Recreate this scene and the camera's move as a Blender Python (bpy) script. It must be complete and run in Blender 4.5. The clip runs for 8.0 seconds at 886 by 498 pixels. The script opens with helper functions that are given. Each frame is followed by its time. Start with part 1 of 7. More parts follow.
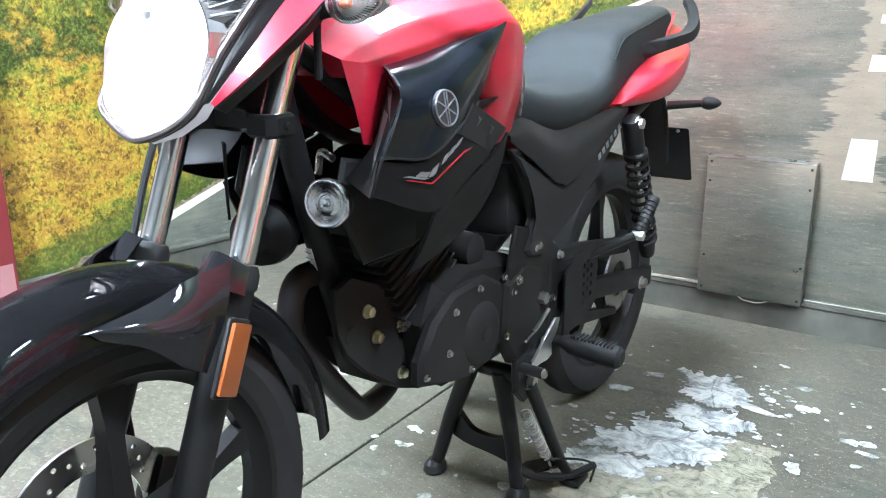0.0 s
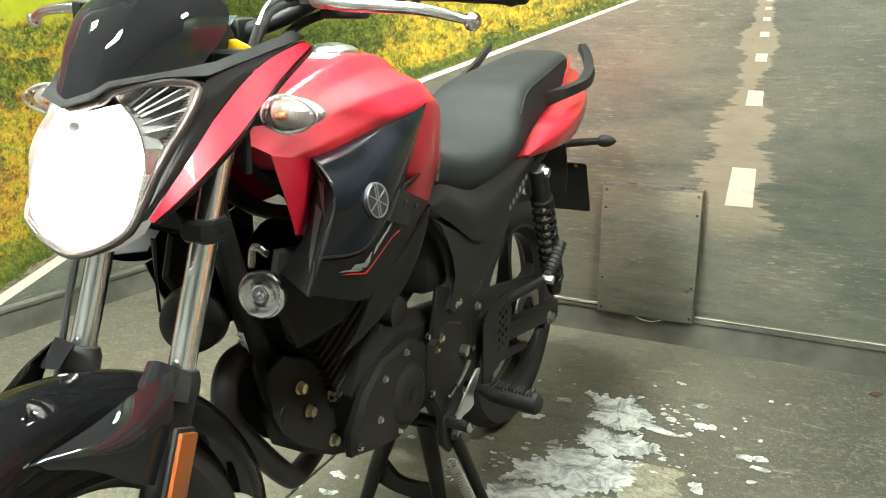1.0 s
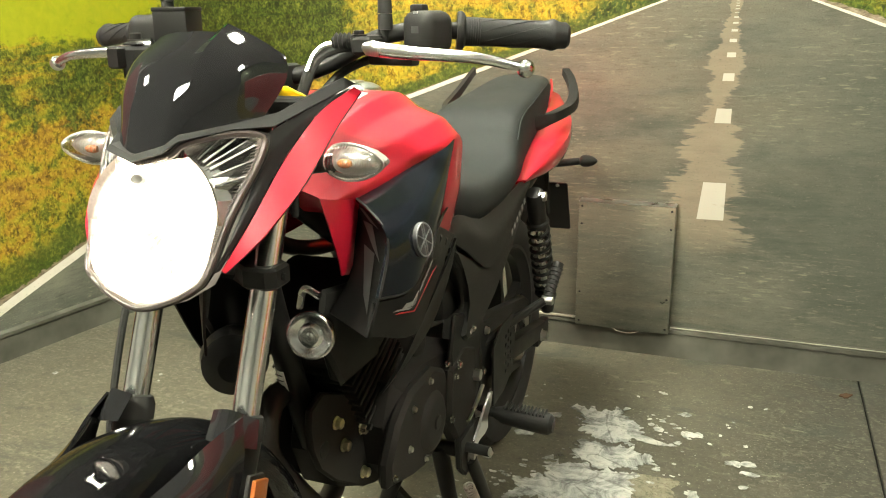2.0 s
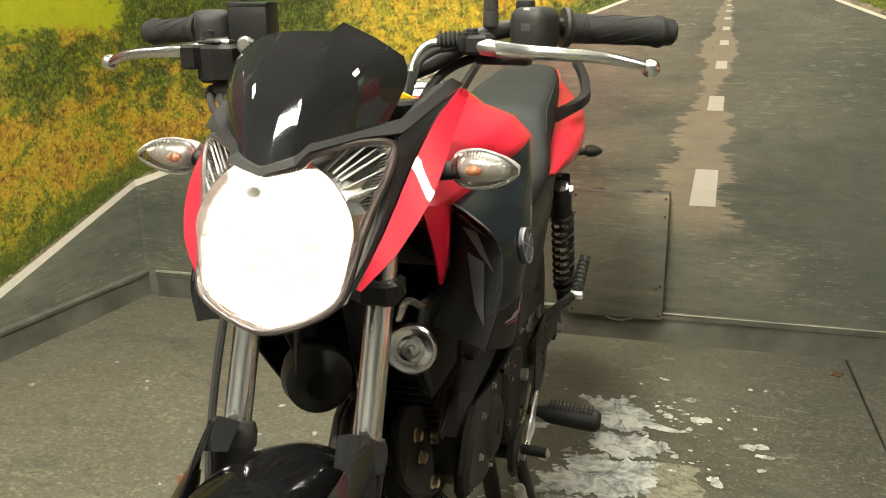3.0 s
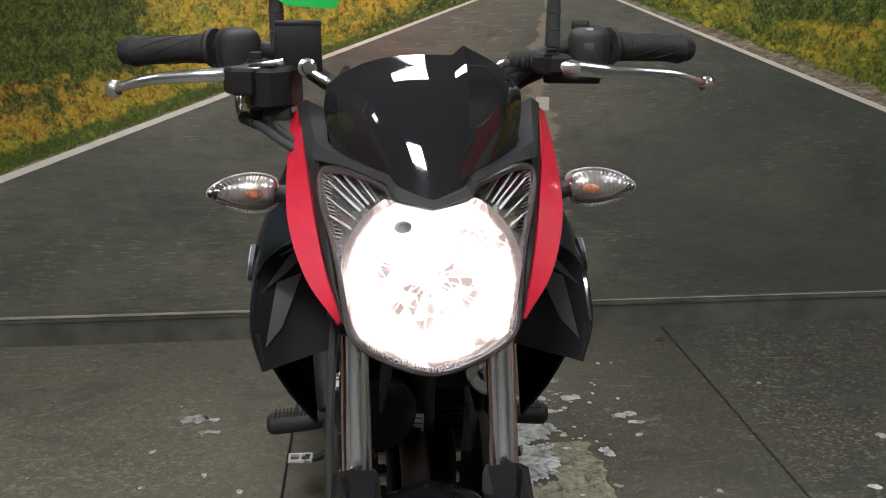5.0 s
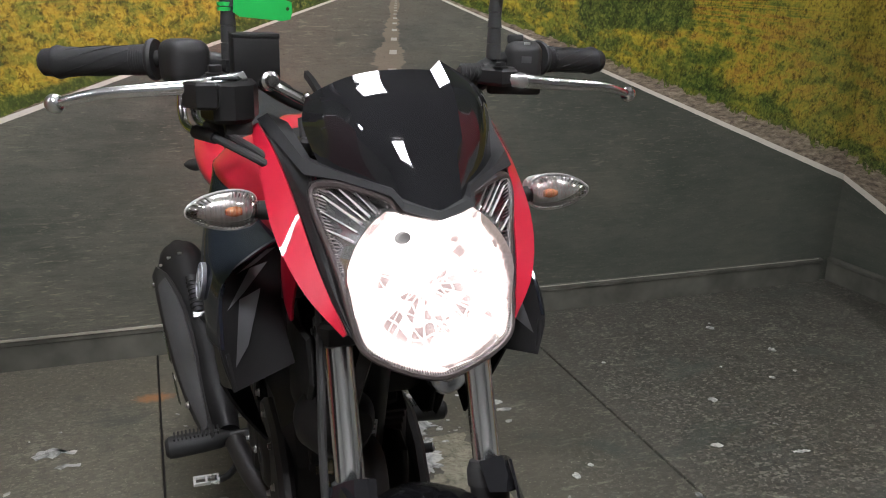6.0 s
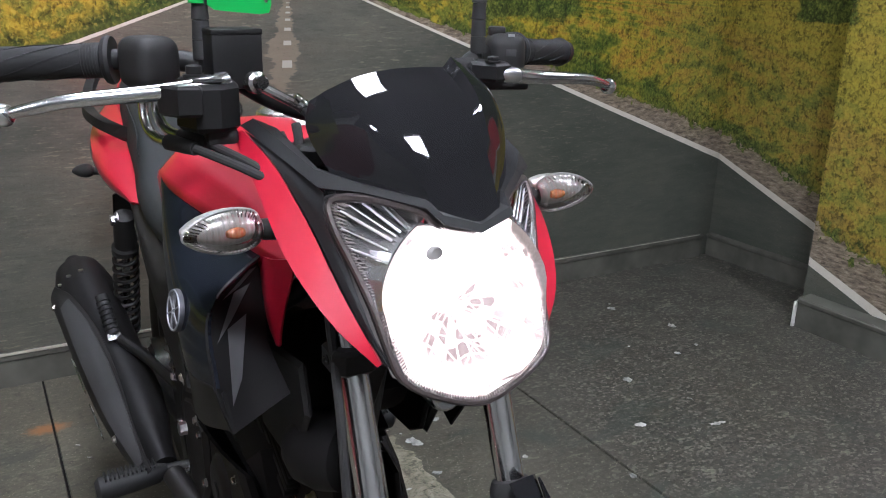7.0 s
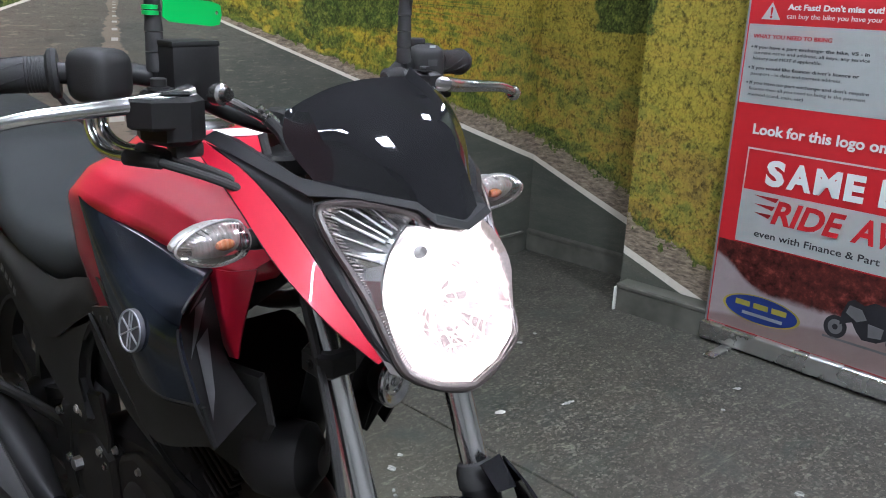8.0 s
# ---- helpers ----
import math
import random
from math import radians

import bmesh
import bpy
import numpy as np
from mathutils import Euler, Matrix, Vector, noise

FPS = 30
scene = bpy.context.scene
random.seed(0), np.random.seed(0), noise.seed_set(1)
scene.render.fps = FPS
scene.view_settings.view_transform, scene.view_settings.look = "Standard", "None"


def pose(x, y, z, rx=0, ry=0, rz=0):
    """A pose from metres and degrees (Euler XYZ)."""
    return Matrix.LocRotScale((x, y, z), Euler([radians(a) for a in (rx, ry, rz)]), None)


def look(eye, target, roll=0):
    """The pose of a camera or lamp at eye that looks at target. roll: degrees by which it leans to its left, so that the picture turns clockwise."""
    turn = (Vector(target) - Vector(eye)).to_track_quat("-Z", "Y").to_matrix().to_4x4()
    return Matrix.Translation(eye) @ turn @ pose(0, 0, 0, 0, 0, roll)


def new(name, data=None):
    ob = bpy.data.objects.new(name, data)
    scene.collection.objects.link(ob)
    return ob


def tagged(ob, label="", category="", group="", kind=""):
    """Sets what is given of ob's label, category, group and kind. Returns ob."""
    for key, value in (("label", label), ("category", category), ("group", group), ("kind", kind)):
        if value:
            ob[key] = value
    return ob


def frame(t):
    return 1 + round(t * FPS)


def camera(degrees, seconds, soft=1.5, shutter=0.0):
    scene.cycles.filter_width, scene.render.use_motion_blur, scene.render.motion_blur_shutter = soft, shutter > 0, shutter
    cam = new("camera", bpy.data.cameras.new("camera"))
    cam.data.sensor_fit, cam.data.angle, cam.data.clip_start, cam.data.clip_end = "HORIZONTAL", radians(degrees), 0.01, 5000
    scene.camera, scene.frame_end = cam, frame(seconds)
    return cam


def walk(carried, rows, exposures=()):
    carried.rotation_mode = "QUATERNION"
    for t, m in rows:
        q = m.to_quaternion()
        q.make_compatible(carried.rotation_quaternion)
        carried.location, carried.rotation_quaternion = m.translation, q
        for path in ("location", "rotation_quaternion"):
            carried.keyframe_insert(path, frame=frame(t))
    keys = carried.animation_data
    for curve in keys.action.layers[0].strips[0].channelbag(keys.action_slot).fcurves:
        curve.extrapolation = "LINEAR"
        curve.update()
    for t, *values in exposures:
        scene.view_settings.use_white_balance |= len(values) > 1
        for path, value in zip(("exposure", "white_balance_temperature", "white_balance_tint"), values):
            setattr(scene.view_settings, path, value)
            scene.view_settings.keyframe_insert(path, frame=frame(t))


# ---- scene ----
cam = camera(56.4, 8.0, 1.05)
PATH = [
    (0, (0.812, -2.605, 0.968), (-0.248, -1.005, 0.408), -0.3),
    (0.5, (0.799, -2.617, 1.028), (-0.145, -0.947, 0.459), -0.4),
    (1, (0.767, -2.635, 1.094), (-0.063, -0.908, 0.522), -0.4),
    (1.2, (0.754, -2.657, 1.12), (-0.035, -0.911, 0.549), -0.5),
    (2.3, (0.566, -2.713, 1.15), (-0.064, -0.899, 0.591), -0.8),
    (2.5, (0.509, -2.714, 1.159), (-0.064, -0.89, 0.574), -0.8),
    (3, (0.403, -2.732, 1.16), (-0.111, -0.893, 0.565), -0.8),
    (3.5, (0.28, -2.784, 1.179), (-0.104, -0.914, 0.583), -0.5),
    (4, (0.172, -2.785, 1.182), (-0.015, -0.886, 0.582), 0.0),
    (4.2, (0.128, -2.783, 1.178), (0.005, -0.876, 0.588), -0.6),
    (5.3, (-0.113, -2.753, 1.194), (0.201, -0.873, 0.588), 0.7),
    (5.5, (-0.158, -2.766, 1.197), (0.266, -0.904, 0.603), 0.9),
    (6, (-0.252, -2.742, 1.204), (0.396, -0.947, 0.605), 1.5),
    (6.5, (-0.318, -2.668, 1.198), (0.479, -0.936, 0.595), 1.3),
    (7, (-0.377, -2.603, 1.203), (0.579, -0.959, 0.584), 1.5),
    (7.5, (-0.459, -2.582, 1.214), (0.665, -1.039, 0.618), 1.5),
    (8, (-0.552, -2.534, 1.203), (0.801, -1.182, 0.619), 2.3),
]
exposure_rows = [(0.0, 1.80, 5250, 4), (0.5, 1.65, 5700, 0), (1.0, 1.5, 6500, -6), (2.5, 1.05, 7850, -4), (3.0, 0.84, 7500, 0), (3.5, 0.15, 7250, 4), (4.2, -0.2, 6400, 9), (5.5, -0.15, 6150, 11), (6.5, 0.0, 5950, 14), (7.0, 0.05, 5700, 14), (8.0, 0.25, 5550, 12)]
walk(cam, [(t, look(eye, target, roll)) for t, eye, target, roll in PATH], exposure_rows)

# ---- world and light ----
world = bpy.data.worlds.new("showroom_world")
world.use_nodes = True
scene.world = world
world.node_tree.nodes["Background"].inputs["Color"].default_value = (0.9, 0.95, 1.0, 1)
world.node_tree.nodes["Background"].inputs["Strength"].default_value = 0.02
PANEL_POWER = 112.0
PANEL_SPOTS = [(-0.18, -0.95, 0.60, 0.45, 0.60), (-0.50, -3.35, 0.62, 0.36, 2.0), (1.84, -2.15, 0.34, 0.28, 1.6), (-2.3, -2.4, 0.28, 0.28, 1.2)]
CEILING_Z = 3.0


# ---- material tools ----
class Graph:
    """A short way to write node trees."""

    def __init__(self, name):
        self.mat = bpy.data.materials.new(name)
        self.mat.use_nodes = True
        self.tree = self.mat.node_tree
        self.bsdf = self.tree.nodes["Principled BSDF"]
        self.out = self.tree.nodes["Material Output"]

    def put(self, socket, value):
        if isinstance(value, bpy.types.NodeSocket):
            self.tree.links.new(value, socket)
        elif isinstance(value, (tuple, list)) and len(value) == 3 and socket.type == "RGBA":
            socket.default_value = (*value, 1)
        else:
            socket.default_value = value

    def node(self, kind, **inputs):
        n = self.tree.nodes.new(kind)
        for key, value in inputs.items():
            self.put(n.inputs[key.replace("_", " ")], value)
        return n

    def math(self, op, a, b=0.0, c=0.0):
        n = self.tree.nodes.new("ShaderNodeMath")
        n.operation = op
        for i, v in enumerate((a, b, c)):
            self.put(n.inputs[i], v)
        return n.outputs[0]

    def add(self, a, b):
        return self.math("ADD", a, b)

    def sub(self, a, b):
        return self.math("SUBTRACT", a, b)

    def mul(self, a, b):
        return self.math("MULTIPLY", a, b)

    def less(self, a, b):
        return self.math("LESS_THAN", a, b)

    def more(self, a, b):
        return self.math("GREATER_THAN", a, b)

    def mix(self, fac, a, b, blend="MIX"):
        n = self.tree.nodes.new("ShaderNodeMix")
        n.data_type, n.blend_type = "RGBA", blend
        self.put(n.inputs[0], fac)
        self.put(n.inputs[6], a)
        self.put(n.inputs[7], b)
        return n.outputs[2]

    def ramp(self, fac, *stops):
        n = self.tree.nodes.new("ShaderNodeValToRGB")
        self.put(n.inputs[0], fac)
        e = n.color_ramp.elements
        while len(e) < len(stops):
            e.new(0.5)
        for el, (at, col) in zip(e, stops):
            el.position = at
            el.color = (*col, 1) if isinstance(col, tuple) else (col, col, col, 1)
        return n.outputs[0]

    def smooth(self, x, a, b):
        n = self.tree.nodes.new("ShaderNodeMapRange")
        n.interpolation_type = "SMOOTHSTEP"
        self.put(n.inputs[0], x)
        n.inputs[1].default_value, n.inputs[2].default_value = a, b
        return n.outputs[0]

    def noise(self, vector, scale, detail=4.0, rough=0.55, distortion=0.0):
        n = self.node("ShaderNodeTexNoise", Vector=vector, Scale=scale, Detail=detail, Roughness=rough, Distortion=distortion)
        return n.outputs["Fac"]

    def coords(self, which="Object"):
        return self.tree.nodes.new("ShaderNodeTexCoord").outputs[which]

    def scaled(self, vector, x, y, z):
        n = self.tree.nodes.new("ShaderNodeVectorMath")
        n.operation = "MULTIPLY"
        self.put(n.inputs[0], vector)
        n.inputs[1].default_value = (x, y, z)
        return n.outputs[0]

    def bump(self, height, strength=0.2, distance=0.002):
        n = self.node("ShaderNodeBump", Height=height, Strength=strength, Distance=distance)
        self.put(self.bsdf.inputs["Normal"], n.outputs[0])

    def set(self, **inputs):
        for key, value in inputs.items():
            self.put(self.bsdf.inputs[key.replace("_", " ")], value)
        return self.mat


def surface(name, colour, rough=0.5, metal=0.0, grain=60.0, vary=0.15, bump=0.05, coat=0.0, wear=0.12, spec=0.5, polish=0.14):
    """Paint, plastic or metal with fine grain, faint blotches and uneven gloss."""
    g = Graph(name)
    co = g.coords()
    fine, wide = g.noise(co, grain, 3), g.noise(co, 7.0, 3)
    dark = tuple(c * (1 - vary) for c in colour)
    light = tuple(min(1, c * (1 + vary)) for c in colour)
    col = g.ramp(wide, (0.3, dark), (0.7, light))
    g.set(Base_Color=col, Metallic=metal, Specular_IOR_Level=spec, Roughness=g.ramp(wide, (0.3, max(0.0, rough - wear * rough)), (0.72, min(1.0, rough + wear))))
    if coat:
        g.set(Coat_Weight=coat, Coat_Roughness=polish)
    if bump:
        g.bump(fine, bump, 0.001)
    return g.mat


# ---- materials ----
RED = surface("red_paint", (0.36, 0.007, 0.024), 0.46, 0.0, 900, 0.05, 0.0, 0.85, 0.08, 0.24, 0.03)
BLACK_GLOSS = surface("black_gloss_paint", (0.010, 0.010, 0.011), 0.035, 0.0, 400, 0.2, 0.0, 0.0, 0.02, 0.5)
BLACK_PLASTIC = surface("black_textured_plastic", (0.018, 0.0175, 0.017), 0.56, 0.0, 900, 0.2, 0.25, 0.0, 0.12, 0.22)
GREY_PLASTIC = surface("dark_grey_plastic", (0.040, 0.040, 0.041), 0.50, 0.0, 900, 0.15, 0.2, 0.0, 0.12, 0.35)
BLUE_BLACK = surface("blue_black_paint", (0.007, 0.0085, 0.012), 0.10, 0.0, 500, 0.1, 0.0, 0.0, 0.03, 0.36)
BLACK_METAL = surface("black_painted_metal", (0.011, 0.0107, 0.0105), 0.45, 0.0, 300, 0.25, 0.12, 0.0, 0.12, 0.22)
ENGINE = surface("black_engine_casting", (0.018, 0.0168, 0.016), 0.55, 0.0, 500, 0.3, 0.3, 0.0, 0.12, 0.14)
RUBBER = surface("tyre_rubber", (0.022, 0.0215, 0.021), 0.75, 0.0, 300, 0.25, 0.2, 0.0, 0.1, 0.25)
GRIP = surface("grip_rubber", (0.016, 0.016, 0.016), 0.55, 0.0, 500, 0.2, 0.3, 0.0, 0.12, 0.2)
SEAT = surface("black_seat_vinyl", (0.020, 0.022, 0.0225), 0.68, 0.0, 1200, 0.12, 0.35, 0.0, 0.08, 0.22)
CHROME = surface("chrome", (0.75, 0.74, 0.72), 0.09, 1.0, 300, 0.05, 0.0)
STANCHION = surface("hard_chromed_tube", (0.78, 0.78, 0.78), 0.15, 1.0, 300, 0.05, 0.0)
ALU = surface("polished_aluminium", (0.62, 0.62, 0.61), 0.22, 1.0, 300, 0.08, 0.03)
ZINC = surface("yellow_zinc_steel", (0.75, 0.68, 0.50), 0.26, 1.0, 300, 0.2, 0.05)
STEEL = surface("bright_steel", (0.5, 0.49, 0.47), 0.25, 1.0, 300, 0.15, 0.05)
SILVER = surface("silver_print", (0.46, 0.47, 0.48), 0.30, 0.4, 300, 0.05, 0.0)
WHITE_PRINT = surface("white_print", (0.75, 0.75, 0.73), 0.5, 0.0, 300, 0.05, 0.0)
ORANGE = surface("orange_reflector", (0.22, 0.058, 0.010), 0.35, 0.0, 700, 0.12, 0.4, 0.4)
GREEN_TAG = surface("green_plastic_tag", (0.01, 0.30, 0.05), 0.4, 0.0, 300, 0.08, 0.05)
YELLOW = surface("yellow_plastic", (0.75, 0.45, 0.01), 0.45, 0.0, 300, 0.08, 0.05)
FAIRING = surface("satin_black_fairing", (0.011, 0.0106, 0.0105), 0.42, 0.0, 900, 0.2, 0.15, 0.0, 0.1, 0.10)
SCREEN = surface("speedometer_face", (0.05, 0.06, 0.06), 0.15, 0.0, 200, 0.2, 0.0, 0.3)
LABEL_GREY = surface("worn_print_grey", (0.17, 0.17, 0.17), 0.5, 0.0, 300, 0.1, 0.0)
RED_PRINT = surface("red_print", (0.40, 0.010, 0.016), 0.42, 0.0, 300, 0.05, 0.0)
PAPER_WHITE = surface("white_banner_print", (0.53, 0.57, 0.56), 0.45, 0.0, 300, 0.03, 0.0)
TEXT_BLACK = surface("black_print", (0.03, 0.03, 0.035), 0.5, 0.0, 300, 0.1, 0.0)
WALL_WHITE = surface("painted_plaster", (0.34, 0.34, 0.33), 0.7, 0.0, 80, 0.06, 0.15)
CEILING = surface("ceiling_board", (0.30, 0.30, 0.295), 0.85, 0.0, 120, 0.05, 0.2)
STRIP = surface("worn_white_edge_strip", (0.55, 0.54, 0.50), 0.5, 0.0, 90, 0.25, 0.2)
AMBER = surface("amber_bulb", (0.30, 0.115, 0.045), 0.2, 0.0, 300, 0.1, 0.0)


def clear_plastic(name, tint, gloss=0.12, ribs=0.0):
    g = Graph(name)
    clear = g.node("ShaderNodeBsdfTransparent", Color=tint)
    shine = g.node("ShaderNodeBsdfGlossy", Color=(1, 1, 1), Roughness=0.04)
    fres = g.node("ShaderNodeFresnel", IOR=1.45)
    if ribs:
        wave = g.node("ShaderNodeTexWave", Vector=g.coords(), Scale=ribs, Distortion=0.4, Detail=1.0)
        b = g.node("ShaderNodeBump", Height=wave.outputs["Fac"], Strength=0.8, Distance=0.003)
        g.put(shine.inputs["Normal"], b.outputs[0])
    m = g.tree.nodes.new("ShaderNodeMixShader")
    g.put(m.inputs[0], g.math("ADD", g.mul(fres.outputs[0], 0.9), gloss * 0.3))
    g.put(m.inputs[1], clear.outputs[0])
    g.put(m.inputs[2], shine.outputs[0])
    g.put(g.out.inputs["Surface"], m.outputs[0])
    return g.mat


LENS = clear_plastic("clear_lamp_lens", (0.97, 0.97, 0.97), 0.1)
RIBBED = clear_plastic("ribbed_clear_lens", (0.95, 0.94, 0.93), 0.35, 60)


def lit_reflector():
    """The lit bowl of the headlamp: hot all over, with dimmer pinkish patches crossed by thin bright facet lines."""
    g = Graph("lit_headlamp_reflector")
    uv = g.coords("UV")
    s = g.node("ShaderNodeSeparateXYZ", Vector=uv)
    x, z = s.outputs[0], s.outputs[1]
    r = g.math("SQRT", g.add(g.mul(x, x), g.mul(z, z)))
    rag = g.noise(uv, 6.0, 5, 0.7, 0.8)
    grain = g.noise(g.scaled(uv, 34.0, 26.0, 1.0), 1.0, 4, 0.7)

    def patch(cx, cz, wide, tall):
        dx, dz = g.mul(g.sub(x, cx), 1 / wide), g.mul(g.sub(z, cz), 1 / tall)
        d = g.math("SQRT", g.add(g.mul(dx, dx), g.mul(dz, dz)))
        return g.smooth(g.add(d, g.mul(g.sub(rag, 0.5), 0.9)), 1.25, 0.75)

    dim = patch(-0.30, -0.48, 0.42, 0.46)
    for spot in ((0.52, -0.02, 0.50, 0.24), (0.70, -0.42, 0.38, 0.44), (-0.76, -0.20, 0.34, 0.62), (0.10, -0.64, 0.42, 0.26), (0.55, 0.45, 0.40, 0.16), (0.0, -0.62, 0.80, 0.26)):
        dim = g.math("MAXIMUM", dim, patch(*spot))
    # facets in sectors and rings, some of them turned away from the bulb, with bright ridges between
    turn = g.mul(g.math("ARCTAN2", z, x), 22.0 / math.tau)
    depth = g.add(g.mul(r, 6.0), g.mul(g.math("SINE", g.mul(turn, 2.1)), 0.25))
    cell = g.node("ShaderNodeCombineXYZ", X=g.math("FLOOR", turn), Y=g.math("FLOOR", depth)).outputs[0]
    pick = g.node("ShaderNodeTexWhiteNoise", Vector=cell).outputs["Value"]
    ridge = g.math("MAXIMUM", g.smooth(g.math("ABSOLUTE", g.sub(g.math("FRACT", turn), 0.5)), 0.40, 0.47), g.smooth(g.math("ABSOLUTE", g.sub(g.math("FRACT", depth), 0.5)), 0.42, 0.48))
    dim = g.mul(dim, g.mul(g.smooth(pick, 0.10, 0.50), g.sub(1.0, g.mul(ridge, 0.75))))
    dim = g.mul(dim, g.smooth(grain, 0.24, 0.42))
    # a few long thin bright streaks across
    lines = None
    for turn_by, pitch, wide, seed in ((0.55, 3.2, 0.012, 0.0), (2.45, 3.6, 0.012, 3.0), (1.15, 2.6, 0.010, 7.0)):
        along = g.add(g.add(g.mul(x, math.cos(turn_by) * pitch), g.mul(z, math.sin(turn_by) * pitch)), seed * 0.37)
        line = g.smooth(g.math("ABSOLUTE", g.sub(g.math("FRACT", along), 0.5)), wide * 1.6, wide * 0.5)
        lines = line if lines is None else g.math("MAXIMUM", lines, line)
    # a fine comb of ribs along the foot of the bowl
    comb = g.mul(g.smooth(z, -0.55, -0.75), g.smooth(g.math("FRACT", g.add(g.mul(x, 17.0), g.mul(z, 9.0))), 0.35, 0.6))
    dim = g.mul(dim, g.sub(1.0, g.mul(lines, 0.85)))
    dim = g.mul(dim, 0.95)
    rim = g.smooth(g.add(r, g.mul(g.sub(rag, 0.5), 0.08)), 0.93, 1.05)
    dim = g.math("MAXIMUM", dim, g.mul(rim, 0.95))
    dim = g.math("MAXIMUM", dim, g.mul(comb, 0.45))
    low = g.mul(g.add(0.22, g.mul(grain, 0.80)), g.sub(1.0, g.mul(rim, 0.6)))
    glow = g.add(g.mul(g.math("POWER", g.sub(1.0, dim), 2.0), 5.0), low)
    g.set(Base_Color=(0.75, 0.72, 0.70), Metallic=1.0, Roughness=0.12, Emission_Color=g.mix(dim, (1.0, 0.93, 0.86), (1.0, 0.72, 0.66)), Emission_Strength=glow)
    return g.mat


LIT = lit_reflector()


def mural():
    """The printed road picture: asphalt, edge lines, worn centre dashes, verge, meadow and bushes, laid out on the wall in metres."""
    g = Graph("printed_road_mural")
    uv = g.coords("UV")
    s = g.node("ShaderNodeSeparateXYZ", Vector=uv)
    u, v = s.outputs[0], s.outputs[1]
    far = g.math("MAXIMUM", g.sub(1.235, v), 0.012)
    wob = g.mul(g.sub(g.noise(uv, 6.0, 3), 0.5), 0.02)
    left = g.add(g.mul(u, 0.361), 1.04)
    right = g.sub(1.438, g.mul(u, 0.375))
    edge = g.add(g.sub(v, g.math("MINIMUM", left, right)), g.mul(wob, 0.15))
    isright = g.more(u, 0.54)
    grain = g.noise(g.scaled(uv, 1, 1, 1), 260.0, 3)
    # asphalt
    streak = g.noise(g.scaled(uv, 8.0, 36.0, 1), 1.0, 6, 0.65, 0.4)
    blotch = g.noise(g.scaled(uv, 1.6, 3.0, 1), 1.0, 4, 0.6)
    asphalt = g.ramp(g.add(g.mul(blotch, 0.7), g.mul(streak, 0.3)), (0.36, (0.066, 0.074, 0.060)), (0.5, (0.108, 0.112, 0.092)), (0.64, (0.160, 0.156, 0.124)))
    flecks = g.smooth(g.noise(g.scaled(uv, 26.0, 82.0, 1), 1.0, 6, 0.75), 0.58, 0.68)
    asphalt = g.mix(g.mul(flecks, 0.34), asphalt, (0.27, 0.255, 0.195))
    slab_tone = g.smooth(g.noise(g.scaled(uv, 1.1, 7.0, 1), 1.0, 4, 0.6, 0.5), 0.42, 0.60)
    brown = g.mul(g.smooth(g.add(g.math("ABSOLUTE", g.sub(u, 0.25)), g.mul(streak, 0.5)), 1.0, 0.35), slab_tone)
    asphalt = g.mix(g.mul(brown, 0.62), asphalt, (0.172, 0.156, 0.116))
    marks = g.smooth(g.noise(g.scaled(uv, 9.0, 62.0, 1), 1.0, 5, 0.7, 0.6), 0.64, 0.69)
    asphalt = g.mix(g.mul(marks, 0.44), asphalt, (0.045, 0.047, 0.037))
    asphalt = g.mix(g.mul(g.smooth(grain, 0.45, 0.7), 0.30), asphalt, (0.05, 0.05, 0.042))
    scrape = g.noise(g.scaled(uv, 18.0, 120.0, 1), 1.0, 5, 0.7, 0.3)
    zone = g.mul(g.smooth(g.noise(g.scaled(uv, 1.3, 2.6, 1), 1.0, 3), 0.42, 0.60), g.smooth(u, 2.3, 1.5))
    asphalt = g.mix(g.mul(g.smooth(scrape, 0.57, 0.62), g.add(g.mul(zone, 0.58), 0.07)), asphalt, (0.27, 0.25, 0.185))
    asphalt = g.mix(g.mul(g.smooth(scrape, 0.44, 0.38), g.add(0.08, g.mul(g.smooth(u, 2.2, 1.4), 0.14))), asphalt, (0.034, 0.038, 0.030))
    asphalt = g.mix(g.mul(g.smooth(u, 0.6, 1.2), 0.42), asphalt, (0.043, 0.054, 0.045))
    mid = g.sub(u, g.sub(0.553, g.mul(far, 0.05)))
    worn = g.sub(g.add(g.mul(streak, 1.5), g.mul(g.noise(g.scaled(uv, 2.5, 5.0, 1), 1.0, 3), 0.7)), g.math("DIVIDE", g.math("ABSOLUTE", g.add(mid, g.mul(far, 0.05))), g.mul(far, 0.22)))
    block = g.noise(g.scaled(uv, 0.4, 6.5, 1), 1.0, 2, 0.5)
    worn = g.add(worn, g.mul(g.sub(block, 0.5), 2.4))
    comb = g.noise(g.scaled(uv, 3.0, 95.0, 1), 1.0, 3, 0.6)
    worn = g.mul(g.smooth(g.add(worn, g.mul(g.sub(comb, 0.5), 0.9)), 0.42, 0.58), g.smooth(v, 0.36, 0.46))
    asphalt = g.mix(g.mul(worn, 0.58), asphalt, g.mix(streak, (0.23, 0.182, 0.132), (0.37, 0.31, 0.232)))
    depth = g.math("DIVIDE", 1.0, far)
    phase = g.math("FRACT", g.math("DIVIDE", g.add(g.sub(depth, 1.33), 0.93 * 4), 0.93))
    dash = g.mul(g.less(phase, 0.275), g.less(g.math("ABSOLUTE", g.add(mid, g.mul(wob, 0.1))), g.mul(far, 0.055)))
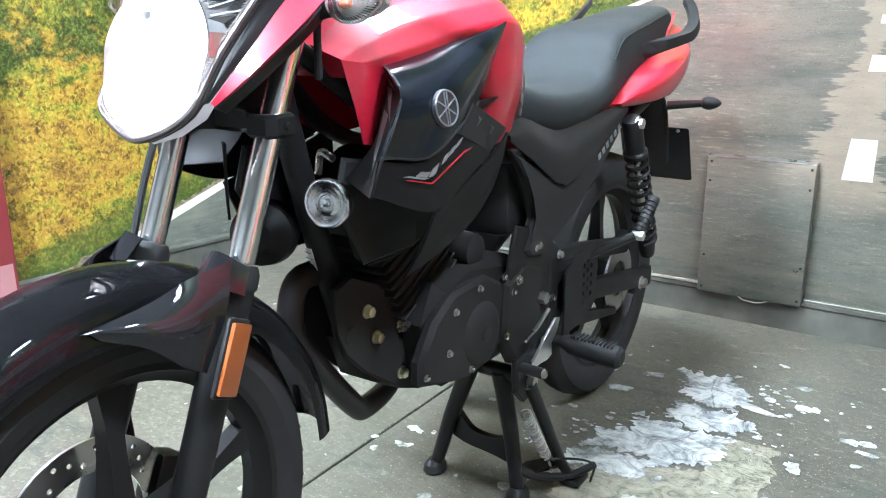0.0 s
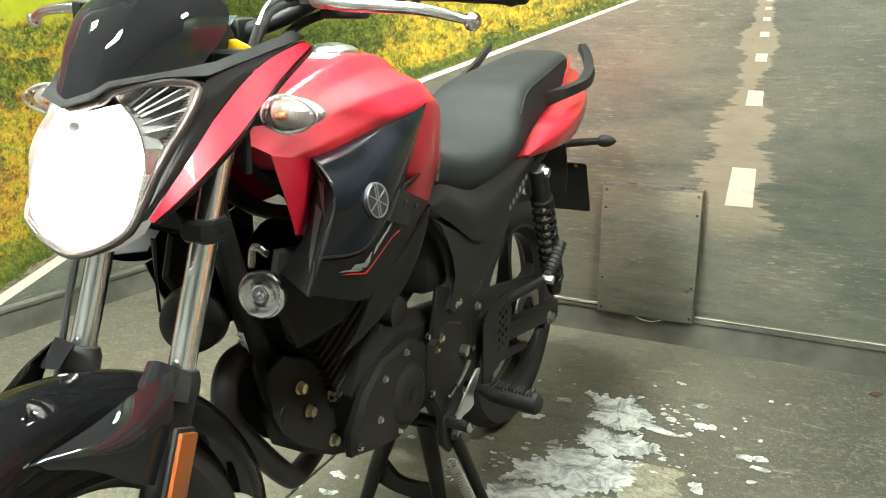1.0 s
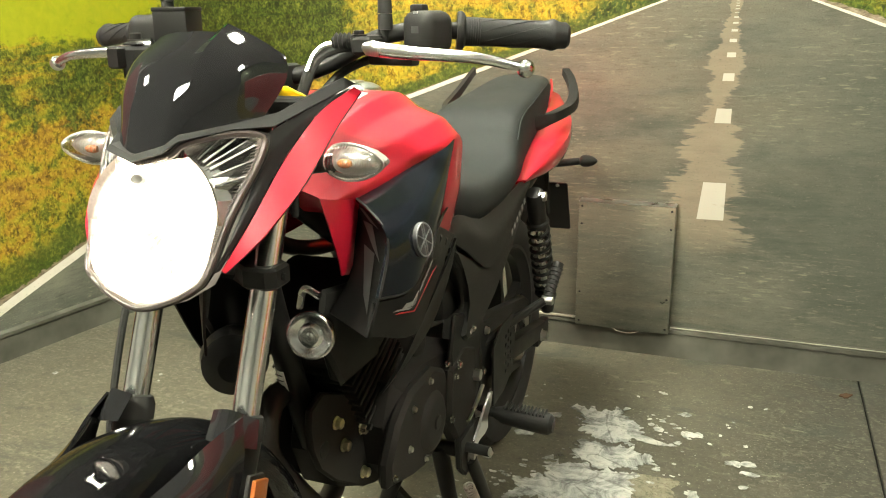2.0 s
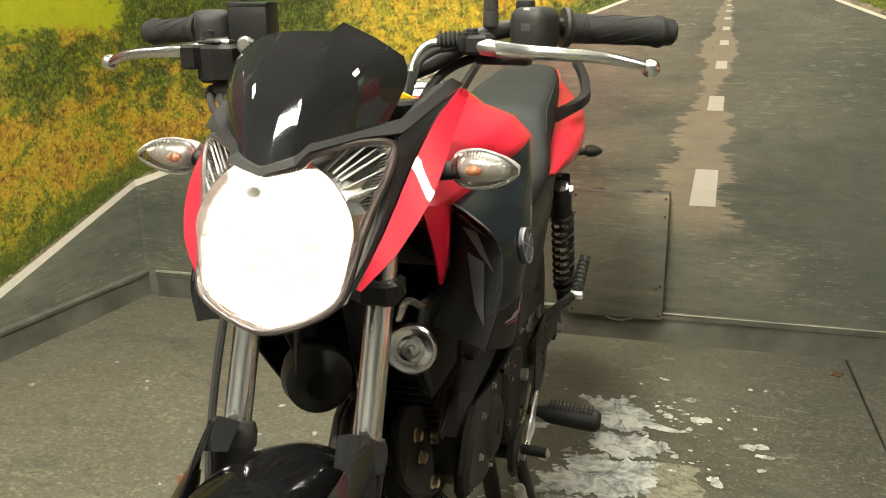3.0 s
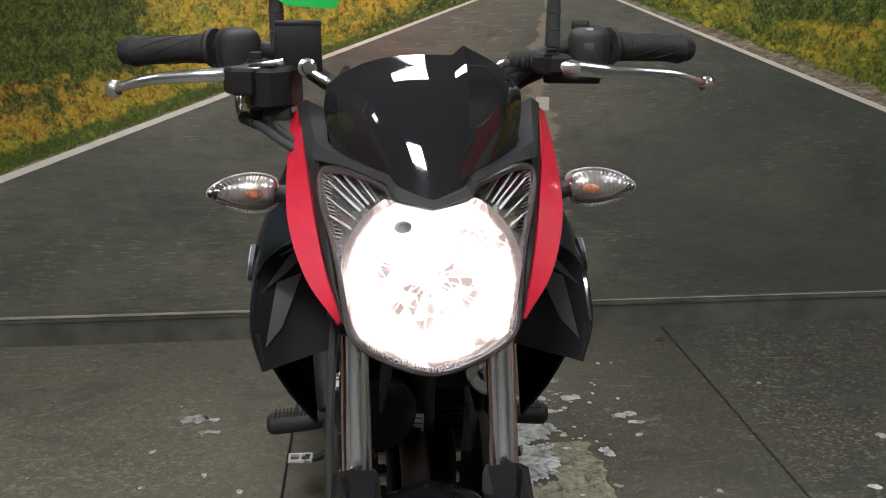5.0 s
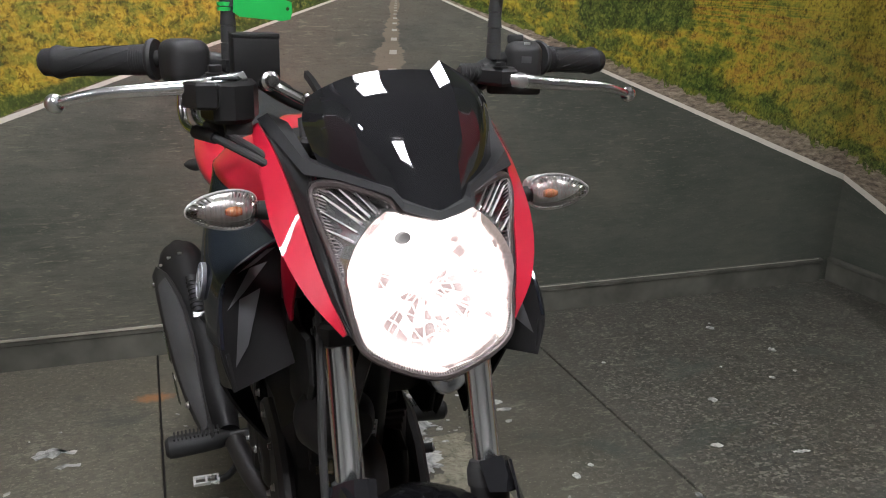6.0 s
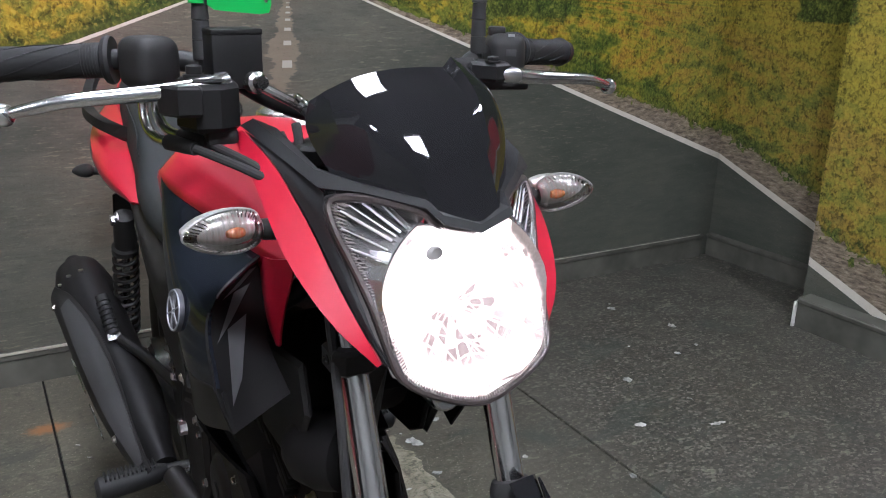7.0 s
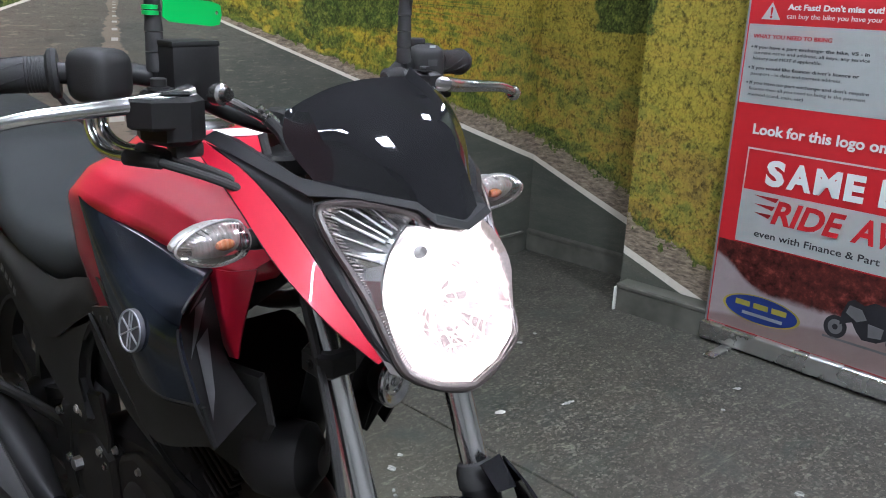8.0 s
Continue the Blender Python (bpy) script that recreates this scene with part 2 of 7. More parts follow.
    dash = g.mul(dash, g.more(v, 0.4))
    road = g.mix(g.mul(dash, g.smooth(streak, 0.22, 0.40)), asphalt, (0.47, 0.455, 0.395))
    # verge and meadow: bands of colour along the road, broken by tufts and leaves
    height = g.math("DIVIDE", edge, far)
    lay = g.node("ShaderNodeCombineXYZ", X=g.mul(u, 1.7), Y=g.mul(height, 1.5)).outputs[0]
    tuft = g.noise(g.scaled(uv, 30.0, 24.0, 1), 1.0, 3, 0.6, 0.6)
    blade = g.noise(g.scaled(uv, 92.0, 74.0, 1), 1.0, 2, 0.6, 0.7)
    field = g.noise(lay, 1.0, 5, 0.62, 0.7)
    patch = g.noise(g.scaled(uv, 9.0, 13.0, 1), 1.0, 4, 0.62, 0.6)
    clump = g.noise(g.scaled(uv, 17.0, 19.0, 1), 1.0, 3, 0.6, 0.5)
    isleft = g.sub(1.0, isright)
    drift = g.add(edge, g.mul(g.sub(patch, 0.5), 0.16))
    tone = g.add(g.mul(field, 0.45), g.add(g.mul(patch, 0.30), g.mul(clump, 0.25)))
    tone = g.add(g.mul(g.sub(tone, 0.5), 1.45), 0.5)
    tone = g.add(tone, g.mul(isright, g.sub(g.mul(0.03, g.mul(g.smooth(drift, 0.26, 0.40), g.smooth(drift, 0.66, 0.50))), g.mul(0.10, g.smooth(drift, 0.24, 0.06)))))
    tone = g.add(tone, g.mul(isleft, g.sub(g.mul(0.05, g.smooth(drift, 0.10, 0.22)), g.mul(0.16, g.smooth(drift, 0.10, 0.02)))))
    hue = g.ramp(tone, (0.34, (0.040, 0.066, 0.012)), (0.44, (0.110, 0.122, 0.018)), (0.51, (0.25, 0.200, 0.024)), (0.58, (0.30, 0.175, 0.026)), (0.68, (0.155, 0.082, 0.022)))
    hue = g.mix(g.mul(isright, g.mul(0.55, g.smooth(drift, 0.50, 0.66))), hue, (0.40, 0.29, 0.024))
    hue = g.mix(g.mul(g.smooth(u, 1.9, 2.5), 0.42), hue, g.mix(clump, (0.10, 0.105, 0.030), (0.21, 0.185, 0.050)))
    far_gold = g.mul(g.mul(g.smooth(u, -1.0, -0.65), g.smooth(u, 1.75, 1.35)), g.smooth(drift, 0.02, 0.09))
    hue = g.mix(g.mul(far_gold, 0.6), hue, g.mix(g.smooth(clump, 0.40, 0.58), (0.17, 0.165, 0.020), (0.42, 0.285, 0.022)))
    lum = g.ramp(g.add(g.mul(tuft, 0.45), g.mul(blade, 0.55)), (0.34, 0.20), (0.44, 0.55), (0.52, 0.92), (0.66, 1.0))
    bright = g.ramp(blade, (0.54, 0.0), (0.72, 0.30))
    meadow = g.mix(1.0, hue, lum, "MULTIPLY")
    meadow = g.mix(g.mul(bright, g.sub(1.0, g.mul(isright, 0.55))), meadow, (0.54, 0.43, 0.10))
    # the smooth mown field beyond the scrub
    meadow = g.mix(g.mul(g.smooth(u, -1.42, -1.62), g.smooth(g.add(v, g.mul(g.sub(clump, 0.5), 0.16)), 1.02, 1.07)), meadow, g.mix(tuft, (0.17, 0.20, 0.014), (0.29, 0.28, 0.022)))
    leaf_tone = g.add(g.add(g.mul(blade, 0.50), g.mul(tuft, 0.30)), g.mul(clump, 0.24))
    leafy = g.ramp(leaf_tone, (0.40, (0.005, 0.011, 0.004)), (0.50, (0.020, 0.036, 0.008)), (0.58, (0.062, 0.086, 0.018)), (0.72, (0.19, 0.19, 0.04)))
    fringe = g.sub(g.smooth(height, 0.24, 0.08), g.mul(tuft, 0.55))
    fringe = g.mul(fringe, g.add(g.mul(isright, 0.45), 0.55))
    meadow = g.mix(g.mul(g.smooth(fringe, 0.05, 0.35), 0.85), meadow, g.mix(0.35, leafy, (0.085, 0.105, 0.020)))
    # bushes
    lump = g.noise(g.scaled(uv, 4.4, 6.0, 1), 1.0, 6, 0.66, 0.5)
    lband = g.mul(g.smooth(g.math("ABSOLUTE", g.add(u, 1.15)), 0.62, 0.22), g.mul(g.smooth(v, 0.80, 0.98), g.smooth(v, 1.30, 1.16)))
    scrub = g.mul(g.mul(0.5, g.smooth(u, -0.80, -1.10)), g.mul(g.mul(isleft, g.smooth(v, 0.66, 0.86)), g.smooth(v, 1.10, 1.0)))
    rband = g.mul(g.smooth(g.math("ABSOLUTE", g.sub(u, 1.46)), 0.34, 0.12), g.smooth(v, 1.05, 1.12))
    rband = g.math("MAXIMUM", rband, g.mul(g.smooth(g.math("ABSOLUTE", g.sub(u, 3.06)), 0.24, 0.10), g.smooth(v, 1.06, 1.10)))
    rband = g.math("MAXIMUM", rband, g.mul(isright, g.mul(0.42, g.mul(g.smooth(drift, 0.06, 0.10), g.smooth(drift, 0.24, 0.14)))))
    band = g.math("MAXIMUM", g.math("MAXIMUM", lband, scrub), rband)
    mass = g.add(g.add(g.mul(lump, 0.45), g.mul(patch, 0.25)), g.mul(clump, 0.30))
    bush = g.smooth(g.add(g.add(g.mul(g.sub(mass, 0.5), 1.25), 0.5), g.mul(band, 0.34)), 0.59, 0.70)
    meadow = g.mix(g.mul(bush, 0.92), meadow, g.mix(g.mul(lband, 0.45), leafy, g.mix(1.0, leafy, (0.42, 0.55, 0.45), "MULTIPLY")))
    # top of the print, out of view, made dark to calm reflections
    meadow = g.mix(g.smooth(g.add(v, g.mul(g.sub(lump, 0.5), 0.25)), 1.32, 1.42), meadow, g.mix(0.45, leafy, (0.012, 0.020, 0.008)))
    stones = g.noise(g.scaled(uv, 24.0, 80.0, 1), 1.0, 6, 0.75, 0.4)
    gravel = g.ramp(stones, (0.34, (0.050, 0.040, 0.030)), (0.5, (0.15, 0.118, 0.090)), (0.66, (0.27, 0.225, 0.175)))
    strip = g.add(g.mul(isright, 0.125), 0.030)
    ragged = g.add(g.mul(g.sub(tuft, 0.5), 1.6), g.mul(g.sub(patch, 0.5), 1.2))
    verge = g.less(g.add(height, g.mul(ragged, strip)), strip)
    land = g.mix(verge, meadow, gravel)
    # road dimmed past the corner and meadow lifted: wall light balanced in the colour
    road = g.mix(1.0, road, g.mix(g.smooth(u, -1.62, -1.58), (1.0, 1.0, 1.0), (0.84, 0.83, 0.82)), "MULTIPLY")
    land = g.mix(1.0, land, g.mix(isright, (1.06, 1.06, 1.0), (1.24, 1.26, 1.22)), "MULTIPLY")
    col = g.mix(g.more(edge, 0.0), road, land)
    width = g.add(g.mul(far, 0.014), 0.0022)
    line = g.less(g.math("ABSOLUTE", g.add(edge, g.mul(g.sub(grain, 0.5), 0.004))), width)
    col = g.mix(g.mul(line, 0.93), col, g.mix(g.noise(uv, 30.0, 4), (0.50, 0.47, 0.40), (0.66, 0.63, 0.56)))
    pit = g.noise(g.scaled(uv, 105.0, 160.0, 1), 1.0, 4, 0.75)
    onroad = g.mul(g.less(edge, 0.0), g.sub(1.0, dash))
    col = g.mix(g.mul(onroad, g.mul(g.smooth(pit, 0.60, 0.72), 0.50)), col, (0.26, 0.25, 0.20))
    col = g.mix(g.mul(onroad, g.mul(g.smooth(pit, 0.42, 0.30), 0.55)), col, (0.025, 0.027, 0.022))
    g.set(Base_Color=col, Specular_IOR_Level=0.28, Roughness=g.ramp(g.noise(uv, 3.0, 3), (0.3, 0.38), (0.7, 0.52)))
    g.bump(g.noise(uv, 40.0, 3), 0.06, 0.002)
    return g.mat


MURAL = mural()


def concrete():
    g = Graph("worn_concrete_floor")
    co = g.coords()
    s = g.node("ShaderNodeSeparateXYZ", Vector=co)
    wide, mid = g.noise(co, 0.9, 4, 0.6), g.noise(co, 5.0, 6, 0.65)
    fine, speck = g.noise(co, 60.0, 5, 0.75), g.noise(co, 150.0, 2, 0.5)
    tone = g.add(g.add(g.mul(wide, 0.35), g.mul(mid, 0.5)), g.mul(fine, 0.25))
    col = g.ramp(tone, (0.40, (0.044, 0.041, 0.029)), (0.54, (0.078, 0.072, 0.052)), (0.70, (0.122, 0.113, 0.082)))
    rough_side = g.smooth(g.add(s.outputs[0], g.mul(wide, 0.5)), 0.7, 1.5)
    left_side = g.smooth(g.sub(s.outputs[0], g.mul(wide, 0.6)), -0.3, -1.1)
    coarse = g.math("MAXIMUM", rough_side, g.mul(left_side, 0.7))
    stone = g.node("ShaderNodeTexVoronoi", Vector=g.scaled(co, 0.75, 1.0, 1.0), Scale=125.0)
    chip = g.node("ShaderNodeSeparateColor", Color=stone.outputs["Color"])
    exposed = g.ramp(chip.outputs[0], (0.0, (0.020, 0.020, 0.018)), (0.45, (0.048, 0.045, 0.037)), (0.82, (0.080, 0.075, 0.060)), (0.98, (0.20, 0.190, 0.158)))
    col = g.mix(g.mul(coarse, 0.88), col, exposed)
    # no wear here: right side dimmed in the colour to offset the light
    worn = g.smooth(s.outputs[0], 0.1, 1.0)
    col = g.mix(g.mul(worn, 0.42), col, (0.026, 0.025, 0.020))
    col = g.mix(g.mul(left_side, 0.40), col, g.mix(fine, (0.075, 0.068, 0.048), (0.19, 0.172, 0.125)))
    chips = g.mul(g.smooth(speck, 0.64, 0.70), 0.5)
    col = g.mix(chips, col, (0.33, 0.32, 0.25))
    stain = g.smooth(g.noise(g.scaled(co, 1.0, 2.2, 1.0), 2.8, 6, 0.7, 0.6), 0.54, 0.66)
    col = g.mix(g.mul(stain, 0.65), col, (0.034, 0.041, 0.034))
    flake = g.smooth(g.noise(g.scaled(co, 9.0, 26.0, 1.0), 1.0, 7, 0.78, 0.5), 0.57, 0.64)
    flake = g.mul(flake, g.smooth(g.noise(co, 2.2, 3), 0.36, 0.54))
    col = g.mix(g.mul(flake, 0.42), col, (0.23, 0.225, 0.17))
    drag = g.smooth(g.noise(g.scaled(co, 3.0, 70.0, 1.0), 1.0, 5, 0.7), 0.58, 0.68)
    col = g.mix(g.mul(drag, 0.20), col, (0.21, 0.20, 0.155))
    grit = g.noise(co, 32.0, 6, 0.8)
    col = g.mix(g.smooth(grit, 0.50, 0.68), col, g.mix(0.6, col, (0.028, 0.028, 0.023)))
    pit = g.noise(co, 105.0, 4, 0.75)
    col = g.mix(g.mul(g.smooth(pit, 0.58, 0.70), 0.45), col, (0.22, 0.21, 0.165))
    col = g.mix(g.mul(g.smooth(pit, 0.42, 0.30), 0.6), col, (0.018, 0.018, 0.015))
    sx, sy = g.add(s.outputs[0], 0.30), g.mul(g.add(s.outputs[1], 0.33), 2.0)
    rust = g.math("SQRT", g.add(g.mul(sx, sx), g.mul(sy, sy)))
    rust = g.smooth(g.add(rust, g.mul(g.sub(fine, 0.5), 0.1)), 0.075, 0.02)
    col = g.mix(g.mul(rust, 0.7), col, (0.30, 0.12, 0.03))
    g.set(Base_Color=col, Roughness=g.ramp(mid, (0.3, 0.42), (0.7, 0.62)))
    g.bump(g.add(g.mul(fine, 0.6), g.mul(mid, 0.6)), 0.35, 0.004)
    return g.mat


CONCRETE = concrete()


def old_paint():
    """Trodden white paint: grey scuffs, hairline cracks and worn-through specks."""
    g = Graph("old_white_floor_paint")
    co = g.coords()
    dirt, fine, scuff = g.noise(co, 14.0, 6, 0.75, 0.8), g.noise(co, 90.0, 4, 0.7), g.noise(g.scaled(co, 5.0, 22.0, 1.0), 1.0, 6, 0.7, 0.5)
    crack = g.node("ShaderNodeTexVoronoi", Vector=g.scaled(co, 6.0, 11.0, 1.0), Scale=1.0, Randomness=1.0)
    crack.feature = "DISTANCE_TO_EDGE"
    gap = g.mul(g.smooth(g.add(crack.outputs["Distance"], g.mul(g.sub(dirt, 0.5), 0.10)), 0.022, 0.004), 0.55)
    col = g.ramp(dirt, (0.36, (0.10, 0.105, 0.100)), (0.46, (0.26, 0.27, 0.26)), (0.56, (0.44, 0.44, 0.42)), (0.70, (0.50, 0.49, 0.465)))
    col = g.mix(g.mul(g.smooth(scuff, 0.52, 0.66), 0.55), col, (0.17, 0.175, 0.17))
    col = g.mix(gap, col, (0.09, 0.088, 0.08))
    col = g.mix(g.mul(g.smooth(fine, 0.62, 0.70), 0.7), col, (0.10, 0.095, 0.08))
    g.set(Base_Color=col, Roughness=g.ramp(dirt, (0.35, 0.65), (0.6, 0.42)))
    g.bump(g.add(fine, dirt), 0.35, 0.002)
    return g.mat


def cream_paint():
    """Old cream paint, worn through to the concrete in specks and lines."""
    g = Graph("old_cream_floor_paint")
    co = g.coords()
    dirt, fine = g.noise(co, 22.0, 6, 0.75, 0.9), g.noise(co, 110.0, 4, 0.7)
    col = g.ramp(dirt, (0.36, (0.075, 0.068, 0.045)), (0.45, (0.17, 0.158, 0.112)), (0.60, (0.25, 0.235, 0.175)))
    line = g.smooth(g.math("ABSOLUTE", g.sub(g.noise(g.scaled(co, 7.0, 16.0, 1.0), 1.0, 5, 0.65, 1.2), 0.5)), 0.014, 0.004)
    col = g.mix(g.mul(line, 0.6), col, (0.05, 0.045, 0.033))
    col = g.mix(g.mul(g.smooth(fine, 0.60, 0.70), 0.6), col, (0.06, 0.055, 0.042))
    g.set(Base_Color=col, Roughness=0.6)
    g.bump(g.add(fine, dirt), 0.35, 0.002)
    return g.mat


OLD_PAINT = old_paint()
OLD_PAINT_CREAM = cream_paint()


def lamp_panel(share):
    g = Graph("lit_ceiling_panel")
    g.set(Base_Color=(0.9, 0.9, 0.9), Roughness=0.5, Emission_Color=(1.0, 0.98, 0.96), Emission_Strength=PANEL_POWER * share)
    return g.mat


def tail_lens():
    g = Graph("lit_red_lens")
    g.set(Base_Color=(0.35, 0.01, 0.01), Roughness=0.2, Emission_Color=(1.0, 0.03, 0.02), Emission_Strength=26.0)
    return g.mat


TAIL_RED = tail_lens()


# ---- mesh tools ----
BIKE_Y = -1.9


def part(name, bm, material, parent=None, label="", shift=True, sharp=32, **tags):
    """One mesh object out of a bmesh. Parts of the motorcycle are drawn in its own plan, whose origin is moved to its base."""
    if parent is not None and shift:
        bmesh.ops.translate(bm, verts=bm.verts, vec=(0, -BIKE_Y, 0))
    bmesh.ops.recalc_face_normals(bm, faces=bm.faces)
    me = bpy.data.meshes.new(name)
    bm.to_mesh(me)
    bm.free()
    me.materials.append(material)
    me.polygons.foreach_set("use_smooth", [True] * len(me.polygons))
    me.set_sharp_from_angle(angle=radians(sharp))
    ob = new(name, me)
    ob.parent = parent
    return tagged(ob, label, **tags)


def curve_points(pts, steps):
    """Catmull-Rom through the points."""
    if steps <= 1 or len(pts) < 3:
        if steps <= 1:
            return [Vector(p) for p in pts]
    p = [Vector(q) for q in pts]
    p = [p[0] * 2 - p[1]] + p + [p[-1] * 2 - p[-2]]
    out = []
    for i in range(1, len(p) - 2):
        a, b, c, d = p[i - 1:i + 3]
        for k in range(steps):
            t = k / steps
            out.append(0.5 * (2 * b + (c - a) * t + (2 * a - 5 * b + 4 * c - d) * t * t + (3 * b - a - 3 * c + d) * t ** 3))
    out.append(p[-2])
    return out


def sheet(rows, nu=4, nv=4, thick=0.0, bm=None, loop=False, caps=False):
    """A smooth surface through rows of points: nv steps along a row, nu steps from row to row."""
    own = bm or bmesh.new()
    fine = [curve_points(r, nv) for r in rows]
    cols = [curve_points([r[j] for r in fine], nu) for j in range(len(fine[0]))]
    g = [[own.verts.new(cols[j][i]) for j in range(len(cols))] for i in range(len(cols[0]))]
    n = len(cols)
    faces = []
    for i in range(len(g) - 1):
        for j in range(n if loop else n - 1):
            k = (j + 1) % n
            faces.append(own.faces.new((g[i][j], g[i][k], g[i + 1][k], g[i + 1][j])))
    if caps:
        for r in (g[0], g[-1]):
            own.faces.new(r)
    if thick:
        bmesh.ops.recalc_face_normals(own, faces=faces)
        bmesh.ops.solidify(own, geom=faces, thickness=thick)
    return own


def tube(pts, r, n=12, steps=5, bm=None, caps=True):
    """A round bar along a smooth line; r: one radius, or one for each end."""
    own = bm or bmesh.new()
    line = curve_points(pts, steps)
    r0, r1 = r if isinstance(r, tuple) else (r, r)
    rings, up = [], Vector((0.31, 0.22, 0.93)).normalized()
    for i, p in enumerate(line):
        d = (line[min(i + 1, len(line) - 1)] - line[max(i - 1, 0)]).normalized()
        side = d.cross(up)
        if side.length < 0.1:
            side = d.cross(Vector((1, 0, 0)))
        side.normalize()
        top = side.cross(d).normalized()
        up = top
        rad = r0 + (r1 - r0) * i / max(1, len(line) - 1)
        rings.append([own.verts.new(p + rad * (side * math.cos(a) + top * math.sin(a))) for a in (math.tau * k / n for k in range(n))])
    for a, b in zip(rings, rings[1:]):
        for k in range(n):
            own.faces.new((a[k], a[(k + 1) % n], b[(k + 1) % n], b[k]))
    if caps:
        own.faces.new(rings[0])
        own.faces.new(rings[-1])
    return own


def turned(profile, at, axis=(1, 0, 0), n=32, bm=None, squash=1.0):
    """A lathe form: profile of (radius, distance along the axis)."""
    own = bm or bmesh.new()
    m = Matrix.Translation(at) @ Vector(axis).to_track_quat("Z", "Y").to_matrix().to_4x4()
    rings = []
    for r, h in profile:
        if r < 1e-5:
            rings.append([own.verts.new(m @ Vector((0, 0, h)))])
        else:
            rings.append([own.verts.new(m @ Vector((r * math.cos(a), r * math.sin(a) * squash, h))) for a in (math.tau * k / n for k in range(n))])
    for a, b in zip(rings, rings[1:]):
        for k in range(n):
            q = [a[k % len(a)], a[(k + 1) % len(a)], b[(k + 1) % len(b)], b[k % len(b)]]
            q = list(dict.fromkeys(q))
            if len(q) > 2:
                own.faces.new(q)
    for r in (rings[0], rings[-1]):
        if len(r) > 2 and profile[0] != profile[-1]:
            own.faces.new(r)
    return own


def box(at, size, bevel=0.004, m=None, bm=None, seg=2):
    """A block with rounded edges."""
    own = bm or bmesh.new()
    made = bmesh.ops.create_cube(own, size=1.0)["verts"]
    mat = Matrix.Translation(at) @ (m or Matrix()) @ Matrix.Diagonal((*size, 1))
    bmesh.ops.transform(own, matrix=mat, verts=made)
    if bevel:
        edges = list({e for v in made for e in v.link_edges})
        bmesh.ops.bevel(own, geom=edges, offset=bevel, segments=seg, affect="EDGES", profile=0.5)
    return own


def slab(outline, x0, x1, bevel=0.003, bm=None, axis="x"):
    """A flat piece: an outline in the side plan (y, z), as thick as x0 to x1; or in (x, z) or (x, y)."""
    own = bm or bmesh.new()
    put3 = {"x": lambda a, b, c: (c, a, b), "y": lambda a, b, c: (a, c, b), "z": lambda a, b, c: (a, b, c)}[axis]
    low = [own.verts.new(put3(a, b, x0)) for a, b in outline]
    high = [own.verts.new(put3(a, b, x1)) for a, b in outline]
    f0, f1 = own.faces.new(low), own.faces.new(high)
    n = len(low)
    for i in range(n):
        own.faces.new((low[i], low[(i + 1) % n], high[(i + 1) % n], high[i]))
    if bevel:
        bmesh.ops.bevel(own, geom=list(f0.edges) + list(f1.edges), offset=bevel, segments=1, affect="EDGES")
    bmesh.ops.triangulate(own, faces=[f for f in own.faces if len(f.verts) > 4])
    return own


def pierced(outlines, thick, m):
    """A plate with holes: the first outline is its edge, the others are holes; m lays its plane in space."""
    cu = bpy.data.curves.new("plate", "CURVE")
    cu.dimensions, cu.fill_mode, cu.extrude = "2D", "BOTH", thick / 2
    for line in outlines:
        sp = cu.splines.new("POLY")
        sp.points.add(len(line) - 1)
        for p, (a, b) in zip(sp.points, line):
            p.co = (a, b, 0, 1)
        sp.use_cyclic_u = True
    ob = bpy.data.objects.new("plate", cu)
    me = bpy.data.meshes.new_from_object(ob)
    bm = bmesh.new()
    bm.from_mesh(me)
    bmesh.ops.transform(bm, matrix=m, verts=bm.verts)
    bpy.data.objects.remove(ob)
    bpy.data.meshes.remove(me)
    bpy.data.curves.remove(cu)
    return bm


def circle(cx, cy, r, n=24, a0=0.0, a1=math.tau):
    full = abs(a1 - a0 - math.tau) < 1e-6
    return [(cx + r * math.cos(a0 + (a1 - a0) * k / (n if full else n - 1)), cy + r * math.sin(a0 + (a1 - a0) * k / (n if full else n - 1))) for k in range(n)]


def bolt(at, axis, r=0.007, h=0.008, bm=None):
    own = turned([(0, 0), (r * 1.5, 0), (r * 1.5, 0.0018), (r * 1.15, 0.002)], at, axis, 16, bm)
    return turned([(r * 1.15, 0.002), (r * 1.15, h), (r * 0.9, h + 0.001), (0, h + 0.001)], at, axis, 6, own)


def coil(a, b, r, wire, turns, bm=None):
    a, b = Vector(a), Vector(b)
    d = (b - a).normalized()
    s = d.cross(Vector((1, 0.2, 0))).normalized()
    t = d.cross(s)
    n = int(turns * 12)
    pts = [a + (b - a) * (k / n) + r * (s * math.cos(math.tau * turns * k / n) + t * math.sin(math.tau * turns * k / n)) for k in range(n + 1)]
    return tube(pts, wire, 6, 1, bm)


def mapped(bm, u_of):
    """Gives a mesh its place on the printed picture, in metres."""
    layer = bm.loops.layers.uv.new("UVMap")
    for f in bm.faces:
        for lp in f.loops:
            lp[layer].uv = u_of(lp.vert.co)
    return bm


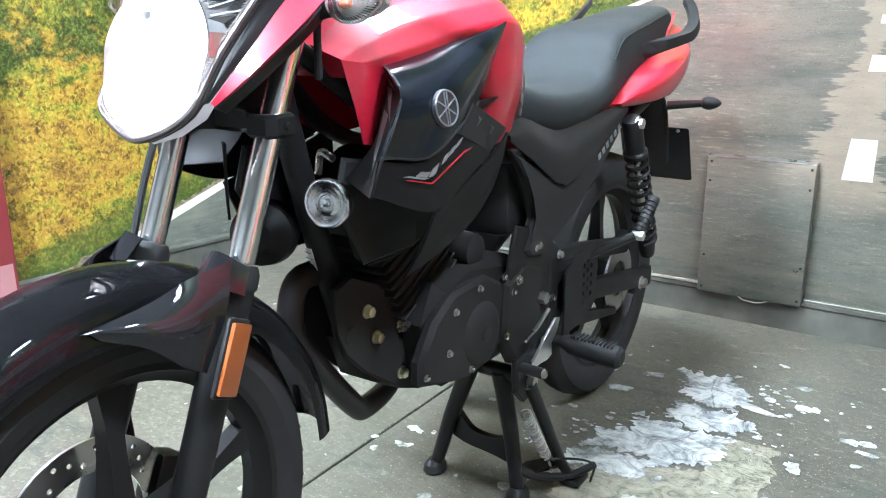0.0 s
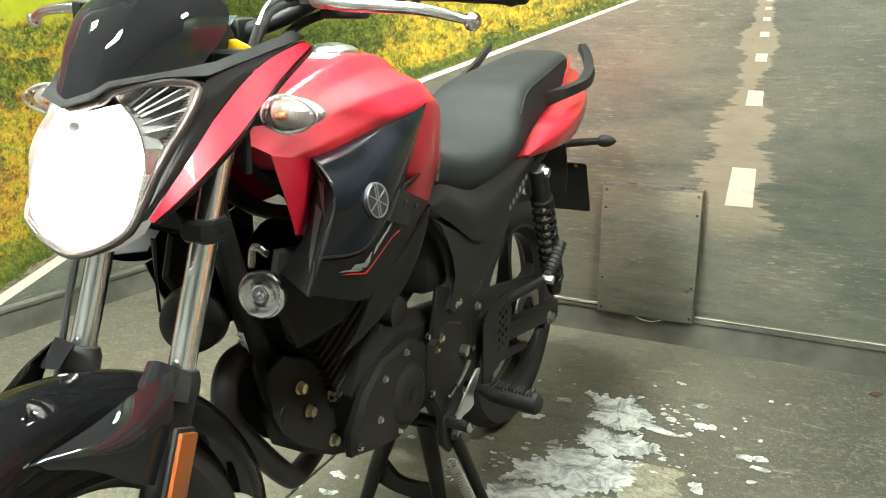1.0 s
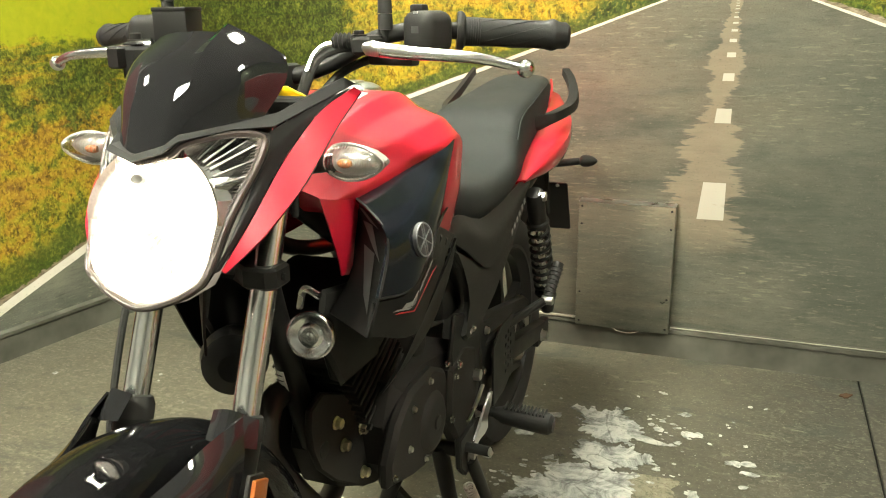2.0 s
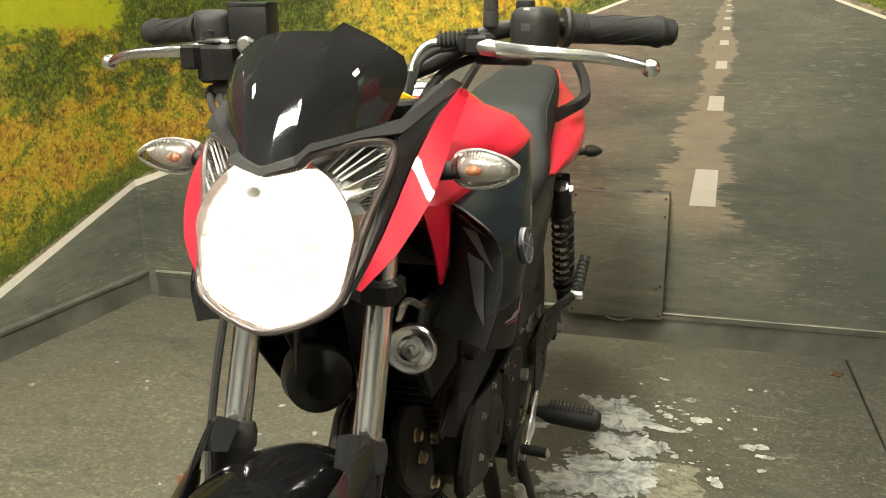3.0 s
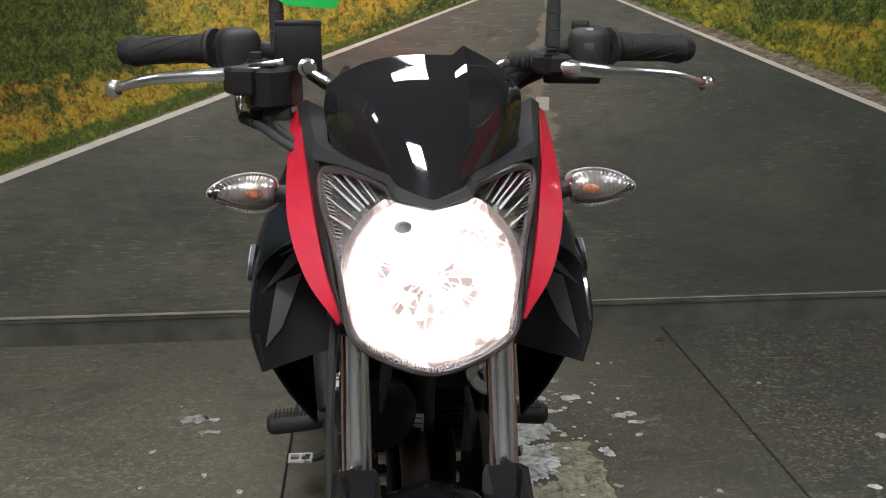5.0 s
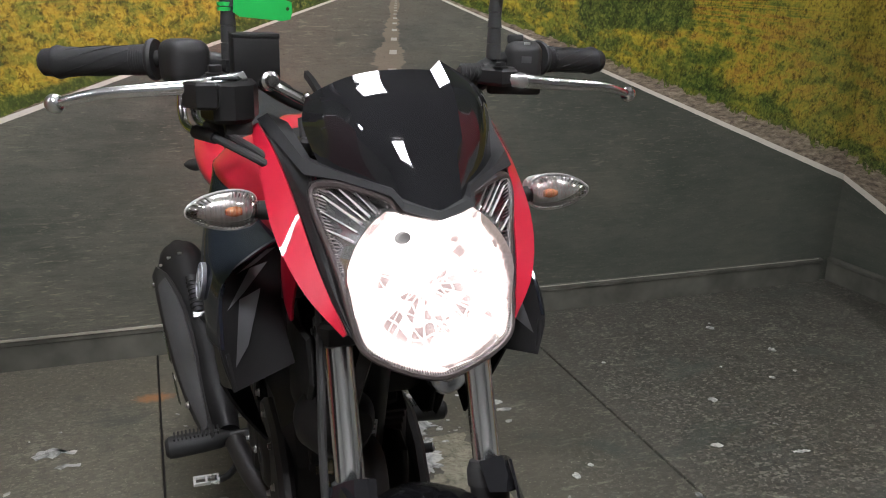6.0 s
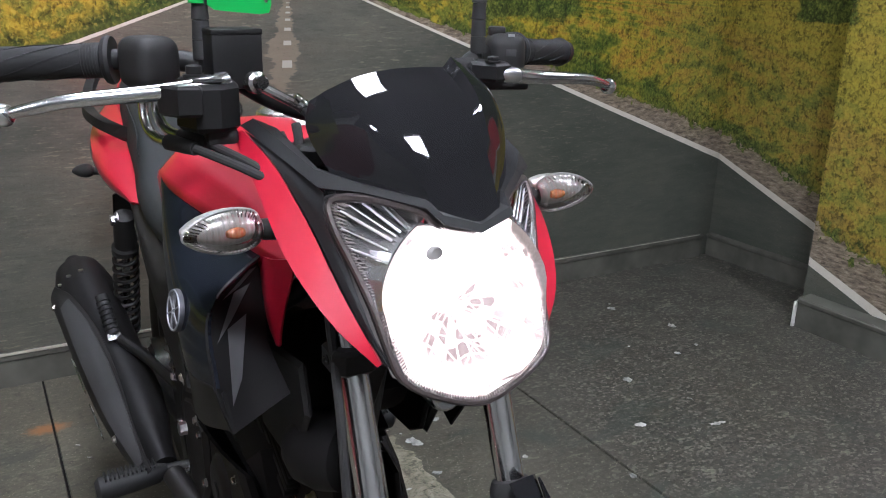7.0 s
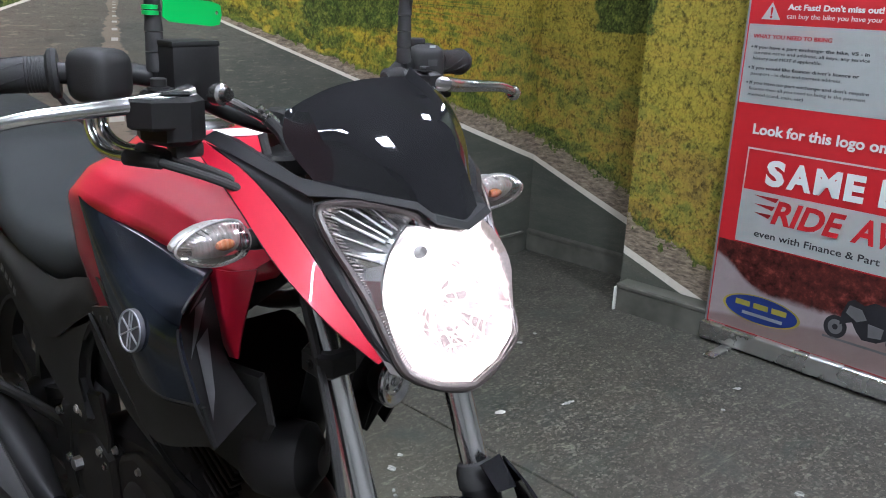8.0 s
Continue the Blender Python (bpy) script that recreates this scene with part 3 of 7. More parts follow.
def lettering(text, size, at, turn, material, parent=None, name="lettering", bold=0.0, shear=0.0, align="LEFT", width=0.0, cap=0.0):
    """Letters in the built-in font, as a thin mesh."""
    cu = bpy.data.curves.new(name, "FONT")
    cu.body, cu.size, cu.extrude, cu.offset, cu.shear, cu.align_x = text, size, 0.0006, bold, shear, align
    cu.resolution_u = 3
    ob = bpy.data.objects.new(name, cu)
    me = bpy.data.meshes.new_from_object(ob)
    bpy.data.objects.remove(ob)
    xs = [v.co.x for v in me.vertices]
    sx = width / (max(xs) - min(xs)) if width else 1.0
    sy = cap / (0.70 * size) if cap else 1.0
    me.transform(Matrix.Diagonal((sx, sy, 1, 1)) @ Matrix.Translation((-min(xs) if width else 0, 0, 0)))
    me.materials.append(material)
    me.transform(Matrix.Translation(at) @ turn)
    made = new(name, me)
    made.parent = parent
    return made


# ---- the showroom bay ----
WALL_H, LEFT_X, RIGHT_X = 3.0, -1.61, 2.585
LEFT_DIR = Vector((-0.15, -0.989, 0))
RIGHT_DIR = Vector((0.03, -0.9995, 0))


def wall_board(name, a, b, h, u0, thick, label, z0=0.0, mat=None):
    """A wall from a to b, its printed face on the room's side; u0: where the print starts."""
    a, b = Vector((*a, 0)), Vector((*b, 0))
    d = (b - a).normalized()
    n = Vector((0, 0, 1)).cross(d)
    bm = bmesh.new()
    base = [a, b, b + n * thick, a + n * thick]
    low = [bm.verts.new(p + Vector((0, 0, z0))) for p in base]
    top = [bm.verts.new(p + Vector((0, 0, h))) for p in base]
    bm.faces.new(low)
    bm.faces.new(top)
    for i in range(4):
        bm.faces.new((low[i], low[(i + 1) % 4], top[(i + 1) % 4], top[i]))
    mapped(bm, lambda co: (u0 + (co - a).dot(d), co.z))
    return part(name, bm, mat or MURAL, label=label, sharp=20, kind="structure")


LW_END = Vector((LEFT_X, 0, 0)) + LEFT_DIR * 1.6
RW_END = Vector((RIGHT_X, 0, 0)) + RIGHT_DIR * 1.1
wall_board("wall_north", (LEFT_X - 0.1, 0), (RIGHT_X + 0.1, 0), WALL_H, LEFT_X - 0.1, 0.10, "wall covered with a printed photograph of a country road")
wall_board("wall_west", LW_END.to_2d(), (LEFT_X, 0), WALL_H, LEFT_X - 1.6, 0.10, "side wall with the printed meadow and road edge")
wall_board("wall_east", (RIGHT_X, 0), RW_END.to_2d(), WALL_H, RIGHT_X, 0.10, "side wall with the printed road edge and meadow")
PANEL_A, PANEL_B = Vector((2.285, -0.752, 0)), Vector((2.335, -2.3, 0))
wall_board("wall_east_front", PANEL_A.to_2d(), PANEL_B.to_2d(), WALL_H, 3.20, 0.05, "printed board standing proud of the side wall")
# added walls, out of view, that close the room round the camera
for nm, a, b, t in (("wall_south", (4.2, -6.2), (-4.6, -6.2), 0.1), ("wall_far_west", (-4.6, -6.2), (-4.6, -1.7), 0.1), ("wall_far_east", (4.2, -1.2), (4.2, -6.2), 0.1),
                    ("wall_west_return", (-4.6, -1.7), (LW_END.x - 0.1, -1.7), 0.1), ("wall_east_return", (RIGHT_X + 0.03, -1.2), (4.2, -1.2), 0.1)):
    wall_board(nm, a, b, WALL_H, 0, t, "added unseen pale wall that closes the room", mat=WALL_WHITE)
part("ceiling", box((-0.2, -3.0, CEILING_Z + 0.05), (9.2, 6.8, 0.1), 0), CEILING, label="plain white board ceiling", kind="structure")


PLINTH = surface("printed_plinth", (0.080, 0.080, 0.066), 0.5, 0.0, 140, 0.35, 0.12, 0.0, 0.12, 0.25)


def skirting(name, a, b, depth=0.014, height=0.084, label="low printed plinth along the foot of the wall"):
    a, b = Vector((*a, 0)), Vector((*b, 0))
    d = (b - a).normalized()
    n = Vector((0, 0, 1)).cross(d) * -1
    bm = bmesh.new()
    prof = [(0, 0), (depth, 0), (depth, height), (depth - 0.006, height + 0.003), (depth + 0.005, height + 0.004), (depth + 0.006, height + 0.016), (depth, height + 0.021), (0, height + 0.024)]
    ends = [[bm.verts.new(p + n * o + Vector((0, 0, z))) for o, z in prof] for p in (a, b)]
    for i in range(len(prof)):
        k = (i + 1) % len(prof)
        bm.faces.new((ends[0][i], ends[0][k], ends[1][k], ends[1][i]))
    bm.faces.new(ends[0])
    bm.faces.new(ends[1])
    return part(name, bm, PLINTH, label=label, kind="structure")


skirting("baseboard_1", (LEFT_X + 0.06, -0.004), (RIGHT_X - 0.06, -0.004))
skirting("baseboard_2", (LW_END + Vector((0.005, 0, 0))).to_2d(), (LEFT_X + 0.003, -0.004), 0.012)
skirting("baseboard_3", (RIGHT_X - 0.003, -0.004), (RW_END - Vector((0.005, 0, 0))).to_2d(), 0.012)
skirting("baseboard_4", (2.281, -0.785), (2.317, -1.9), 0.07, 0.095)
for i, y in enumerate((-0.781, -1.176)):
    part("trim", box((2.243 + 0.03 * i, y, 0.05), (0.085, 0.008, 0.1), 0.002), STRIP, label="worn white end strip of the plinth", kind="structure")

# pale strip stands for light caught along the plinth top, broader on the left
EDGE = surface("lit_plinth_edge", (0.27, 0.26, 0.21), 0.5, 0.0, 90, 0.3, 0.15)
for x0, x1, h in ((-1.55, 0.095, 0.008), (0.416, 2.50, 0.002)):
    part("trim", box(((x0 + x1) / 2, -0.0225, 0.1085), (x1 - x0, 0.007, h), 0.001), EDGE, label="pale strip standing for light caught on the plinth top", kind="structure")

# floor of cast slabs with narrow joints
floor = new("floor")
tagged(floor, "worn bare concrete floor with saw-cut joints", kind="structure")
XS, YS = [-4.7, -2.35, -0.285, 1.0, 2.7, 4.3], [-6.3, -3.6, 0.1]
for i in range(len(XS) - 1):
    for j in range(len(YS) - 1):
        w, d = XS[i + 1] - XS[i] - 0.006, YS[j + 1] - YS[j] - 0.006
        c = ((XS[i] + XS[i + 1]) / 2, (YS[j] + YS[j + 1]) / 2, -0.06)
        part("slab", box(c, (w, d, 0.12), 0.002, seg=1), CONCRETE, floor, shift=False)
part("joint_filler", box((-0.2, -3.1, -0.07), (9, 6.4, 0.12), 0), BLACK_METAL, floor, shift=False)


def blot(points, z, bm, ragged=0.02, freq=14.0, seed=0.0, sub=10):
    """A thin flake with a torn edge inside the given outline."""
    ring = []
    n = len(points)
    for i in range(n):
        a, b = Vector((*points[i], 0)), Vector((*points[(i + 1) % n], 0))
        d = b - a
        nor = Vector((-d.y, d.x, 0)).normalized() if d.length else Vector()
        for k in range(sub):
            p = a + d * (k / sub)
            off = noise.noise(p * freq + Vector((seed, 0, 0))) + 0.7 * noise.noise(p * freq * 3.1 + Vector((0, seed, 3))) + 0.4 * noise.noise(p * freq * 7.3 + Vector((seed, 5, 1)))
            ring.append(p + nor * off * ragged)
    lo = [bm.verts.new((p.x, p.y, 0.0)) for p in ring]
    hi = [bm.verts.new((p.x, p.y, z)) for p in ring]
    top = bm.faces.new(hi)
    for i in range(len(lo)):
        k = (i + 1) % len(lo)
        bm.faces.new((lo[i], lo[k], hi[k], hi[i]))
    bmesh.ops.triangulate(bm, faces=[top])
    return bm


def paint_patch(shapes, mat, label, z):
    root = new("paint_patch")
    tagged(root, label, "floor paint", kind="structure")
    for k, (pts, rag) in enumerate(shapes):
        part("paint_piece", blot(pts, z + 0.0001 * (k % 4), bmesh.new(), rag, 20.0, 3.0 * k, 26), mat, root, shift=False)
    return root


paint_patch([([(0.20, -0.485), (0.27, -0.475), (0.345, -0.445), (0.37, -0.52), (0.40, -0.60), (0.385, -0.66), (0.30, -0.655), (0.235, -0.60)], 0.03),
             ([(0.36, -0.575), (0.475, -0.618), (0.505, -0.622), (0.47, -0.636), (0.40, -0.625)], 0.004),
             ([(0.255, -0.665), (0.40, -0.665), (0.44, -0.73), (0.425, -0.775), (0.33, -0.80), (0.245, -0.76)], 0.025),
             ([(0.40, -0.715), (0.46, -0.735), (0.47, -0.742), (0.42, -0.738)], 0.002),
             ([(0.20, -0.79), (0.33, -0.805), (0.415, -0.80), (0.43, -0.87), (0.40, -0.955), (0.28, -0.99), (0.185, -0.985), (0.13, -1.02), (0.155, -0.93), (0.21, -0.86)], 0.035),
             ([(0.13, -1.03), (0.25, -1.0), (0.33, -0.985), (0.30, -1.06), (0.20, -1.10), (0.10, -1.09)], 0.03),
             ([(0.12, -0.55), (0.17, -0.535), (0.165, -0.56), (0.13, -0.575)], 0.012),
             ([(0.07, -0.68), (0.13, -0.665), (0.12, -0.69), (0.08, -0.70)], 0.008)], OLD_PAINT, "peeling white paint patch on the concrete floor", 0.0016)
paint_patch([([(0.40, -0.80), (0.525, -0.795), (0.53, -1.0), (0.52, -1.32), (0.34, -1.36), (0.18, -1.30), (0.14, -1.12), (0.28, -1.03), (0.40, -0.97)], 0.014)], OLD_PAINT_CREAM, "flaking cream paint patch on the concrete floor", 0.0008)
bm = bmesh.new()
rng = random.Random(4)
for k in range(150):
    if k < 70:
        x, y = rng.uniform(-0.1, 0.75), rng.uniform(-1.6, -0.3)
    elif k < 100:
        x, y = rng.uniform(-0.9, 0.1), rng.uniform(-1.6, -0.45)
    else:
        x, y = rng.uniform(-1.5, 2.0), rng.uniform(-2.0, -0.3)
    r = rng.choice((0.006, 0.008, 0.01, 0.016, 0.024)) * rng.uniform(0.6, 1.1)
    a0, el = rng.uniform(0, 3), rng.uniform(0.4, 1.0)
    pts = []
    for q in range(7):
        a = q / 7 * math.tau
        px, py = r * math.cos(a), r * el * math.sin(a)
        pts.append((x + px * math.cos(a0) - py * math.sin(a0), y + px * math.sin(a0) + py * math.cos(a0)))
    blot(pts, 0.0011, bm, r * 0.6, 40.0, k, 3)
for k in range(130):
    u, side = rng.random(), rng.choice((-1, 1))
    x, y = 0.31 + 0.10 * math.sin(u * 5) + side * rng.uniform(0.06, 0.17) - 0.20 * max(0, u - 0.55), -0.45 - 0.62 * u
    r = rng.choice((0.002, 0.003, 0.004, 0.005, 0.007))
    blot([(x + r * 1.5 * math.cos(q / 6 * math.tau), y + r * 0.7 * math.sin(q / 6 * math.tau)) for q in range(6)], 0.0014, bm, r * 0.7, 60.0, k * 1.7, 3)
for x, y, r, el in ((0.542, -0.541, 0.03, 0.5), (0.506, -0.432, 0.02, 0.5), (0.691, -0.707, 0.022, 0.7), (0.66, -0.66, 0.014, 0.6), (1.397, -1.167, 0.025, 0.35), (-0.56, -0.59, 0.055, 0.3), (-0.52, -0.66, 0.03, 0.3), (0.687, -0.66, 0.02, 0.5)):
    blot([(x + r * math.cos(q / 8 * math.tau), y + r * el * math.sin(q / 8 * math.tau)) for q in range(8)], 0.0012, bm, r * 0.5, 30.0, r * 900, 3)
part("paint_flakes", bm, OLD_PAINT, label="scattered white paint flakes on the floor", kind="stuff", category="floor paint")
part("dry_leaf", blot([(0.935, -0.15), (0.955, -0.125), (0.975, -0.13), (0.965, -0.15), (0.95, -0.165)], 0.003, bmesh.new(), 0.006, 60.0), surface("dry_leaf", (0.055, 0.026, 0.012), 0.7, 0.0, 90, 0.3, 0.3),
     label="small dry brown leaf lying on the concrete", category="leaf")


# service panel on the wall
def wall_panel():
    root = new("service_panel")
    root.location = (0.256, -0.02, 0.09)
    tagged(root, "square service cover printed like the road wall", "wall panel")
    bm = box((0, -0.0, 0.217), (0.313, 0.044, 0.434), 0.002)
    mapped(bm, lambda co: (co.x + 0.256 + 0.02, co.z * 0.9 + 0.05))
    part("cover", bm, MURAL, root, shift=False)
    part("edge_strip", box((0, -0.0, 0.4365), (0.313, 0.043, 0.004), 0.001), STEEL, root, shift=False)
    for x in (-0.145, 0.145):
        for z in (0.015, 0.12, 0.36, 0.42):
            part("screw", turned([(0, 0.0), (0.004, 0), (0.003, 0.0015), (0, 0.002)], (x, -0.0222, z), (0, -1, 0), 10), BLACK_METAL, root, shift=False)
    part("catch", tube([(0.125, -0.021, 0.112), (0.132, -0.023, 0.108), (0.14, -0.022, 0.113)], 0.0015, 6), BLACK_METAL, root, shift=False)
    part("cable", tube([(-0.03, -0.018, 0.001), (-0.01, -0.024, -0.008), (0.03, -0.026, -0.010), (0.06, -0.016, -0.002)], 0.0022, 8), surface("dusty_cable", (0.16, 0.15, 0.12), 0.6), root, shift=False, label="pale cable looped under the cover")
    return root


wall_panel()


# ceiling lamps
def ceiling_lamp(x, y, w, d, share):
    root = new("ceiling_light")
    root.location = (x, y, CEILING_Z)
    tagged(root, "oblong lit panel set into the ceiling" if w > d else "square lit panel set into the ceiling", "ceiling light", "ceiling panels")

    def ring(a, b):
        return [(-a, -b), (a, -b), (a, b), (-a, b)]
    part("frame", pierced([ring(w / 2 + 0.03, d / 2 + 0.03), ring(w / 2 + 0.002, d / 2 + 0.002)[::-1]], 0.02, pose(0, 0, -0.010)), CEILING, root, shift=False)
    part("diffuser", box((0, 0, -0.008), (w, d, 0.006), 0), lamp_panel(share), root, shift=False)
    return root


for spot in PANEL_SPOTS:
    ceiling_lamp(*spot)


# ---- the motorcycle ----
BLADE = surface("reflection_grey_blade", (0.12, 0.12, 0.122), 0.32, 0.0, 700, 0.15, 0.1)
bike = new("motorcycle")
bike.matrix_world = pose(0.012, BIKE_Y, 0, 0, 0, -0.5)
tagged(bike, "red and black motorcycle, headlamp lit, on its centre stand", "motorcycle")
FRONT, REAR = Vector((0, -2.105, 0.345)), Vector((0, -0.718, 0.314))


def fork_y(z):
    return -1.905 - (0.80 - z) * 0.41


def both(make):
    for s in (1, -1):
        make(s)


def flip(pts, s):
    return [(p[0] * s, p[1], p[2]) for p in pts]


def at_hub(c, r, a, x=0.0):
    """A point at angle a round a wheel's axle: 0 is ahead, 90 up, 180 behind."""
    return Vector((x, c.y - r * math.cos(radians(a)), c.z + r * math.sin(radians(a))))


# wheels
def wheel(name, c, r, w, rim_r, label):
    prof = [(rim_r - 0.004, -w * 0.36), (rim_r + 0.012, -w * 0.46), (r - 0.045, -w * 0.5), (r - 0.02, -w * 0.44), (r - 0.005, -w * 0.25), (r, 0), (r - 0.005, w * 0.25), (r - 0.02, w * 0.44), (r - 0.045, w * 0.5), (rim_r + 0.012, w * 0.46), (rim_r - 0.004, w * 0.36)]
    root = part(name, turned(prof + [prof[0]], c, (1, 0, 0), 72), RUBBER, bike, label)
    for k in range(46):
        a = 360 / 46 * k
        for s in (1, -1):
            p, q = at_hub(c, r - 0.0035, a + s * 2.2, s * w * 0.10), at_hub(c, r - 0.0175, a + 5 + s * 2.2, s * w * 0.40)
            part("tread_groove", box(((p + q) / 2), (0.003, 0.004, (p - q).length), 0, (p - q).to_track_quat("Z", "X").to_matrix().to_4x4(), None), BLACK_METAL, root) if k < 40 else None
    rp = [(rim_r, -w * 0.37), (rim_r - 0.012, -w * 0.36), (rim_r - 0.018, -w * 0.22), (rim_r - 0.030, -w * 0.12), (rim_r - 0.030, w * 0.12), (rim_r - 0.018, w * 0.22), (rim_r - 0.012, w * 0.36), (rim_r, w * 0.37)]
    rim = part("rim", turned(rp + [rp[0]], c, (1, 0, 0), 72), BLACK_METAL, bike)
    for k in range(5):
        a = 72 * k + 20
        rows = []
        for rr, half, deep in ((0.03, 0.020, 0.022), (0.08, 0.013, 0.018), (0.15, 0.011, 0.013), (rim_r - 0.026, 0.019, 0.012)):
            da = math.degrees(half / rr)
            rows.append([at_hub(c, rr, a - da, -deep), at_hub(c, rr, a - da, deep), at_hub(c, rr, a + da, deep), at_hub(c, rr, a + da, -deep)])
        part("spoke", sheet(rows, 3, 1, loop=True, caps=True), BLACK_METAL, rim)
    part("hub", turned([(0, -0.06), (0.02, -0.06), (0.032, -0.05), (0.042, -0.03), (0.042, 0.03), (0.032, 0.05), (0.02, 0.06), (0, 0.06)], c, (1, 0, 0), 28), BLACK_METAL, rim)


wheel("front_tyre", FRONT, 0.300, 0.082, 0.236, "black road tyre of the front wheel")
wheel("rear_tyre", REAR, 0.312, 0.10, 0.236, "black road tyre of the rear wheel")

# front brake on the bike's right side
holes = []
for k in range(36):
    a = math.tau * k / 36
    holes.append(circle(0.100 * math.cos(a) + 0.009 * (k % 3 - 1) * math.cos(a), 0.100 * math.sin(a) + 0.009 * (k % 3 - 1) * math.sin(a), 0.0036, 10))
m = Matrix.Translation(FRONT + Vector((-0.058, 0, 0))) @ pose(0, 0, 0, 0, 90, 0)
part("brake_disc", pierced([circle(0, 0, 0.121, 72)] + holes + [circle(0, 0, 0.078, 40)], 0.004, m), STEEL, bike, "drilled steel front brake disc")
for k in range(5):
    a = 72 * k + 40
    p, q = at_hub(FRONT, 0.036, a, -0.056), at_hub(FRONT, 0.084, a + 16, -0.058)
    part("disc_arm", tube([p, (p + q) / 2 + Vector((0.002, 0, 0)), q], 0.006, 8, 3), BLACK_METAL, bike)
cal = part("brake_caliper", box(at_hub(FRONT, 0.112, 172, -0.066), (0.044, 0.044, 0.075), 0.012, pose(0, 0, 0, -25, 0, 0)), BLACK_METAL, bike)
part("caliper_bolt", bolt(at_hub(FRONT, 0.112, 170, -0.088), (-1, 0, 0), 0.006, 0.006), STEEL, cal)


# fork
def fork(s):
    x = 0.082 * s
    top, low = Vector((x, fork_y(1.03), 1.03)), Vector((x, fork_y(0.66), 0.66))
    leg = part("fork_tube", tube([top, low, Vector((x, fork_y(0.5), 0.5))], 0.0165, 24, 1), STANCHION, bike, "bright chrome fork tube")
    part("fork_slider", tube([Vector((x, fork_y(0.665), 0.665)), Vector((x, fork_y(0.62), 0.62)), Vector((x, FRONT.y + 0.012, 0.345))], (0.024, 0.0205), 24, 1), BLACK_METAL, bike)
    part("dust_seal", turned([(0.0168, 0.012), (0.021, 0.010), (0.025, 0.0), (0.0255, -0.018), (0.0168, -0.018)], Vector((x, fork_y(0.668), 0.668)), (0, 0.38, 0.92), 24), RUBBER, leg)
    part("axle_lug", turned([(0.0, 0.02), (0.02, 0.02), (0.024, 0.012), (0.024, -0.02), (0, -0.02)], (x, FRONT.y, 0.345), (1, 0, 0), 20), BLACK_METAL, bike)


both(fork)
part("front_axle", turned([(0, -0.125), (0.009, -0.125), (0.009, 0.125), (0, 0.125)], FRONT, (1, 0, 0), 12), STEEL, bike)
for z, w in ((0.835, 0.028), (1.03, 0.022)):
    y = fork_y(z)
    yoke = part("fork_yoke", slab([(-0.107, y - 0.014), (-0.096, y - 0.025), (-0.066, y - 0.025), (-0.03, y + 0.01), (0.03, y + 0.01), (0.066, y - 0.025), (0.096, y - 0.025), (0.107, y - 0.014), (0.106, y + 0.016), (0.05, y + 0.055), (-0.05, y + 0.055), (-0.106, y + 0.016)], z - w / 2, z + w / 2, 0.004, axis="z"), BLACK_METAL, bike)
    for s in (1, -1):
        part("clamp_bolt", bolt((s * 0.106, y, z), (s, 0, 0), 0.004, 0.004), BLACK_METAL, yoke)
part("steering_head", tube([(0, -1.845, 0.84), (0, -1.765, 1.03)], 0.028, 20, 1), BLACK_METAL, bike)


# front mudguard
def mudguard():
    rows = []
    for k in range(0, 15):
        a = 28 + k * (175 - 28) / 14
        r = 0.352 - 0.012 * abs(a - 90) / 90 - (0.004 if a > 140 else 0)
        w = 0.066 - (0.012 if a < 40 else 0) - 0.006 * max(0, (a - 140) / 48)
        deep = 0.034 + 0.028 * max(0.0, 1 - abs(a - 92) / 58)
        prof = [(-w, -deep - 0.012), (-w, -deep), (-w * 0.86, -deep * 0.4), (-w * 0.5, -0.008), (0, 0), (w * 0.5, -0.008), (w * 0.86, -deep * 0.4), (w, -deep), (w, -deep - 0.012)]
        rows.append([at_hub(FRONT, r + d, a, x) for x, d in prof])
    bm = sheet(rows, 3, 3)
    bmesh.ops.solidify(bm, geom=bm.faces[:], thickness=0.003)
    return bm


guard = part("front_mudguard", mudguard(), BLACK_GLOSS, bike, "glossy black front mudguard")


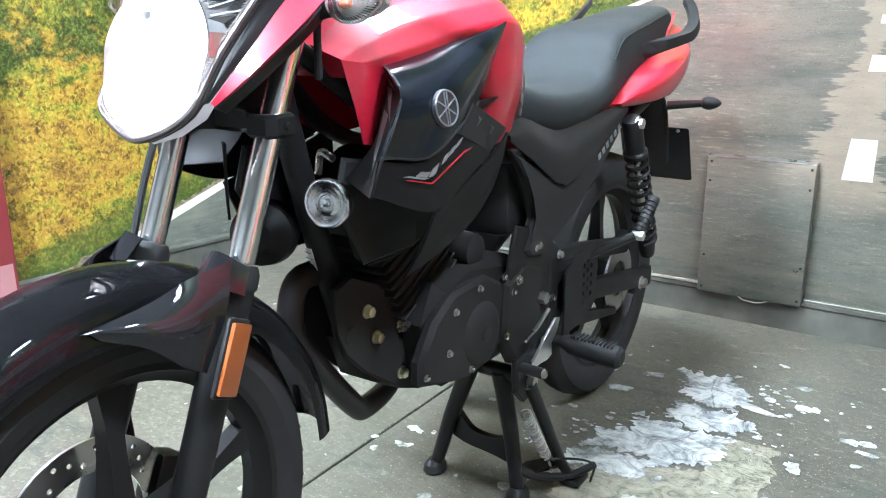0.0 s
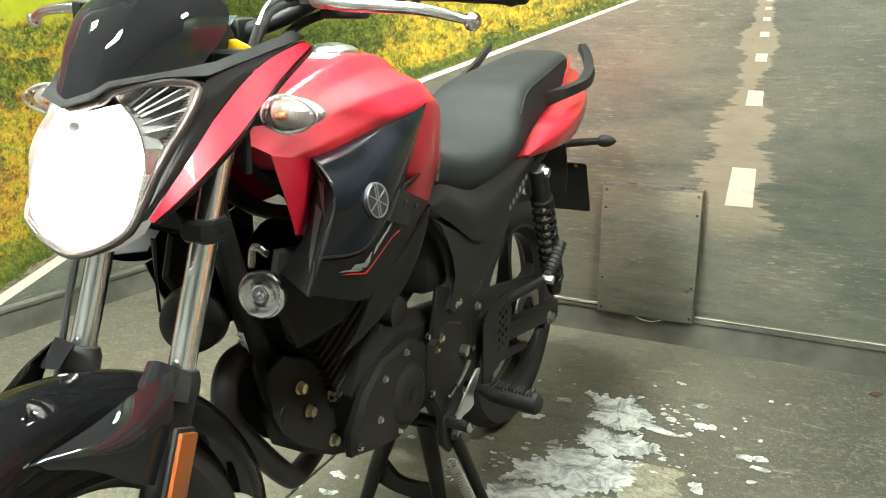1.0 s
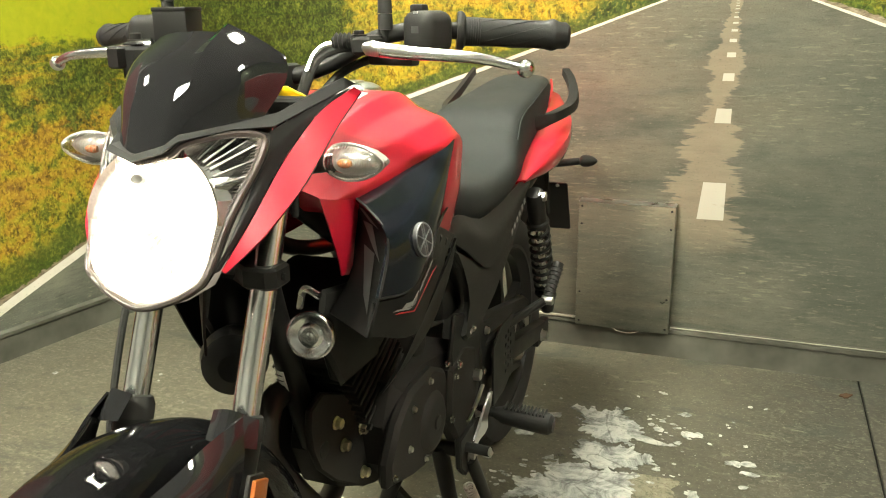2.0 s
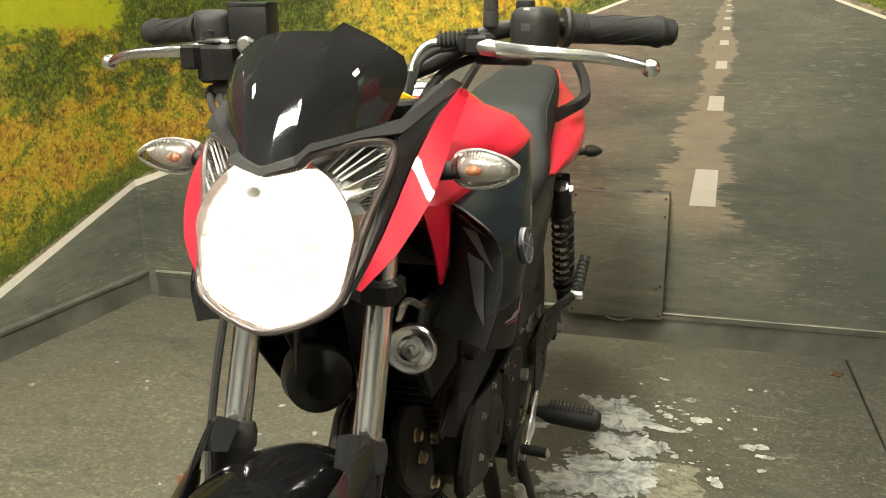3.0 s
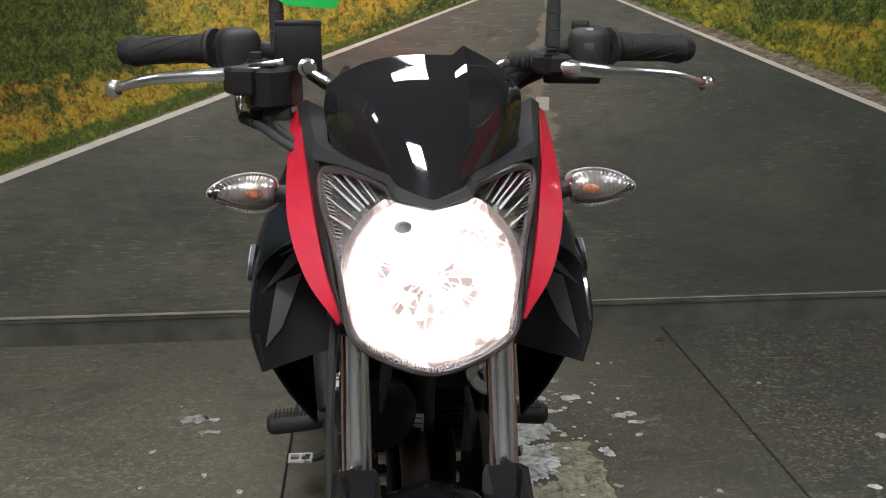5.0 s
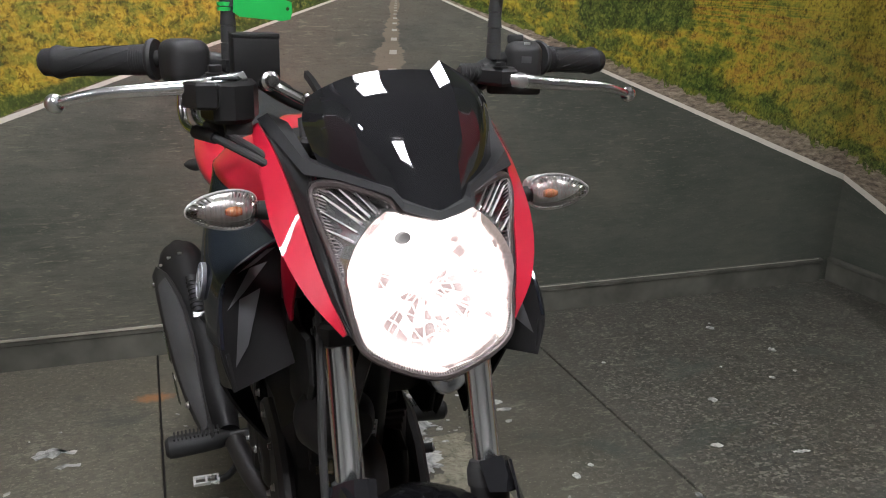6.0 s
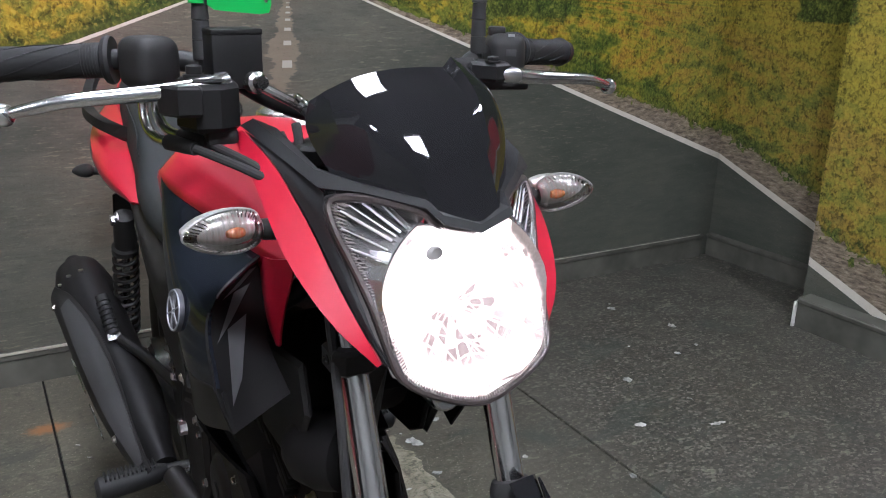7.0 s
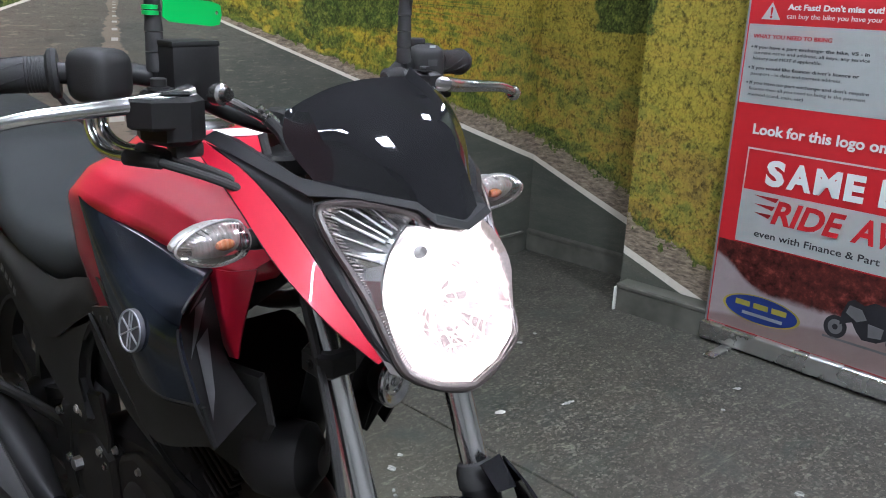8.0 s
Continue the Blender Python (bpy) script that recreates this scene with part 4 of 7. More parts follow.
def guard_side(s):
    """Black cover from the mudguard up the fork leg, with its stay and reflector."""
    x = s
    rows = [[(0.066 * x, -2.16, 0.652), (0.076 * x, -2.085, 0.664), (0.088 * x, -2.035, 0.682), (0.100 * x, -1.985, 0.692)],
            [(0.068 * x, -2.15, 0.650), (0.090 * x, -2.105, 0.648), (0.104 * x, -2.055, 0.640), (0.110 * x, -2.005, 0.640)],
            [(0.070 * x, -2.14, 0.640), (0.092 * x, -2.10, 0.622), (0.104 * x, -2.065, 0.590), (0.108 * x, -2.040, 0.575)]]
    part("fork_cover", sheet(rows, 4, 4, 0.003), BLACK_GLOSS, guard)
    part("fork_cover_fin", sheet([[(0.060 * x, -1.985, 0.695), (0.086 * x, -1.99, 0.702), (0.108 * x, -1.965, 0.680)], [(0.064 * x, -2.01, 0.67), (0.09 * x, -2.015, 0.67), (0.112 * x, -1.980, 0.65)]], 3, 3, 0.004), BLACK_GLOSS, guard)
    a, b = Vector((0.126 * x, -1.999, 0.628)), Vector((0.126 * x, -2.033, 0.546))
    ref = part("reflector_bracket", box((a + b) / 2 + Vector((-0.005 * x, 0, 0)), (0.007, 0.032, 0.094), 0.003, (a - b).to_track_quat("Z", "X").to_matrix().to_4x4() @ pose(0, 0, 0, 0, 0, 90)), BLACK_PLASTIC, bike)
    part("reflector", box((a + b) / 2 + Vector((0.002 * x, 0, 0)), (0.027, 0.007, 0.084), 0.002, (a - b).to_track_quat("Z", "X").to_matrix().to_4x4()), ORANGE, ref, "oblong orange side reflector")


both(guard_side)
part("brake_hose", tube([(-0.10, -1.80, 1.06), (-0.098, -1.86, 0.92), (-0.106, -1.92, 0.80), (-0.112, -1.955, 0.70), (-0.110, -1.985, 0.61), (-0.100, -2.01, 0.50), (-0.08, -2.02, 0.42)], 0.005, 8), RUBBER, bike)

# headlamp: the rim of the lens, corner by corner, for one half, from the notch round to the foot
LAMP_RIM = [(0.0, -1.988, 0.988), (0.034, -1.980, 0.995), (0.046, -1.968, 1.006), (0.085, -1.935, 1.014), (0.110, -1.910, 1.008), (0.112, -1.922, 0.985), (0.100, -1.950, 0.945), (0.093, -1.972, 0.915), (0.088, -1.990, 0.885), (0.0795, -2.007, 0.857), (0.045, -2.016, 0.836), (0.0, -2.021, 0.824)]
RIM_LOOP = [Vector(p) for p in LAMP_RIM] + [Vector((-p[0], p[1], p[2])) for p in LAMP_RIM[-2:0:-1]]
LAMP_MID = Vector((0, -2.0, 0.918))
AHEAD = Vector((0, -0.96, 0.28)).normalized()


def lamp_shell(bulge, shrink=1.0, back=0.0, rings=6):
    bm = bmesh.new()
    loops = []
    for k in range(rings):
        t = 1 - k / rings
        loops.append([bm.verts.new(LAMP_MID + (p - LAMP_MID) * t * shrink + AHEAD * (bulge * (1 - t * t) - back)) for p in RIM_LOOP])
    mid = bm.verts.new(LAMP_MID + AHEAD * (bulge - back))
    n = len(RIM_LOOP)
    for a, b in zip(loops, loops[1:]):
        for k in range(n):
            bm.faces.new((a[k], a[(k + 1) % n], b[(k + 1) % n], b[k]))
    for k in range(n):
        bm.faces.new((loops[-1][k], loops[-1][(k + 1) % n], mid))
    return bm


lamp = part("headlamp", tube([*[p + Vector((0, 0.004, 0)) for p in RIM_LOOP], RIM_LOOP[0] + Vector((0, 0.004, 0))], 0.0024, 8, 2), BLACK_PLASTIC, bike, "lit headlamp with a clear faceted lens")
part("lens", lamp_shell(0.022, 1.0), LENS, lamp, sharp=50)
CORNER = surface("silvered_lamp_corner", (0.46, 0.45, 0.45), 0.18, 0.85, 200, 0.3, 0.1)
part("lamp_housing", lamp_shell(-0.050, 0.985, 0.024), surface("shaded_lamp_body", (0.07, 0.07, 0.07), 0.4, 0.2), lamp)
FROST = surface("frosted_lens_edge", (0.065, 0.053, 0.050), 0.35, 0.3, 700, 0.3, 0.3)
part("lens_edge", tube([p * 0.975 + LAMP_MID * 0.025 + AHEAD * 0.001 for p in (*RIM_LOOP, RIM_LOOP[0])], 0.0044, 8, 4), FROST, lamp)


def rib_ring():
    """Short upright ribs set close together all round the edge of the lens."""
    own = bmesh.new()
    ring = [*RIM_LOOP, RIM_LOOP[0]]
    for a, b in zip(ring, ring[1:]):
        n = max(2, int((b - a).length / 0.0028))
        for k in range(n):
            p = a.lerp(b, (k + 0.5) / n)
            inward = (LAMP_MID - p).normalized()
            along = (b - a).normalized() * 0.0007
            p0, p1 = p + inward * 0.0008 + AHEAD * 0.0030, p + inward * 0.0080 + along * 3.0 + AHEAD * 0.0052
            v = [own.verts.new(q) for q in (p0 - along, p0 + along, p1 + along, p1 - along, p0 + AHEAD * 0.002, p1 + AHEAD * 0.002)]
            for f in ((0, 1, 4), (2, 3, 5), (1, 2, 5, 4), (3, 0, 4, 5), (0, 3, 2, 1)):
                own.faces.new([v[m] for m in f])
    return own


RIB = surface("moulded_lens_rib", (0.62, 0.56, 0.54), 0.18, 0.6, 500, 0.2, 0.0)
part("ribbed_edge", rib_ring(), RIB, lamp, "fine ribs round the lens edge")
bm = bmesh.new()
cups = []
BOWL = Vector((0, -1.984, 0.9115))
UP = Vector((0, 0.28, 0.96)).normalized()


def reach(a):
    """How far the bowl goes at angle a before it meets the rim of the lens."""
    far = 0.092
    flat = [((p - BOWL).x, (p - BOWL).dot(UP)) for p in RIM_LOOP]
    c, d = math.cos(a), math.sin(a)
    for (x0, z0), (x1, z1) in zip(flat, flat[1:] + flat[:1]):
        e0, e1 = x0 * d - z0 * c, x1 * d - z1 * c
        if e0 * e1 <= 0 and e0 != e1:
            f = e0 / (e0 - e1)
            along = (x0 + (x1 - x0) * f) * c + (z0 + (z1 - z0) * f) * d
            if along > 0:
                far = min(far, along * 0.955)
    return far


for k in range(9):
    t = k / 8
    cups.append([(BOWL + Vector((1, 0, 0)) * reach(a) * t * math.cos(a) + UP * reach(a) * t * math.sin(a) + AHEAD * (0.034 * t * t - 0.028)) for a in (math.tau * j / 48 for j in range(48))])
grid_v = [[bm.verts.new(p) for p in ring] for ring in cups[1:]]
for a, b in zip(grid_v, grid_v[1:]):
    for j in range(48):
        bm.faces.new((a[j], a[(j + 1) % 48], b[(j + 1) % 48], b[j]))
bm.faces.new(grid_v[0])
mapped(bm, lambda co: ((co.x - BOWL.x) / 0.083, (co - BOWL).dot(UP) / 0.083))
part("reflector_bowl", bm, LIT, lamp, "glowing faceted reflector bowl")
part("position_bulb", turned([(0, 0.0), (0.0095, 0.0), (0.0092, 0.003), (0.007, 0.006), (0, 0.0075)], BOWL + Vector((-0.028, 0, 0)) + UP * 0.052 + AHEAD * -0.004, AHEAD + Vector((0.25, 0, 0)), 18, None, 0.72), LABEL_GREY, lamp)



ROD = surface("clear_light_rod", (0.42, 0.41, 0.405), 0.22, 0.0, 300, 0.1, 0.0, 0.5)


def lamp_corner(s):
    """The silvered upper corner of the lamp: shallow facets, bright rods that point at the bowl, ribs along the outer edge."""
    line = [Vector((x * s, y, z)) for x, y, z in ((0.040, -1.972, 1.000), (0.048, -1.964, 1.004), (0.066, -1.950, 1.009), (0.085, -1.933, 1.012), (0.098, -1.921, 1.010), (0.108, -1.912, 1.005), (0.110, -1.921, 0.985), (0.105, -1.935, 0.965), (0.099, -1.952, 0.943), (0.093, -1.972, 0.916))]
    inner = []
    for p in line:
        flat = ((p - BOWL).x, (p - BOWL).dot(UP))
        turn = math.atan2(flat[1], flat[0])
        far = min(reach(turn), math.hypot(*flat) * 0.97)
        inner.append(BOWL + Vector((1, 0, 0)) * far * math.cos(turn) + UP * far * math.sin(turn) + AHEAD * 0.002)
    for k in range(len(line) - 1):
        dip = AHEAD * (-0.010 if k % 2 else -0.004)
        bm = bmesh.new()
        a, b, c, d = inner[k], inner[k + 1], line[k + 1] + AHEAD * -0.004, line[k] + AHEAD * -0.004
        mid = (a + b + c + d) / 4 + dip
        v = [bm.verts.new(q) for q in (a, b, c, d, mid)]
        for i in range(4):
            bm.faces.new((v[i], v[(i + 1) % 4], v[4]))
        part("corner_facet", bm, CORNER, lamp)
    for k, (t, r) in enumerate(((0.28, 0.0010), (0.38, 0.0016), (0.48, 0.0011), (0.57, 0.0016), (0.66, 0.0011), (0.76, 0.0014))):
        i = t * (len(line) - 1)
        a, b = line[int(i)].lerp(line[int(i) + 1], i % 1), inner[int(i)].lerp(inner[int(i) + 1], i % 1)
        part("corner_rod", tube([a.lerp(b, 0.14) + AHEAD * 0.001, a.lerp(b, 0.9) + AHEAD * 0.001], (r * 0.7, r), 8, 1), ROD, lamp)
    for k in range(26):
        i = 4.6 + 4.2 * k / 25
        p = line[int(i)].lerp(line[int(i) + 1], i % 1)
        q = p.lerp(inner[int(i)].lerp(inner[int(i) + 1], i % 1), 0.0)
        way = (BOWL - q).normalized()
        part("edge_rib", tube([q + AHEAD * 0.002, q + way * 0.015 + Vector((0, 0, 0.004)) + AHEAD * 0.003], (0.0010, 0.0006), 5, 1), RIB, lamp)


both(lamp_corner)


COWL = surface("matt_black_cowl", (0.018, 0.018, 0.0185), 0.55, 0.0, 1000, 0.15, 0.25, 0.0, 0.1, 0.14)


# cowl
def cowl(s):
    tip, foot = Vector((0.145 * s, -1.760, 1.050)), Vector((0.093 * s, -1.990, 0.870))
    inner = [tip, Vector((0.136 * s, -1.832, 1.026)), Vector((0.124 * s, -1.895, 0.980)), Vector((0.111 * s, -1.945, 0.925)), foot]
    outer = [tip + Vector((0.008 * s, 0.004, -0.006)), Vector((0.153 * s, -1.826, 1.006)), Vector((0.149 * s, -1.898, 0.953)), Vector((0.128 * s, -1.953, 0.905)), foot + Vector((0.002 * s, 0.004, -0.004))]
    part("red_cowl_strip", sheet([inner, [a.lerp(b, 0.5) for a, b in zip(inner, outer)], outer], 4, 6, 0.004), RED, bike, "glossy red strip along the headlamp cowl", sharp=45)
    edge = [Vector((p[0] * s, p[1] + 0.003, p[2])) for p in ((0.112, -1.907, 1.012), (0.115, -1.919, 0.986), (0.104, -1.948, 0.943), (0.093, -1.986, 0.888), (0.080, -2.004, 0.860))]
    hub = [Vector((p.x - 0.002 * s, p.y, p.z)) for p in inner]
    mid = [a.lerp(b, 0.5) + Vector((0.0, -0.004, 0.002)) for a, b in zip(edge, hub)]
    part("headlamp_cowl", sheet([edge, mid, hub], 3, 5, 0.003), COWL, bike, "matt black headlamp cowl side", sharp=25)
    top = [[(0.0, -2.008, 0.989), (0.037 * s, -2.000, 0.999), (0.044 * s, -1.980, 1.009), (0.088 * s, -1.936, 1.018), (0.117 * s, -1.905, 1.018), (0.146 * s, -1.758, 1.054)],
           [(0.0, -2.004, 0.9955), (0.035 * s, -1.995, 1.0055), (0.041 * s, -1.976, 1.015), (0.086 * s, -1.930, 1.024), (0.115 * s, -1.890, 1.032), (0.134 * s, -1.765, 1.062)],
           [(0.0, -1.985, 0.997), (0.032 * s, -1.972, 1.007), (0.038 * s, -1.955, 1.015), (0.080 * s, -1.908, 1.022), (0.104 * s, -1.870, 1.028), (0.112 * s, -1.775, 1.052)]]
    part("cowl_brow", sheet(top, 1, 1, 0.003), COWL, bike, "matt black brow over the headlamp", sharp=25)
    under = [[p + Vector((-0.006 * s, 0.008, -0.001)) for p in outer], [p + Vector((-0.035 * s, 0.045, -0.012)) for p in outer], [p + Vector((-0.075 * s, 0.06, -0.01)) for p in outer]]
    part("cowl_inner", sheet(under, 2, 4, 0.003), BLACK_PLASTIC, bike, sharp=25)


both(cowl)

# fly screen
def screen():
    """One broad face that runs out to a folded edge on one side, and on the other a step up to a ridge and a falling cheek."""
    broad = [[(0.028, -1.990, 1.002), (0.0, -1.999, 0.997), (-0.030, -1.986, 1.003), (-0.060, -1.948, 1.016), (-0.085, -1.915, 1.021), (-0.098, -1.893, 1.024)],
             [(0.029, -1.964, 1.047), (0.0, -1.968, 1.045), (-0.032, -1.961, 1.048), (-0.064, -1.937, 1.054), (-0.090, -1.899, 1.057), (-0.106, -1.862, 1.050)],
             [(0.029, -1.928, 1.092), (0.0, -1.931, 1.091), (-0.034, -1.926, 1.091), (-0.066, -1.909, 1.088), (-0.092, -1.882, 1.080), (-0.108, -1.850, 1.068)],
             [(0.029, -1.874, 1.1205), (0.0, -1.877, 1.1215), (-0.034, -1.874, 1.1195), (-0.064, -1.866, 1.112), (-0.088, -1.856, 1.100), (-0.1035, -1.848, 1.089)]]
    step = [[(0.028, -1.990, 1.002), (0.036, -1.977, 1.010)], [(0.029, -1.964, 1.047), (0.039, -1.955, 1.054)], [(0.029, -1.928, 1.092), (0.041, -1.919, 1.100)], [(0.029, -1.874, 1.1205), (0.041, -1.868, 1.130)]]
    cheek = [[(0.036, -1.977, 1.010), (0.070, -1.935, 1.018), (0.096, -1.895, 1.024)], [(0.039, -1.955, 1.054), (0.078, -1.917, 1.060), (0.105, -1.864, 1.055)],
             [(0.041, -1.919, 1.100), (0.078, -1.890, 1.094), (0.107, -1.851, 1.075)], [(0.041, -1.868, 1.130), (0.074, -1.857, 1.1125), (0.102, -1.846, 1.0925)]]
    bm = bmesh.new()
    sheet([r[:5] for r in broad], 6, 5, 0.0, bm)
    sheet([r[4:] for r in broad], 6, 3, 0.0, bm)
    sheet(step, 6, 1, 0.0, bm)
    sheet(cheek, 6, 5, 0.0, bm)
    bmesh.ops.remove_doubles(bm, verts=bm.verts, dist=0.0002)
    bmesh.ops.recalc_face_normals(bm, faces=bm.faces)
    bmesh.ops.solidify(bm, geom=bm.faces[:], thickness=0.004)
    return bm


part("fly_screen", screen(), BLACK_GLOSS, bike, "glossy black moulded fly screen", sharp=14)
part("speedometer", box((0, -1.812, 1.052), (0.125, 0.06, 0.05), 0.015, pose(0, 0, 0, 35, 0, 0)), BLACK_PLASTIC, bike)
part("speedometer_glass", box((0, -1.785, 1.068), (0.105, 0.04, 0.004), 0.002, pose(0, 0, 0, 35, 0, 0)), SCREEN, bike)


SIGNAL_SHELL = surface("signal_reflector", (0.36, 0.345, 0.33), 0.28, 0.55, 300, 0.35, 0.1)


# turn signals
def signal(s, c, stalk, clear):
    lampb = part("turn_signal", tube([stalk, stalk.lerp(c, 0.35), stalk.lerp(c, 0.66 if clear else 1.0)], (0.012, 0.010), 12, 2), BLACK_PLASTIC, bike, "front turn signal on a short black stalk" if clear else "black rear turn signal on a stalk")
    prof = [(0, -0.029), (0.009, -0.029), (0.015, -0.027), (0.0195, -0.021), (0.0222, -0.010), (0.0225, 0.0), (0.0208, 0.013), (0.0165, 0.027), (0.0105, 0.038), (0.004, 0.046), (0, 0.047)]
    axis = Vector((s, -0.12 if clear else 0.1, 0.02))
    if clear:
        part("lens", turned(prof, c + Vector((0, -0.002, 0)), axis, 28, None, 0.95), RIBBED, lampb, "clear ribbed lens")
        back = [(r * 0.93, h * 0.95) for r, h in prof]
        part("shell", turned(back, c + Vector((0, 0.014, 0)), axis, 28, None, 0.85), SIGNAL_SHELL, lampb)
        part("bulb", turned([(0, -0.009), (0.004, -0.008), (0.0058, -0.002), (0.0052, 0.004), (0.003, 0.009), (0, 0.010)], c + Vector((-0.004 * s, -0.007, -0.001)), axis, 14), AMBER, lampb, "amber bulb")
        out = axis.normalized()
        round_edge = [c + out * h * 0.97 + Vector((0, -0.003, r * 0.94)) for r, h in prof[1:-1]] + [c + out * 0.0455 + Vector((0, -0.003, 0))]
        round_edge += [c + out * h * 0.97 + Vector((0, -0.003, -r * 0.94)) for r, h in prof[-2:0:-1]]
        part("lens_edge", tube([*round_edge, round_edge[0]], 0.0019, 6, 2), SIGNAL_SHELL, lampb)
        fine = curve_points(round_edge, 5)
        for k in range(0, len(fine) - 1, 2):
            q = fine[k]
            part("lens_rib", tube([q + Vector((0, -0.0025, 0)), q.lerp(c, 0.24) + Vector((0, -0.010, 0))], 0.0006, 4, 1), LENS, lampb)
    else:
        part("shell", turned([(r * 0.92, h * 0.66) for r, h in prof], c + Vector((0.006 * s, 0, 0)), axis, 24, None, 0.85), BLACK_PLASTIC, lampb)


both(lambda s: signal(s, Vector((0.190 * s, -1.862, 0.974)), Vector((0.12 * s, -1.85, 0.965)), True))
both(lambda s: signal(s, Vector((0.158 * s, -0.395, 0.725)), Vector((0.06 * s, -0.42, 0.715)), False))

# handlebar
part("handlebar", tube([(-0.378, -1.615, 1.108), (-0.26, -1.665, 1.115), (-0.17, -1.705, 1.112), (-0.10, -1.745, 1.075), (-0.04, -1.758, 1.058), (0.04, -1.758, 1.058), (0.10, -1.745, 1.075), (0.17, -1.705, 1.112), (0.26, -1.665, 1.115), (0.378, -1.615, 1.108)], 0.011, 14), BLACK_METAL, bike)
for s in (1, -1):
    part("bar_clamp", box((0.045 * s, -1.755, 1.055), (0.03, 0.045, 0.045), 0.008), BLACK_METAL, bike)


def grip(s):
    d = (Vector((0.378 * s, -1.612, 1.107)) - Vector((0.25 * s, -1.668, 1.115))).normalized()
    c = Vector((0.25 * s, -1.668, 1.115))
    prof = [(0.011, 0), (0.024, 0.0), (0.0255, 0.004), (0.024, 0.008), (0.0185, 0.011), (0.0178, 0.03), (0.0172, 0.06), (0.0172, 0.09), (0.0182, 0.115), (0.0195, 0.120), (0.0205, 0.124), (0.0195, 0.128), (0.0175, 0.131), (0.0165, 0.142), (0.013, 0.146), (0, 0.147)]
    g = part("grip", turned(prof, c, d, 32), GRIP, bike, "black ribbed rubber handlebar grip")
    side = d.cross(Vector((0, 0, 1))).normalized()
    up = side.cross(d)
    for k in range(8):
        a0 = math.tau * k / 8
        pts = [c + d * (0.030 + 0.08 * t) + 0.0178 * (side * math.cos(a0 + t * 1.4) + up * math.sin(a0 + t * 1.4)) for t in (0, 0.25, 0.5, 0.75, 1)]
        part("grip_rib", tube(pts, 0.0006, 5, 2), GRIP, g)
    for k in range(6):
        part("grip_ring", turned([(0.0176, -0.0008), (0.0186, 0), (0.0176, 0.0008), (0.0176, -0.0008)], c + d * (0.014 + 0.003 * k), d, 24), GRIP, g)


both(grip)


def lever(s):
    piv, ball = Vector((0.160 * s, -1.762, 1.100)), Vector((0.362 * s, -1.736, 1.073))
    pts = [piv, Vector((0.185 * s, -1.772, 1.097)), Vector((0.225 * s, -1.764, 1.092)), Vector((0.262 * s, -1.764, 1.090)), Vector((0.31 * s, -1.758, 1.086)), Vector((0.345 * s, -1.746, 1.078)), ball]
    line = curve_points(pts, 5)
    bm = bmesh.new()
    rings = []
    for i, p in enumerate(line):
        t = i / (len(line) - 1)
        wide, tall = 0.0105 - 0.005 * t, 0.0105 - 0.0055 * t
        d = (line[min(i + 1, len(line) - 1)] - line[max(0, i - 1)]).normalized()
        side = d.cross(Vector((0, 0, 1))).normalized()
        up = side.cross(d)
        rings.append([bm.verts.new(p + side * wide * math.cos(a) + up * tall * math.sin(a)) for a in (math.tau * k / 12 for k in range(12))])
    for a, b in zip(rings, rings[1:]):
        for k in range(12):
            bm.faces.new((a[k], a[(k + 1) % 12], b[(k + 1) % 12], b[k]))
    bm.faces.new(rings[0])
    bm.faces.new(rings[-1])
    lv = part("lever", bm, ALU, bike, "polished aluminium " + ("clutch" if s > 0 else "brake") + " lever with a ball end")
    part("ball_end", turned([(0.011 * math.sin(math.pi * k / 12), -0.011 * math.cos(math.pi * k / 12)) for k in range(13)], ball, (1, 0, 0), 20), ALU, lv)
    if s < 0:
        return
    perch = part("lever_perch", slab([(s * 0.136, -1.732), (s * 0.139, -1.752), (s * 0.155, -1.778), (s * 0.178, -1.775), (s * 0.184, -1.752), (s * 0.166, -1.728), (s * 0.160, -1.702), (s * 0.144, -1.704)], 1.089, 1.112, 0.004, axis="z"), BLACK_METAL, bike)
    part("pivot_bolt", bolt((0.158 * s, -1.765, 1.112), (0, 0, 1), 0.0065, 0.006), BLACK_METAL, perch)


both(lever)


def switches(s):
    rot = pose(0, 0, 0, 0, 0, -24 * s)
    sw = part("switch_box", box((0.220 * s, -1.694, 1.114), (0.050, 0.054, 0.054), 0.015, rot, None, 4), BLACK_PLASTIC, bike, "black switch housing on the handlebar")
    if s > 0:
        part("switch_button", box((0.208, -1.693, 1.143), (0.022, 0.014, 0.012), 0.003, rot), BLACK_PLASTIC, sw)
        part("switch_button", box((0.215, -1.716, 1.118), (0.018, 0.010, 0.014), 0.003, rot), GREY_PLASTIC, sw)
        part("switch_mark", box((0.214, -1.7185, 1.139), (0.008, 0.001, 0.003), 0, rot), SILVER, sw)
    stem = part("mirror_stem", tube([(0.168 * s, -1.713, 1.105), (0.170 * s, -1.712, 1.15), (0.176 * s, -1.716, 1.22), (0.20 * s, -1.725, 1.30)], 0.0062, 12), BLACK_METAL, bike, "black mirror stem")
    for k in range(4):
        part("stem_boot", turned([(0.0062, 0), (0.0094, 0.0005), (0.0096 - 0.0006 * k, 0.010), (0.0093 - 0.0006 * k, 0.0195), (0.0062, 0.020)], (0.169 * s, -1.712, 1.118 + 0.020 * k), (0, 0, 1), 16), RUBBER, stem)


both(switches)

